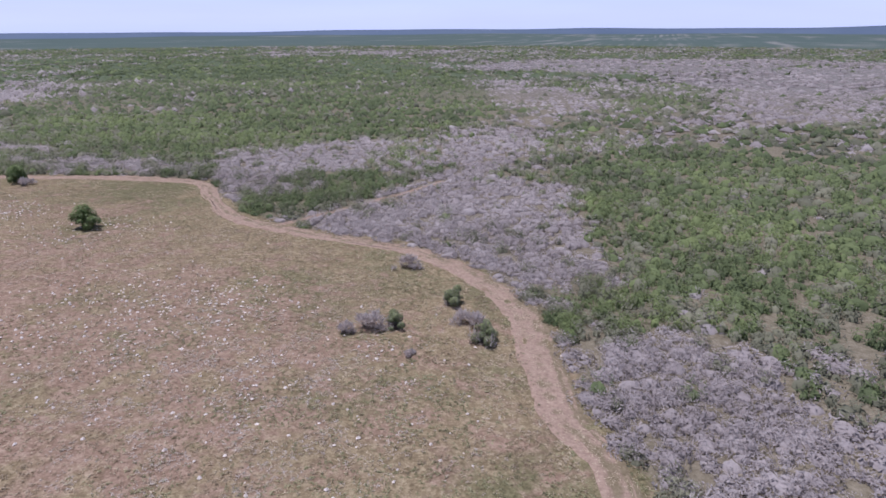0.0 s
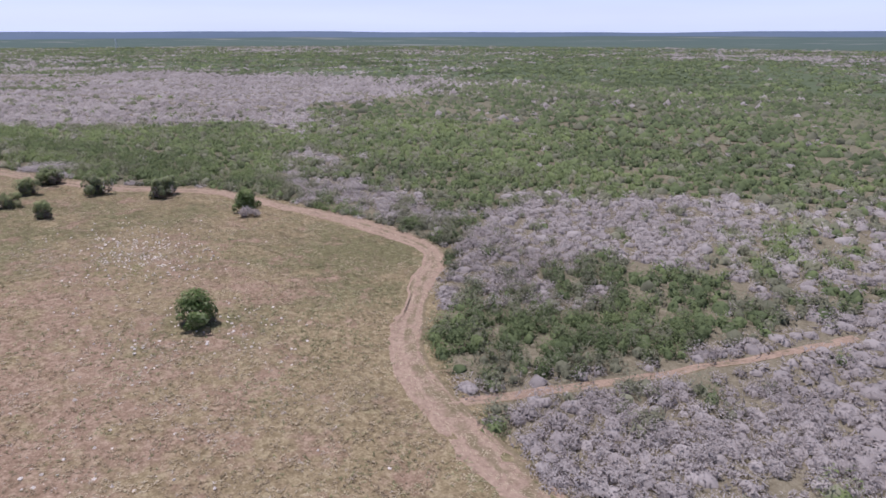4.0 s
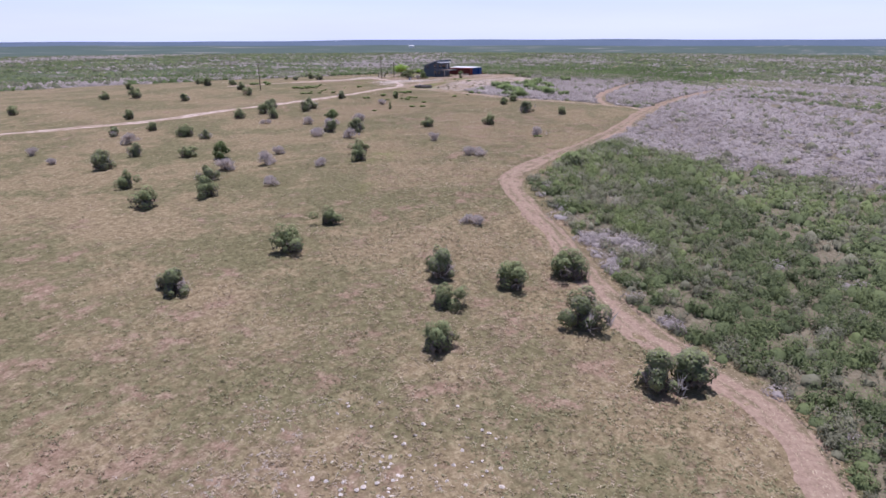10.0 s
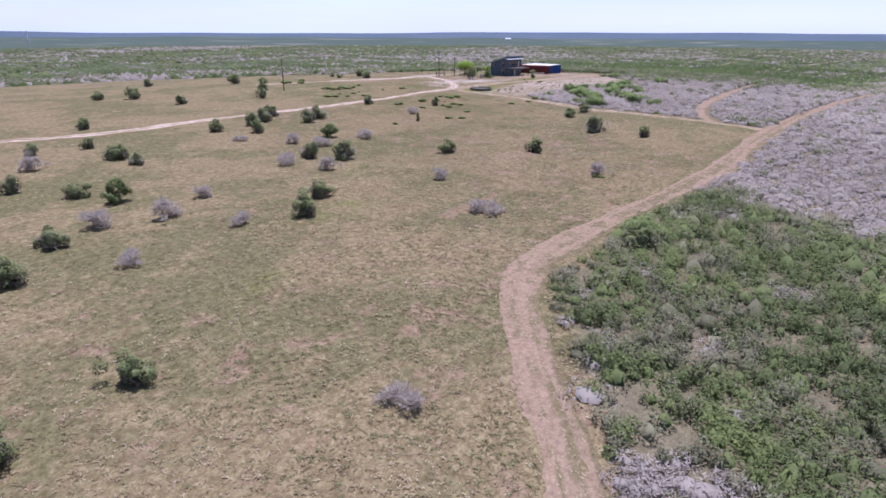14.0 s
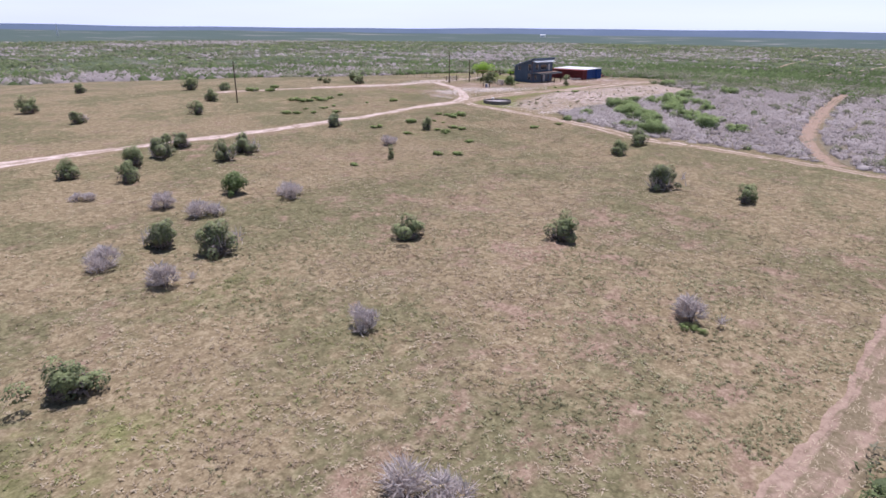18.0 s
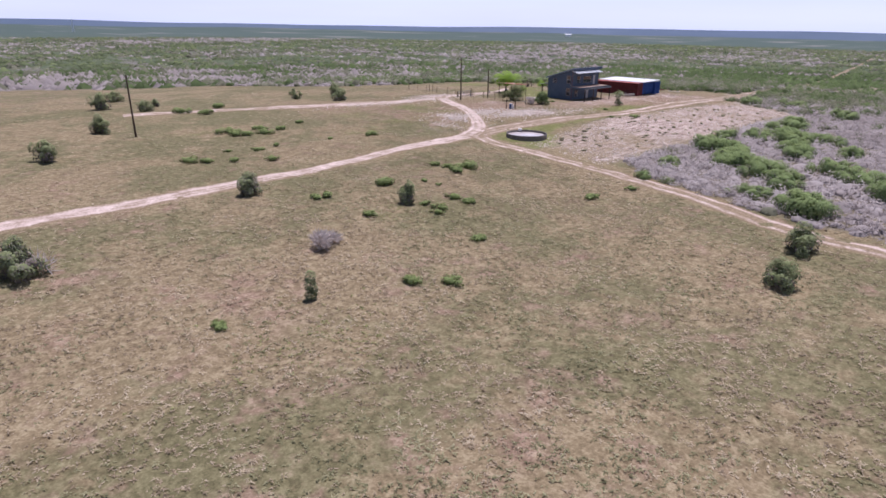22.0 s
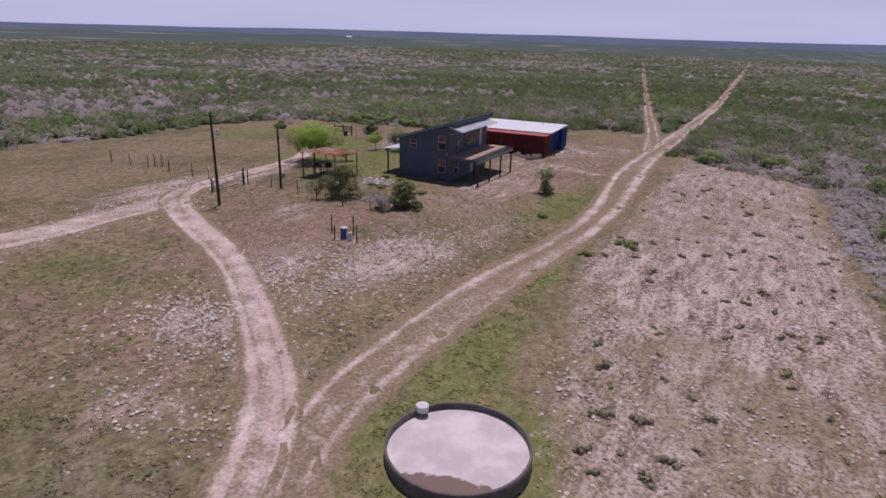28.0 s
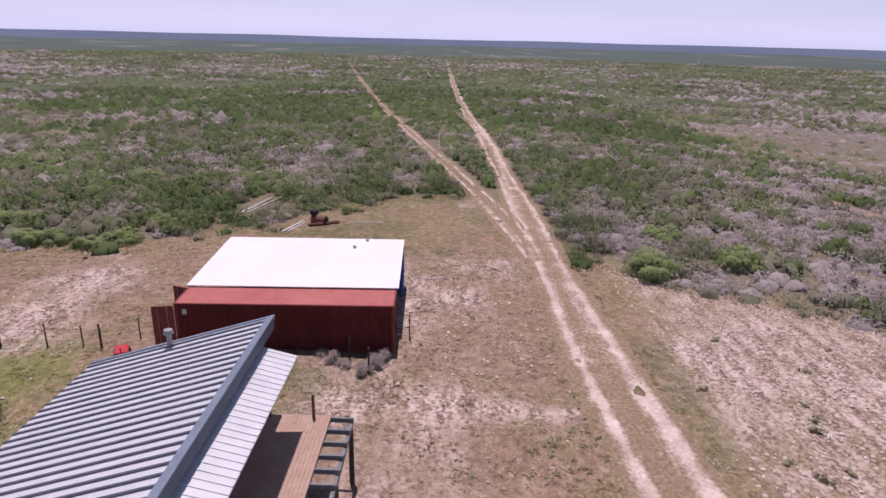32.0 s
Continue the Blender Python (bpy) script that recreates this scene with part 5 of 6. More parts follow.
def plant_bushes():
    first, used = {}, {}
    r = np.random.default_rng(9)
    for area in BUSHES:
        for x, y, h, k in area:
            wider, lower = {"l": (1.3, 1.0), "d": (1.2, 0.78), "t": (1.15, 1.0)}.get(k, (1.0, 1.0))
            variant = (k, used.get(k, 0) % (6 if k in "gm" else 4))
            used[k] = used.get(k, 0) + 1
            m = pose(x, y, z_at(x, y) - 0.02, 0, 0, r.uniform(0, 360)) @ Matrix.Diagonal((h * wider * r.uniform(0.85, 1.15), h * wider * r.uniform(0.85, 1.15), h * lower * r.uniform(0.95, 1.15), 1))
            if variant not in first:
                b = first[variant] = make_bush(k, 50 + len(first))
                b.matrix_basis = m
            else:
                src = first[variant]
                b = copy_thing(src, Matrix())
                b.matrix_basis = m
            tagged(b, BUSH_WORDS[k], "weed clump" if k in "lw" else "bush", "low weed clumps" if k in "lw" else "bushes dotted over the land")


WEEDS = [(-276.8, -46.7, 0.8), (-272.5, -45.8, 0.7), (-270.2, -42.4, 0.8), (-298.1, -49.2, 0.7), (-315.6, -41.0, 0.9), (-292.1, -39.4, 0.8), (-285.6, -40.5, 0.6), (-280.4, -37.9, 0.8), (-269.3, -45.8, 0.7), (-279.0, -47.4, 0.6)]
wr = np.random.default_rng(15)
for _ in range(110):
    WEEDS.append((wr.uniform(-335, -262), wr.uniform(-51, -34), wr.uniform(0.3, 0.65)))
BUSHES.append([(x, y, s * 0.8, "w") for x, y, s in WEEDS if signed(np.array([x]), np.array([y]), BARE)[0] < -0.5])
plant_bushes()


def make_tree(name, x, y, h, lobes, material, leaves, leaf, label, trunk=0.07, kind_of="leaf"):
    t = empty(name, x, y, z_at(x, y) - 0.03)
    r = np.random.default_rng(int(abs(x) * 10))
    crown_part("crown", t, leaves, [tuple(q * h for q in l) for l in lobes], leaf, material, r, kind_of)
    fork = 0.28 * h
    part("trunk", a_rod((0, 0, -0.1), (0.05, 0.03, fork), trunk, trunk * 0.75, 8), M_STEM, t)
    for l in lobes:
        part("limb", a_rod((0.05, 0.03, fork * 0.9), (l[0] * h * 0.8, l[1] * h * 0.8, l[2] * h), trunk * 0.55, trunk * 0.15, 6), M_STEM, t)
    return tagged(t, label, "tree")


make_tree("mesquite_tree", -308.8, -91.3, 5.1, [(0, 0, 0.66, 0.4, 0.36), (0.42, 0.15, 0.55, 0.32, 0.3), (-0.38, 0.3, 0.58, 0.32, 0.32), (0.1, -0.42, 0.57, 0.33, 0.3), (-0.3, -0.32, 0.5, 0.3, 0.26), (0.25, 0.35, 0.62, 0.3, 0.3)], M_BRIGHT, 9000, 0.13,
          "feathery bright green mesquite tree behind the shed", 0.12)
make_tree("bush", -310.2, -61.3, 3.3, [(0.0, 0, 0.74, 0.23, 0.22), (0.2, 0.12, 0.66, 0.2, 0.21), (-0.2, 0.08, 0.65, 0.19, 0.21), (0.05, -0.2, 0.62, 0.2, 0.2), (-0.1, 0.16, 0.68, 0.17, 0.2), (0.0, 0, 0.42, 0.2, 0.22), (0.05, 0.03, 0.28, 0.17, 0.2), (0.08, 0.05, 0.15, 0.24, 0.15), (-0.14, 0.1, 0.12, 0.2, 0.12)], M_BUSH, 2600, 0.1, "upright dark green bush with bare lower stems", 0.05)
make_tree("bush", -209.9, -22.3, 2.2, [(0, 0, 0.72, 0.17, 0.22), (0.08, 0.05, 0.5, 0.16, 0.2), (-0.06, 0.04, 0.35, 0.15, 0.2), (0.02, 0, 0.14, 0.2, 0.16)], M_BUSH, 900, 0.1, "narrow upright dark bush in dry grass", 0.04)
make_tree("young_tree", -321.4, -86.6, 3.5, [(0, 0, 0.72, 0.27, 0.26), (0.24, 0.1, 0.6, 0.24, 0.22), (-0.24, 0.08, 0.6, 0.24, 0.22), (0.05, -0.26, 0.58, 0.24, 0.22), (-0.05, 0.26, 0.62, 0.22, 0.2), (0.15, -0.15, 0.42, 0.2, 0.16), (-0.18, -0.1, 0.4, 0.2, 0.16)], M_BUSH, 5200, 0.085, "round dark green tree with a short trunk on the lawn", 0.06)
make_tree("young_tree", -320.9, -90.0, 2.7, [(0, 0, 0.7, 0.3, 0.28), (0.27, 0.12, 0.55, 0.26, 0.2), (-0.27, 0.08, 0.55, 0.26, 0.2), (0.02, -0.28, 0.52, 0.25, 0.2)], M_BRIGHT, 1500, 0.1, "small yellow-green tree on the lawn", 0.05)
make_tree("young_tree", -311.6, -88.3, 2.1, [(0, 0, 0.7, 0.26, 0.3), (0.2, -0.1, 0.45, 0.24, 0.25), (-0.18, 0.12, 0.5, 0.24, 0.25)], M_BRIGHT, 900, 0.09, "slender yellow-green sapling beside the shed", 0.04)


# ---- house ----
def wall_panel(length, tops, holes, thick, axis):
    """A wall from 0 to -length along one axis, its top from tops[0] (at 0) to tops[1], with openings (a0, a1, z0, z1) cut through."""
    cuts = sorted({0.0, -length, *[a for h in holes for a in h[:2]]})
    high = 99.0
    zs = sorted({-0.5, high, *[z for h in holes for z in h[2:]]})
    bm = bmesh.new()
    for a0, a1 in zip(cuts[:-1], cuts[1:]):
        for z0, z1 in zip(zs[:-1], zs[1:]):
            am, zm = (a0 + a1) / 2, (z0 + z1) / 2
            if any(h[0] < am < h[1] and h[2] < zm < h[3] for h in holes):
                continue
            box(bm, (a0, -thick, z0) if axis == "x" else (-thick, a0, z0), (a1, 0, z1) if axis == "x" else (0, a1, z1))
    for v in bm.verts:
        a = v.co.x if axis == "x" else v.co.y
        v.co.z = min(v.co.z, tops[0] + (tops[1] - tops[0]) * (-a / length))
    bmesh.ops.dissolve_degenerate(bm, dist=0.001, edges=bm.edges[:])
    bmesh.ops.remove_doubles(bm, verts=bm.verts, dist=0.0005)
    return bm


def add_window(house, axis, a0, a1, z0, z1, name="window", blind=True, sill=True, mid=True):
    """A sash window in an opening: frame, bars, panes and a blind behind."""
    def at(lo, hi):
        return (lo, hi) if axis == "y" else ((lo[1], lo[0], lo[2]), (hi[1], hi[0], hi[2]))
    def bx(d0, d1, p0, p1, q0, q1, bev=0.0):
        lo, hi = at((d0, p0, q0), (d1, p1, q1))
        return a_box(lo, hi, bev)
    w = 0.03
    fr = bmesh.new()
    for p0, p1, q0, q1 in ((a0, a0 + w, z0, z1), (a1 - w, a1, z0, z1), (a0 + w, a1 - w, z0, z0 + w), (a0 + w, a1 - w, z1 - w, z1)):
        lo, hi = at((-0.1, p0, q0), (0.03, p1, q1))
        box(fr, lo, hi)
    win = part(name, fr, M_FRAME, house, "pale framed window in the blue wall")
    zm = (z0 + z1) / 2
    if mid:
        part("sash_bar", bx(-0.08, 0.015, a0 + w, a1 - w, zm - 0.03, zm + 0.03), M_FRAME, win)
        part("pane", bx(-0.06, -0.045, a0 + w, a1 - w, zm + 0.03, z1 - w), M_GLASS, win)
        part("pane", bx(-0.075, -0.06, a0 + w, a1 - w, z0 + w, zm - 0.03), M_GLASS, win)
    else:
        part("pane", bx(-0.06, -0.045, a0 + w, a1 - w, z0 + w, z1 - w), M_GLASS, win)
    trim = bmesh.new()
    for p0, p1, q0, q1 in ((a0 - 0.07, a0 - 0.002, z0 - 0.07, z1 + 0.07), (a1 + 0.002, a1 + 0.07, z0 - 0.07, z1 + 0.07), (a0 - 0.002, a1 + 0.002, z1 + 0.002, z1 + 0.07), (a0 - 0.002, a1 + 0.002, z0 - 0.07, z0 - 0.002)):
        lo, hi = at((0.002, p0, q0), (0.025, p1, q1))
        box(trim, lo, hi)
    part("casing", trim, M_CASING, win)
    if blind:
        part("blind", bx(-0.044, -0.04, a0 + w, a1 - w, zm if blind == 1 else z0 + w, z1 - w), M_BLIND, win, "tan blind behind the glass")


def build_house():
    X0, Y0, Z0 = -308.3, -71.95, -0.15
    L, W = 10.1, 6.4
    h = tagged(empty("house", X0, Y0, Z0), "two-storey slate-blue house with sloping metal roof and deck", "house")
    top_r, top_l = 6.62, 4.62
    front_holes = [(-5.08, -4.21, 3.65, 4.53), (-1.44, -0.47, 3.73, 5.3), (-1.41, -0.43, 1.14, 2.65)]
    right_holes = [(-3.0, -1.8, 3.75, 5.15), (-2.3, -1.3, 0.9, 2.1), (-7.2, -4.2, 3.7, 5.0), (-8.9, -8.0, 3.22, 5.2), (-6.6, -5.6, 0.02, 2.1)]
    part("wall", wall_panel(W, (top_r, top_l), front_holes, 0.16, "y"), M_SIDING, h)
    right = part("wall", wall_panel(L - 0.33, (top_r, top_r), [(p + 0.165, q + 0.165, u, v) for p, q, u, v in right_holes], 0.155, "x"), M_SIDING, h)
    right.matrix_basis = pose(-0.165, -0.003, 0)
    back = part("wall", wall_panel(W, (top_r, top_l), [], 0.16, "y"), M_SIDING, h)
    back.matrix_basis = pose(-L + 0.16, 0, 0)
    left = part("wall", wall_panel(L - 0.33, (top_l, top_l), [(-6.0, -5.0, 0.02, 2.1)], 0.155, "x"), M_SIDING, h)
    left.matrix_basis = pose(-0.165, -W + 0.158, 0)
    part("foundation", a_box((-L - 0.05, -W - 0.05, -0.7), (0.05, 0.05, 0.06)), M_CONCRETE, h)
    part("floor", a_box((-L + 0.17, -W + 0.17, 2.95), (-0.17, -0.17, 3.1)), M_DARK, h)
    for a in front_holes:
        add_window(h, "y", *a, blind=1 if a[3] > 5 or a[2] < 2 else False)
    for a in right_holes[:3]:
        add_window(h, "x", *a, mid=a[1] - a[0] < 2)
    for a, lab in ((right_holes[3], "pale upper door onto the deck"), (right_holes[4], "pale ground floor door under the deck")):
        d = part("door", a_box((a[0] + 0.02, -0.09, a[2]), (a[1] - 0.02, -0.04, a[3] - 0.02), 0.005), M_FRAME, h, lab)
        part("handle", a_rod((a[0] + 0.12, -0.04, a[2] + 1.0), (a[0] + 0.12, 0.03, a[2] + 1.0), 0.025), M_GATE, d)
    for x, y, z in ((0.0, 0.0, top_r), (0.0, -W, top_l), (-L, 0.0, top_r), (-L, -W, top_l)):
        part("corner_trim", a_box((x - 0.06, y - 0.06, -0.3), (x + 0.03, y + 0.03, z - 0.05)), M_RUSTPIPE if y == 0 else M_SIDING, h, "reddish-brown corner trim" if y == 0 else "")
    # roof
    ylo, yhi, zlo, zhi = -6.72, 0.62, 4.69, 6.98
    xf, xb = 0.6, -L - 0.35
    def zr(y):
        return zlo + (zhi - zlo) * (y - ylo) / (yhi - ylo)
    roof = part("roof", slab([(xf, ylo, zlo), (xf, yhi, zhi), (xb, yhi, zhi), (xb, ylo, zlo)], 0.12), M_ROOF, h, "blue-grey standing-seam metal roof")
    seam = part("seam", slab([(0.045, ylo, zlo + 0.06), (0.045, yhi, zhi + 0.06), (-0.045, yhi, zhi + 0.06), (-0.045, ylo, zlo + 0.06)], 0.06), M_SEAMSHADE, roof)
    seam.matrix_basis = pose(xf - 0.3, 0, 0)
    for j in range(1, 25):
        again(seam, pose(xf - 0.3 - j * 0.435, 0, 0))
    part("ridge_cap", slab([(xf + 0.03, yhi - 0.24, zr(yhi - 0.24) + 0.075), (xf + 0.03, yhi + 0.06, zhi + 0.09), (xb - 0.03, yhi + 0.06, zhi + 0.09), (xb - 0.03, yhi - 0.24, zr(yhi - 0.24) + 0.075)], 0.05), M_TRIMBLUE, roof)
    for xx in (xf, xb):
        part("rake_trim", slab([(xx + 0.04, ylo - 0.03, zlo + 0.06), (xx + 0.04, yhi + 0.03, zhi + 0.06), (xx - 0.1, yhi + 0.03, zhi + 0.06), (xx - 0.1, ylo - 0.03, zlo + 0.06)], 0.26), M_TRIMBLUE, roof)
    part("fascia", a_box((xb, yhi - 0.05, zhi - 0.5), (xf - 0.06, yhi + 0.01, zhi - 0.03)), M_SIDING, h)
    part("soffit", slab([(0.1, 0.0, 6.6), (0.1, yhi - 0.05, 6.6), (xb + 0.1, yhi - 0.05, 6.6), (xb + 0.1, 0.0, 6.6)], 0.06), M_TRIM, h)
    v = part("vent_pipe", a_rod((-10.15, -3.35, zr(-3.35) - 0.1), (-10.15, -3.35, zr(-3.35) + 0.55), 0.1, n=12), M_GATE, h)
    part("vent_cap", a_rod((-10.15, -3.35, zr(-3.35) + 0.56), (-10.15, -3.35, zr(-3.35) + 0.72), 0.2, 0.16, 12), M_GATE, v)
    # awning over the deck
    aw = part("awning", slab([(0.5, 0.04, 6.42), (0.5, 1.78, 5.98), (-9.3, 1.78, 5.98), (-9.3, 0.04, 6.42)], 0.05), M_SILVER, h, "bright galvanised sheet awning")
    rib = part("rib", slab([(0.02, 0.05, 6.45), (0.02, 1.78, 6.01), (-0.02, 1.78, 6.01), (-0.02, 0.05, 6.45)], 0.03), M_SILVER, aw)
    rib.matrix_basis = pose(0.35, 0, 0)
    for j in range(1, 31):
        again(rib, pose(0.35 - j * 0.315, 0, 0))
    for j in range(5):
        part("bracket", a_rod((0.3 - j * 2.35, 0.02, 5.5), (0.3 - j * 2.35, 1.5, 5.98), 0.035, n=6), M_BEAM, aw)
    # deck with a slatted edge
    dk = part("deck", slab([(0.25, 0.03, 3.08), (0.25, 2.85, 3.08), (-9.75, 2.85, 3.08), (-9.75, 0.03, 3.08)], 0.12), M_BEAM, h, "brown boarded upper deck on posts")
    plank = part("plank", a_box((-9.8, 0.0, 0.0), (0.32, 0.137, 0.03), 0.004), M_DECK, dk)
    plank.matrix_basis = pose(0, 0.03, 3.085)
    for j in range(1, 20):
        again(plank, pose(0, 0.03 + j * 0.141, 3.085))
    joist = part("joist", a_box((-0.05, 2.0, 2.86), (0.05, 3.72, 3.06), 0.006), M_BEAM, dk, "grey beam end past the deck")
    joist.matrix_basis = pose(0.2, 0, 0)
    for j in range(1, 14):
        again(joist, pose(0.2 - j * 0.765, 0, 0))
    part("beam", a_box((-9.95, 3.56, 2.64), (0.4, 3.7, 2.855), 0.01), M_BEAM, dk)
    part("rim_board", a_box((0.255, 0.03, 2.78), (0.31, 3.7, 3.06)), M_SIDING, dk)
    for j, x in enumerate((0.15, -3.1, -6.3, -9.6)):
        part("post", a_rod((x, 3.63, -0.7), (x, 3.63, 2.64), 0.11, 0.1, 9), M_POST, dk)
    for x, y in ((-9.6, 0.5), (-9.6, 2.2)):
        part("rail_post", a_box((x - 0.05, y - 0.05, 3.1), (x + 0.05, y + 0.05, 4.15), 0.006), M_RUSTPIPE, dk)
    # side porch
    po = part("porch_roof", slab([(0.0, -6.42, 3.42), (0.0, -8.85, 3.1), (-3.8, -8.85, 3.1), (-3.8, -6.42, 3.42)], 0.07), M_ROOF, h, "pale sheet porch roof at the side door")
    for x in (-0.45, -3.4):
        part("porch_post", a_rod((x, -8.3, -0.6), (x, -8.3, 3.08), 0.1, n=8), M_POST, po)
    part("porch_beam", a_box((-3.7, -8.38, 2.92), (0.1, -8.24, 3.07)), M_POST, po)
    part("porch_slab", a_box((-3.7, -8.6, -0.3), (-0.2, -6.45, 0.1)), M_CONCRETE, po)
    lamp = part("wall_lamp", a_box((0.0, -0.42, 3.3), (0.12, -0.3, 3.42), 0.02), M_FRAME, h)
    part("lamp_head", a_rod((0.12, -0.3, 3.34), (0.24, -0.2, 3.26), 0.05, 0.07, 8), M_FRAME, lamp)


build_house()


# ---- containers behind the house ----
def corrugated(x0, x1, z0, z1, depth, pitch, axis, at):
    """A trapezoid-ribbed sheet standing from x0 to x1 along an axis, its face at a given place."""
    bm, pts, p, k = bmesh.new(), [], x0, 0
    prof = [(0, 0), (0.35, 0), (0.5, 1), (0.85, 1)]
    while p < x1:
        for f, d in prof:
            if p + f * pitch < x1:
                pts.append((p + f * pitch, d * depth))
        p += pitch
    pts.append((x1, 0))
    rows = []
    for z in (z0, z1):
        rows.append([bm.verts.new((a, at - d, z) if axis == "x" else (at - d, a, z)) for a, d in pts])
    for i in range(len(pts) - 1):
        bm.faces.new((rows[0][i], rows[0][i + 1], rows[1][i + 1], rows[1][i]))
    bmesh.ops.solidify(bm, geom=bm.faces[:], thickness=0.01)
    return bm


def build_container(x, y, z, turn, paint, top_paint, label, open_doors):
    """A forty-foot steel box; its long face lies on local x = 0, from y = 0 to -12.19."""
    c = tagged(empty("shipping_container", x, y, z, turn), label, "container", "shipping containers")
    LN, WD, HT = 12.19, 2.44, 2.9
    part("side_wall", corrugated(-LN + 0.15, -0.15, 0.15, HT - 0.1, 0.036, 0.28, "y", -0.03), paint, c)
    part("side_wall", corrugated(-LN + 0.15, -0.15, 0.15, HT - 0.1, 0.036, 0.28, "y", -WD + 0.06), paint, c)
    part("end_wall", corrugated(-WD + 0.15, -0.15, 0.15, HT - 0.1, 0.036, 0.28, "x", -0.03), paint, c)
    part("roof", a_box((-WD + 0.02, -LN + 0.02, HT - 0.06), (-0.02, -0.02, HT - 0.012), 0.01), top_paint, c, "sun-faded roof sheet")
    part("floor", a_box((-WD + 0.05, -LN + 0.05, 0.05), (-0.05, -0.05, 0.17)), M_DARK, c)
    for a, b in ((0, 0), (-WD + 0.16, 0), (0, -LN + 0.16), (-WD + 0.16, -LN + 0.16)):
        post = part("corner_post", a_box((a - 0.16, b - 0.16, 0.12), (a, b, HT - 0.12), 0.01), paint, c)
        for q in (0.0, HT - 0.12):
            part("corner_casting", a_box((a - 0.17, b - 0.17, q), (a + 0.006, b + 0.006, q + 0.118), 0.012), paint, post)
    for xx in (-WD, -0.1):
        for zz in (0.02, HT - 0.1):
            part("rail", a_box((xx, -LN + 0.17, zz), (xx + 0.1, -0.17, zz + 0.1), 0.008), paint, c)
    for zz in (0.02, HT - 0.1):
        part("end_rail", a_box((-WD + 0.17, -0.1, zz), (-0.17, 0.0, zz + 0.1), 0.008), paint, c)
        part("end_rail", a_box((-WD + 0.17, -LN, zz), (-0.17, -LN + 0.1, zz + 0.1), 0.008), paint, c)
    for k in range(2):
        if open_doors:
            m = pose(0.03, -LN, 0, 0, 0, 8) if k == 0 else pose(-WD - 0.02, -LN, 0, 0, 0, -20)
        else:
            m = pose(0, -LN + 0.03, 0, 0, 0, 90 if False else -90) if k == 0 else pose(-WD, -LN + 0.03, 0, 0, 0, 90)
        d = part("door", a_box((-0.03, -1.17, 0.14), (0.03, -0.01, HT - 0.13), 0.008), paint, c)
        d.matrix_basis = m
        for yy in (-0.35, -0.85):
            part("lock_bar", a_rod((0.05, yy, 0.2), (0.05, yy, HT - 0.2), 0.02, n=6), M_GATE, d)
    return c


CX, CY, CZ, CT = -328.9, -67.6, -0.05, 2.2
red = build_container(CX, CY, CZ, CT, M_RED, M_REDTOP, "dark red forty-foot container with faded roof, doors open", True)
part("placard", a_box((0.0, -11.75, 2.25), (0.012, -11.5, 2.55)), M_SILVER, red, "small faded sticker")
back = Matrix(pose(CX, CY, CZ, 0, 0, CT)) @ Vector((-8.75, 0.1, 0))
build_container(back.x, back.y, back.z - 0.1, CT, M_BLUE, M_SILVER, "blue forty-foot container under the pale roof", False)


def build_carport():
    c = tagged(empty("carport_roof", CX, CY, CZ, CT), "wide white sheet roof spanning between two containers", "roof")
    part("roof_sheet", slab([(-2.35, 0.12, 3.02), (-11.15, 0.12, 3.16), (-11.15, -12.3, 3.16), (-2.35, -12.3, 3.02)], 0.05), M_WHITEROOF, c)
    for j in range(6):
        part("purlin", a_box((-11.0, -0.1 - j * 2.38, 2.9), (-2.4, -0.02 - j * 2.38, 2.965)), M_GATE, c)
    part("end_sheet", corrugated(-8.7, -2.5, 0.1, 2.95, 0.03, 0.3, "x", -0.5), M_BLUE, c, "dark blue sheeting closing the end")
    for x in (-11.0, -9.5):
        part("roof_vent", a_rod((x + 0.3, -2.5 - (x + 11) * 0.5, 3.15), (x + 0.3, -2.5 - (x + 11) * 0.5, 3.3), 0.12, n=8), M_GATE, c)


build_carport()


# ---- water tank ----
def build_tank():
    X0, Y0, R = -266.4, -50.3, 3.12
    z0 = z_at(X0, Y0) - 0.1
    t = tagged(empty("stock_tank", X0, Y0, z0), "round concrete stock tank brimming with murky water, painted pale as reflected sky", "water tank")
    n, bm = 72, bmesh.new()
    ht = 0.82
    prof = [(R + 0.01, -0.3), (R, 0.4), (R - 0.005, ht - 0.02), (R - 0.025, ht), (R - 0.1, ht), (R - 0.12, ht - 0.02), (R - 0.12, -0.3)]
    rings = [[bm.verts.new((r * math.cos(2 * math.pi * i / n), r * math.sin(2 * math.pi * i / n), z)) for i in range(n)] for r, z in prof]
    for a, b in zip(rings[:-1], rings[1:]):
        for i in range(n):
            bm.faces.new((a[i], a[(i + 1) % n], b[(i + 1) % n], b[i]))
    bmesh.ops.recalc_face_normals(bm, faces=bm.faces)
    part("tank_wall", bm, M_CONCRETE, t, smooth=True)
    bm = bmesh.new()
    bmesh.ops.create_circle(bm, cap_ends=True, segments=72, radius=R - 0.1, matrix=Matrix.Translation((0, 0, 0.5)))
    part("water", bm, M_WATER, t, "still water with silt patches, sky reflection in its pale colour")
    f = part("float_box", a_rod((-1.47, -2.55, 0.75), (-1.47, -2.55, 1.0), 0.3, n=20), M_PIPE, t, "white round float valve cover on the rim")
    part("lid", a_rod((-1.47, -2.55, 1.003), (-1.47, -2.55, 1.04), 0.31, 0.28, 20), M_PIPE, f)
    part("pipe", a_rod((-1.65, -2.86, -0.1), (-1.65, -2.86, 0.8), 0.04), M_PIPE, t)


build_tank()


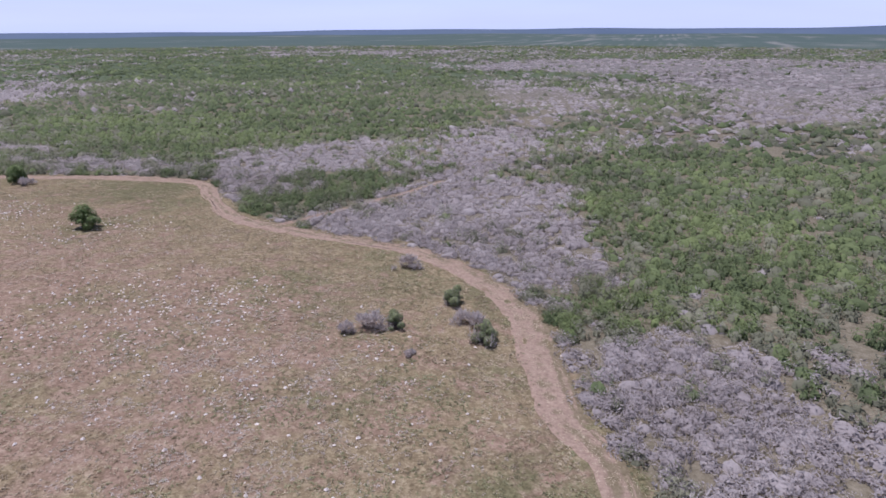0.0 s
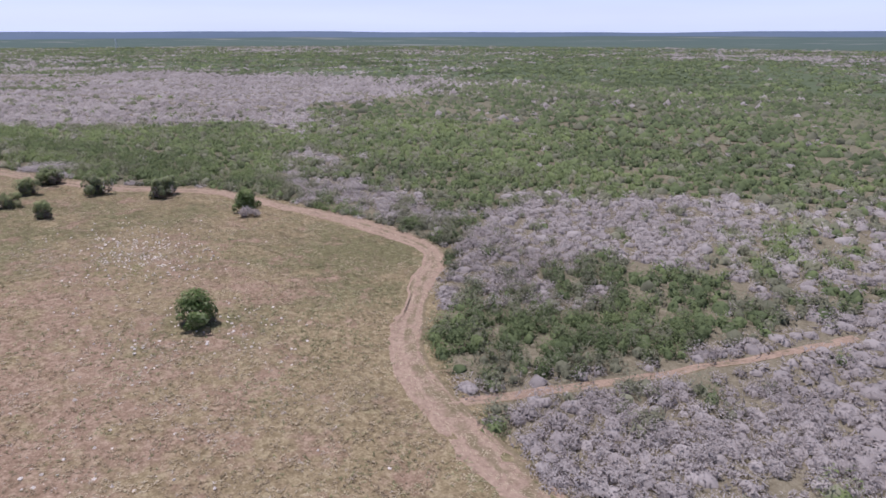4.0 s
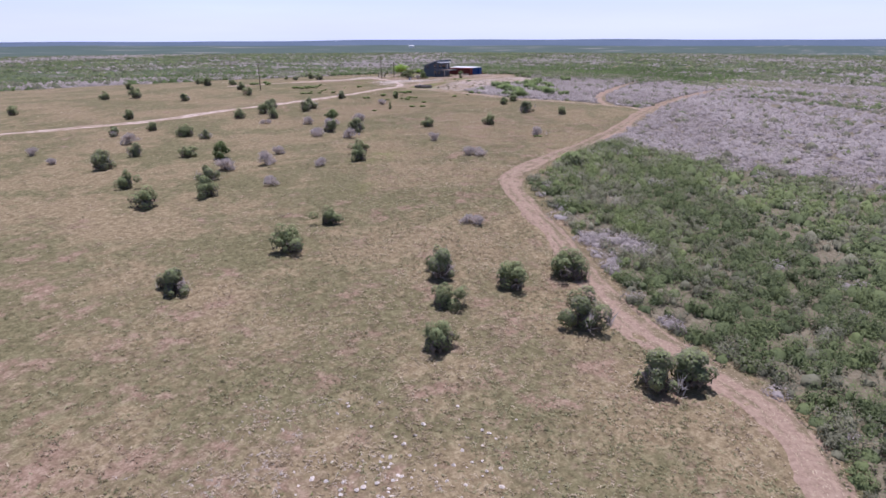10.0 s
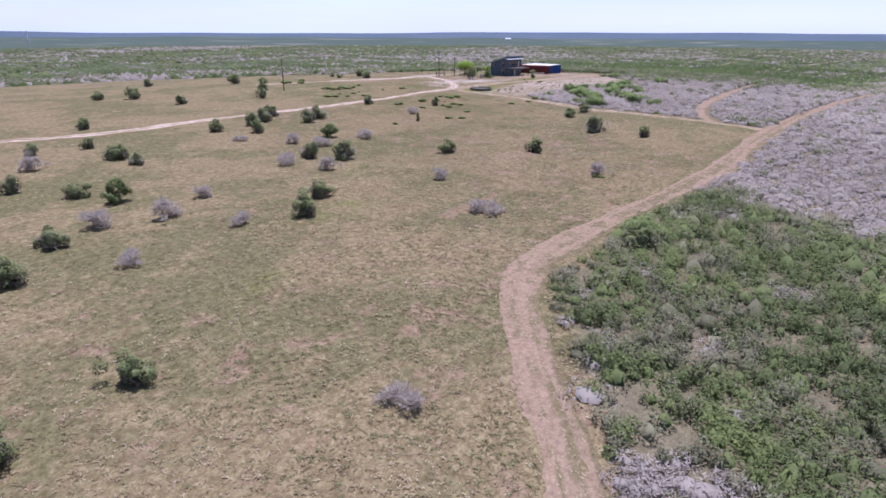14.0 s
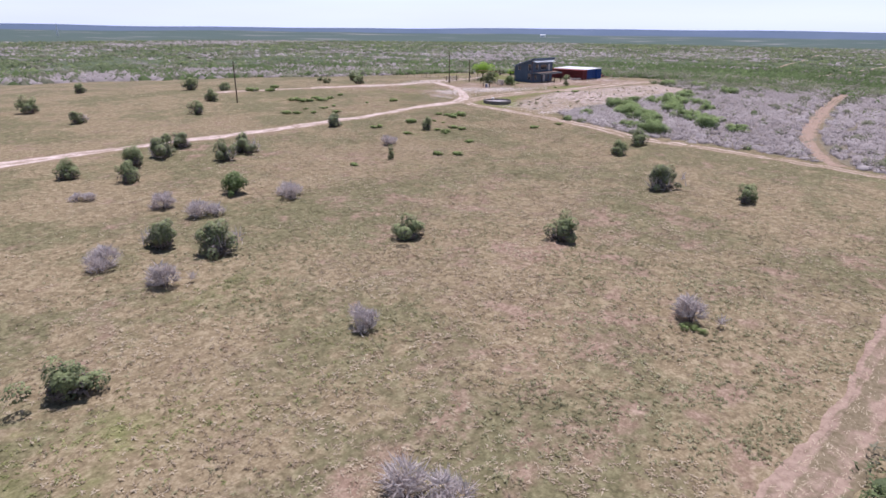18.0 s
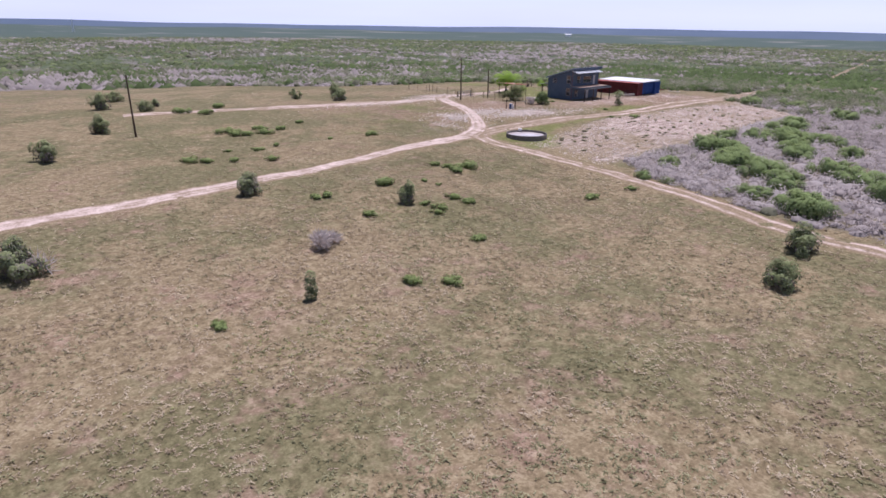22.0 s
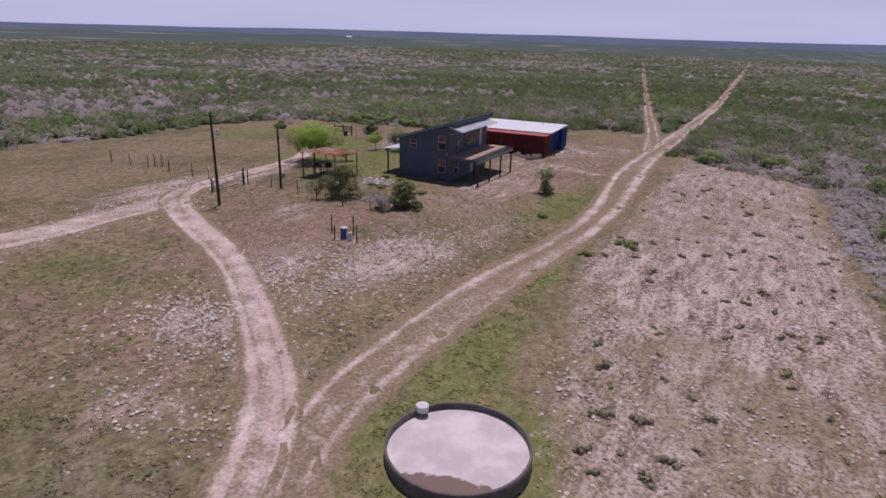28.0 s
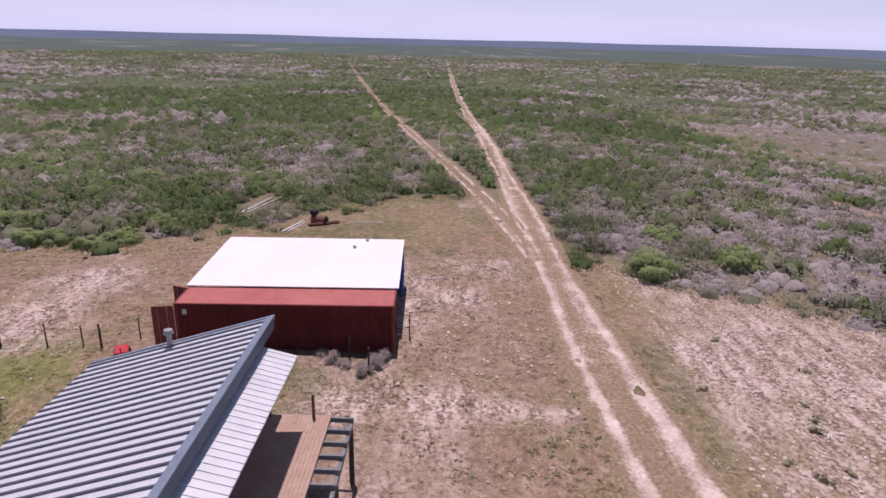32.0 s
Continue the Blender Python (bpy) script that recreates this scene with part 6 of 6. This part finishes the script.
# ---- poles, gate, fences, shed ----
def build_pole(x, y, top, base, label, arm, lamp):
    z = z_at(x, y) - 0.1
    h = top - z
    p = tagged(empty("utility_pole", x, y, z), label, "pole", "utility poles")
    part("shaft", a_rod((0, 0, -0.3), (0.12, 0.05, h), 0.15, 0.09, 10), M_POST, p)
    if arm:
        a = part("crossarm", a_box((0.05, -0.6, h - 0.35), (0.15, 0.6, h - 0.25), 0.01), M_POST, p)
        for yy in (-0.5, 0.5):
            part("insulator", a_rod((0.1, yy, h - 0.25), (0.1, yy, h - 0.1), 0.05, 0.03, 8), M_PIPE, a)
    if lamp:
        l = part("lamp_arm", a_rod((0.1, 0.05, h - 1.6), (-0.2, 0.4, h - 1.5), 0.03), M_GATE, p)
        part("lamp_head", a_rod((-0.2, 0.42, h - 2.05), (-0.2, 0.42, h - 1.5), 0.22, 0.19, 14), M_PIPE, l, "pale grey lamp drum")
    if not arm:
        part("meter_box", a_box((-0.3, 0.1, 1.2), (-0.12, 0.35, 1.7), 0.015), M_GATE, p)


build_pole(-287.1, -85.2, 8.85, 0.2, "tall weathered wooden pole with a drum lamp", True, True)
build_pole(-295.4, -85.0, 6.45, 0.2, "short dark wooden pole beside the fence", False, False)
build_pole(-219.4, -81.5, 8.7, 0.5, "leaning wooden pole out in the field", True, False)


def fence_post(x, y, h, r=0.05, group="fence posts", label="thin dark fence post in dry grass", material=M_POST):
    return tagged(part("fence_post", a_rod((x, y, z_at(x, y) - 0.2), (x + 0.03, y + 0.02, z_at(x, y) + h), r, r * 0.8, 7), material, None), label, "post", group)


def fence_wire(line, zs=(0.4, 0.75, 1.1)):
    bm = bmesh.new()
    for (ax, ay), (bx, by) in zip(line[:-1], line[1:]):
        for z in zs:
            rod(bm, (ax, ay, z_at(ax, ay) + z), (bx, by, z_at(bx, by) + z), 0.008, n=4)
    tagged(part("fence_wire", bm, M_GATE, None), "slack steel fence wires between posts", "wire")


FENCES = [[(-295.6, -112), (-295.5, -108.5), (-295.3, -105), (-294.9, -101), (-294.6, -97), (-294.3, -94.2)],
          [(-295.2, -89.4), (-295.5, -86.4), (-294.4, -82), (-293.6, -79), (-293, -75.5), (-293.2, -72.5)],
          [(-326.5, -103), (-328.4, -98.5), (-328.6, -94), (-328.5, -90), (-328.5, -87.3), (-328.6, -85.3), (-328.5, -84.2), (-329.8, -82.6)]]
for line in FENCES:
    for i, (x, y) in enumerate(line):
        fence_post(x, y, 1.35 if i % 2 else 1.5, 0.07 if i % 3 == 0 else 0.045)
    fence_wire(line)
for x, y, h in ((-296.2, -105.0, 1.6), (-296.7, -104.4, 1.5), (-327.8, -70.0, 1.5), (-326.7, -68.8, 1.5), (-285.9, -71.4, 1.6), (-284.8, -70.3, 1.2), (-286.4, -69.6, 1.7), (-285.0, -68.3, 1.5)):
    fence_post(x, y, h, 0.06)


def build_gate():
    x0, y0 = -294.4, -89.35
    g = tagged(empty("farm_gate", x0, y0, z_at(x0, y0), 3), "grey tubular steel farm gate standing open", "gate")
    bm = a_rod((0, 0, 0.25), (4.2, 0, 0.25), 0.045, n=6)
    for a, b in (((0, 0, 1.3), (4.2, 0, 1.3)), ((0, 0, 0.22), (0, 0, 1.34)), ((4.2, 0, 0.22), (4.2, 0, 1.34))):
        rod(bm, a, b, 0.045, n=6)
    part("gate_frame", bm, M_BEAM, g)
    for z in (0.5, 0.75, 1.0):
        part("bar", a_rod((0.03, 0, z), (4.17, 0, z), 0.03, n=6), M_BEAM, g)
    for k in range(3):
        part("brace", a_rod((0.1 + k * 1.35, 0, 0.28), (1.4 + k * 1.35, 0, 1.27), 0.03, n=6), M_BEAM, g)
    part("gate_post", a_rod((-0.18, 0, -0.3), (-0.18, 0, 1.8), 0.1, 0.09, 9), M_POST, g)
    part("gate_post", a_rod((4.42, 0, -0.3), (4.42, 0, 1.6), 0.09, 0.08, 9), M_POST, g)


build_gate()


def build_shed():
    x0, y0 = -303.4, -84.6
    z0 = z_at(x0, y0)
    s = tagged(empty("open_shed", x0, y0, z0), "open pole shed with a rusty corrugated sheet roof", "shed")
    sheet = part("roof_sheet", slab([(0.0, -2.42, 0.0), (0.0, 2.42, 0.0), (-0.8, 2.42, -0.06), (-0.8, -2.42, -0.06)], 0.02), M_RUST, s)
    # six sheets side by side, sloping to the back
    sheet.matrix_basis = pose(2.55, 0, 2.95)
    for j in range(1, 6):
        again(sheet, pose(2.55 - j * 0.8, 0.04 * (j % 2), 2.95 - j * 0.062))
    bm = bmesh.new()
    for j in range(20):
        rod(bm, (2.45 - j * 0.25, -2.4, 2.955 - j * 0.0185), (2.45 - j * 0.25, 2.4, 2.955 - j * 0.0185), 0.022, n=5)
    part("corrugation", bm, M_RUST, s)
    for x, y in ((2.2, -2.2), (2.2, 2.2), (-2.0, -2.2), (-2.0, 2.2), (0.1, 2.2), (0.1, -2.2)):
        part("post", a_rod((x, y, -0.3), (x, y, 2.9 - (2.55 - x) * 0.075), 0.07, 0.06, 8), M_POST, s)
    for y in (-2.2, 2.2):
        part("beam", a_rod((2.4, y, 2.86), (-2.2, y, 2.52), 0.05, n=6), M_POST, s)
    for k, (x, y, w, d, h) in enumerate(((-0.9, -0.9, 1.5, 0.8, 0.85), (-1.0, 0.9, 1.2, 0.7, 0.75), (0.6, -1.5, 0.7, 0.9, 1.1))):
        b = tagged(empty("workbench", x0 + x, y0 + y, z_at(x0 + x, y0 + y), 12 * k), "dark cluttered workbench in the shed's shade", "bench", "benches under the shed")
        part("top", a_box((-w / 2, -d / 2, h - 0.06), (w / 2, d / 2, h), 0.01), M_DARK, b)
        for a in (-1, 1):
            for q in (-1, 1):
                part("leg", a_box((a * (w / 2 - 0.06) - 0.04, q * (d / 2 - 0.06) - 0.04, -0.1), (a * (w / 2 - 0.06) + 0.04, q * (d / 2 - 0.06) + 0.04, h - 0.06)), M_POST, b)
        part("crate", a_box((-0.3, -0.2, h), (0.25, 0.2, h + 0.35), 0.02), M_DARK, b)
    tub = empty("old_tub", -300.1, -80.9, z_at(-300.1, -80.9), 20)
    bm = bmesh.new()
    bmesh.ops.create_uvsphere(bm, u_segments=16, v_segments=8, radius=1.0, matrix=Matrix.LocRotScale((0, 0, 0.42), None, (0.75, 0.36, 0.42)))
    bmesh.ops.delete(bm, geom=[v for v in bm.verts if v.co.z > 0.5], context="VERTS")
    bmesh.ops.solidify(bm, geom=bm.faces[:], thickness=0.03)
    part("basin", bm, M_PIPE, tub)
    part("foot", a_box((-0.3, -0.2, -0.05), (0.3, 0.2, 0.05), 0.02), M_DARK, tub)
    tagged(tub, "pale weathered tub lying beside the shed", "tub")


build_shed()


def build_well():
    x0, y0 = -285.35, -69.75
    b = tagged(empty("water_barrel", x0, y0, z_at(x0, y0)), "blue plastic barrel with white lid among posts", "barrel")
    bm = bmesh.new()
    for z0, z1, r0, r1 in ((-0.05, 0.06, 0.27, 0.3), (0.06, 0.3, 0.3, 0.31), (0.3, 0.6, 0.31, 0.31), (0.6, 0.85, 0.31, 0.3), (0.85, 0.92, 0.3, 0.27)):
        rod(bm, (0, 0, z0), (0, 0, z1), r0, r1, 20)
    part("drum", bm, M_BARREL, b, smooth=False)
    part("lid", a_rod((0, 0, 0.922), (0, 0, 0.96), 0.29, 0.28, 20), M_PIPE, b, "white lid")
    p = tagged(empty("pump", x0 + 0.15, y0 + 0.6, z_at(x0, y0)), "white well pump housing with pipes", "pump")
    part("body", a_box((-0.2, -0.18, 0.0), (0.2, 0.18, 0.7), 0.05), M_PIPE, p)
    part("pipe", a_rod((0.0, 0.0, 0.7), (0.0, 0.0, 1.0), 0.05), M_GATE, p)
    part("pipe", a_rod((0.0, 0.02, 0.95), (0.45, 0.02, 0.95), 0.04), M_GATE, p)


build_well()


# ---- stone ring, junk behind the container ----
def rock_mesh(seed):
    r = np.random.default_rng(seed)
    bm = bmesh.new()
    bmesh.ops.create_icosphere(bm, subdivisions=2, radius=1.0)
    for v in bm.verts:
        v.co = v.co * (1 + 0.22 * noise.noise(v.co * 1.6 + Vector((seed, 0, 0)))) * r.uniform(0.95, 1.05)
        v.co.z *= 0.62
    me = bpy.data.meshes.new("rock")
    bm.to_mesh(me)
    bm.free()
    me.materials.append(M_STONE)
    return me


def build_ash_bed():
    bm = bmesh.new()
    bmesh.ops.create_uvsphere(bm, u_segments=28, v_segments=10, radius=1.0)
    for v in bm.verts:
        k = 1 + 0.3 * noise.noise(v.co * 2.1)
        v.co = Vector((v.co.x * 1.45 * k, v.co.y * 2.1 * k, v.co.z * 0.09))
    o = part("ash_bed", bm, M_ASH, None, smooth=True)
    o.matrix_basis = pose(-303.5, -78.5, z_at(-303.5, -78.5))
    tagged(o, "grey bed of ash and gravel in a stone ring", "ash bed")


build_ash_bed()
ROCKS = [rock_mesh(s) for s in range(4)]
HEAP = [rock_mesh(s + 10) for s in range(4)]
for me in HEAP:
    me.materials[0] = M_HEAP
rr = np.random.default_rng(77)
for i in range(46):
    a = i * 2 * math.pi / 26 + rr.normal(0, 0.16)
    q = (1.8 if i < 26 else 1.05) + rr.normal(0, 0.38)
    x, y = -303.5 + q * 0.9 * math.cos(a), -78.4 + q * 1.15 * math.sin(a)
    s = rr.uniform(0.07, 0.22)
    o = new("rock", (ROCKS if i % 2 else HEAP)[i % 4])
    o.matrix_basis = pose(x, y, z_at(x, y) + s * 0.25, 0, 0, rr.uniform(0, 360)) @ Matrix.Diagonal((s * rr.uniform(0.8, 1.5), s, s, 1))
    tagged(o, "pale rough limestone in a garden ring", "rock", "rocks round the old fire ring")
for i in range(22):
    x, y = rr.normal(-296.5, 0.5), rr.normal(-74.7, 0.55)
    s = rr.uniform(0.14, 0.27)
    o = new("rock", HEAP[i % 4])
    o.matrix_basis = pose(x, y, z_at(x, y) + s * 0.25, 0, 0, rr.uniform(0, 360)) @ Matrix.Diagonal((s * 1.2, s, s, 1))
    tagged(o, "grey rough stone heaped between the bushes", "rock", "stones heaped by the bushes")
for i in range(7):
    x, y, a = -303.6 + rr.normal(0, 0.6), -78.2 + rr.normal(0, 0.7), rr.uniform(0, 6.3)
    z = z_at(x, y) + 0.06
    tagged(part("branch", a_rod((x, y, z), (x + 0.9 * math.cos(a), y + 0.9 * math.sin(a), z + 0.05), 0.04, 0.02, 6), M_STEM, None), "charred grey stick in the fire ring", "branch", "sticks in the fire ring")
for (ax, ay), (bx, by), r_, m, lab in (((-360.3, -87.1), (-369.0, -85.9), 0.09, M_PIPE, "long white plastic pipe on the ground"), ((-361.5, -86.4), (-369.5, -85.0), 0.07, M_PIPE, "long white plastic pipe on the ground"),
                                       ((-353.5, -80.6), (-358.2, -79.6), 0.09, M_PIPE, "long white plastic pipe on the ground"), ((-353.9, -80.1), (-357.6, -79.3), 0.07, M_PIPE, "long white plastic pipe on the ground"),
                                       ((-356.2, -78.6), (-357.9, -75.9), 0.17, M_RUSTPIPE, "thick rusty steel pipe on the ground"), ((-358.3, -74.9), (-358.9, -71.6), 0.05, M_PIPE, "thin pale pole on the ground"),
                                       ((-341.5, -66.4), (-341.9, -64.6), 0.05, M_GATE, "grey steel rod beside the blue container")):
    tagged(part("pipe", a_rod((ax, ay, z_at(ax, ay) + r_), (bx, by, z_at(bx, by) + r_), r_, n=10), m, None), lab, "pipe", "scrap pipes behind the containers")


def build_scrap():
    s = tagged(empty("scrap_boiler", -357.6, -77.9, z_at(-357.6, -77.9), 65), "rusty cylindrical boiler with an old engine", "scrap")
    part("drum", a_rod((-0.7, 0, 0.45), (0.9, 0, 0.45), 0.42, n=18), M_RUSTPIPE, s)
    part("end_cap", a_rod((0.9, 0, 0.45), (1.0, 0, 0.45), 0.42, 0.3, 18), M_DARK, s)
    part("engine", a_box((-0.9, -0.3, 0.85), (-0.2, 0.35, 1.35), 0.08), M_DARK, s)
    part("stand", a_box((-0.8, -0.35, -0.1), (0.8, 0.35, 0.1), 0.02), M_RUSTPIPE, s)
    part("pulley", a_rod((-0.5, 0.36, 1.05), (-0.5, 0.46, 1.05), 0.25, n=14), M_RUSTPIPE, s)


build_scrap()


def build_red_bundle(x, y):
    b = tagged(empty("tool_cart", x, y, z_at(x, y), 25), "small red steel cart beside the open container doors", "cart")
    part("tray", a_box((-0.5, -0.35, 0.3), (0.5, 0.35, 0.5), 0.03), M_CARTRED, b)
    part("handle", a_rod((0.5, 0, 0.45), (0.85, 0, 1.0), 0.03), M_CARTRED, b)
    for xx in (-0.35, 0.35):
        for yy in (-0.38, 0.38):
            part("wheel", a_rod((xx, yy - 0.05, 0.17), (xx, yy + 0.05, 0.17), 0.18, n=14), M_DARK, b)


build_red_bundle(-327.5, -82.5)


def build_rack():
    r = tagged(empty("cattle_chute", -331.3, -103.1, z_at(-331.3, -103.1), 95), "dark weathered wooden chute by the back fence", "chute")
    for x in (-1.6, 0.1, 1.6):
        part("post", a_rod((x, 0, -0.3), (x, 0, 1.7), 0.1, 0.09, 8), M_POST, r)
    for z in (0.5, 0.9, 1.3):
        part("rail", a_box((-1.7, 0.09, z), (1.7, 0.14, z + 0.14)), M_POST, r)
    part("barrel", a_rod((0.8, -0.6, -0.05), (0.8, -0.6, 0.8), 0.3, n=14), M_DARK, r)


build_rack()


def build_ladder():
    l = tagged(empty("steel_rack", -331.0, -66.9, z_at(-331.0, -66.9), CT), "dark steel ladder rack against the container end", "rack")
    for x in (-0.25, 0.25):
        part("upright", a_rod((x, 0, -0.1), (x, 0, 1.4), 0.03, n=6), M_DARK, l)
    for k in range(5):
        part("rung", a_rod((-0.25, 0, 0.15 + k * 0.28), (0.25, 0, 0.15 + k * 0.28), 0.02, n=6), M_DARK, l)


build_ladder()


# ---- far marks on the plain ----
def build_far_mast(x, y, z, tall, label):
    m = tagged(empty("lattice_mast", x, y, z), label, "mast", "pale masts far out on the plain")
    for a in range(4):
        c, s = math.cos(a * math.pi / 2 + 0.78), math.sin(a * math.pi / 2 + 0.78)
        part("leg", a_rod((2.2 * c, 2.2 * s, -1.0), (0.5 * c, 0.5 * s, tall), 0.45, 0.35, 6), M_WHITEROOF, m)
    for k in range(1, 6):
        q = 2.2 - 1.7 * k / 6
        part("brace", a_box((-q, -q, tall * k / 6 - 0.15), (q, q, tall * k / 6 + 0.15)), M_WHITEROOF, m)
    part("cap", a_box((-0.8, -0.8, tall), (0.8, 0.8, tall + 0.8), 0.1), M_WHITEROOF, m)


build_far_mast(-586, -1515, z_at(-586, -1515), 24.0, "pale lattice mast far out in the scrub")
build_far_mast(-1225, 282, z_at(-1225, 282), 14.0, "short pale lattice mast beyond the grey scrub")


def build_far_barn(x, y, turn):
    b = tagged(empty("barn", x, y, z_at(x, y), turn), "long white barn far out on the plain", "barn")
    part("wall", a_box((-9, -4, -2), (9, 4, 4.5)), M_WHITEROOF, b)
    part("roof", slab([(-9.4, -4.5, 4.4), (-9.4, 0, 6.6), (9.4, 0, 6.6), (9.4, -4.5, 4.4)], 0.25), M_WHITEROOF, b)
    part("roof", slab([(-9.4, 0, 6.6), (-9.4, 4.5, 4.4), (9.4, 4.5, 4.4), (9.4, 0, 6.6)], 0.25), M_WHITEROOF, b)


build_far_barn(-1950, -1250, 125)
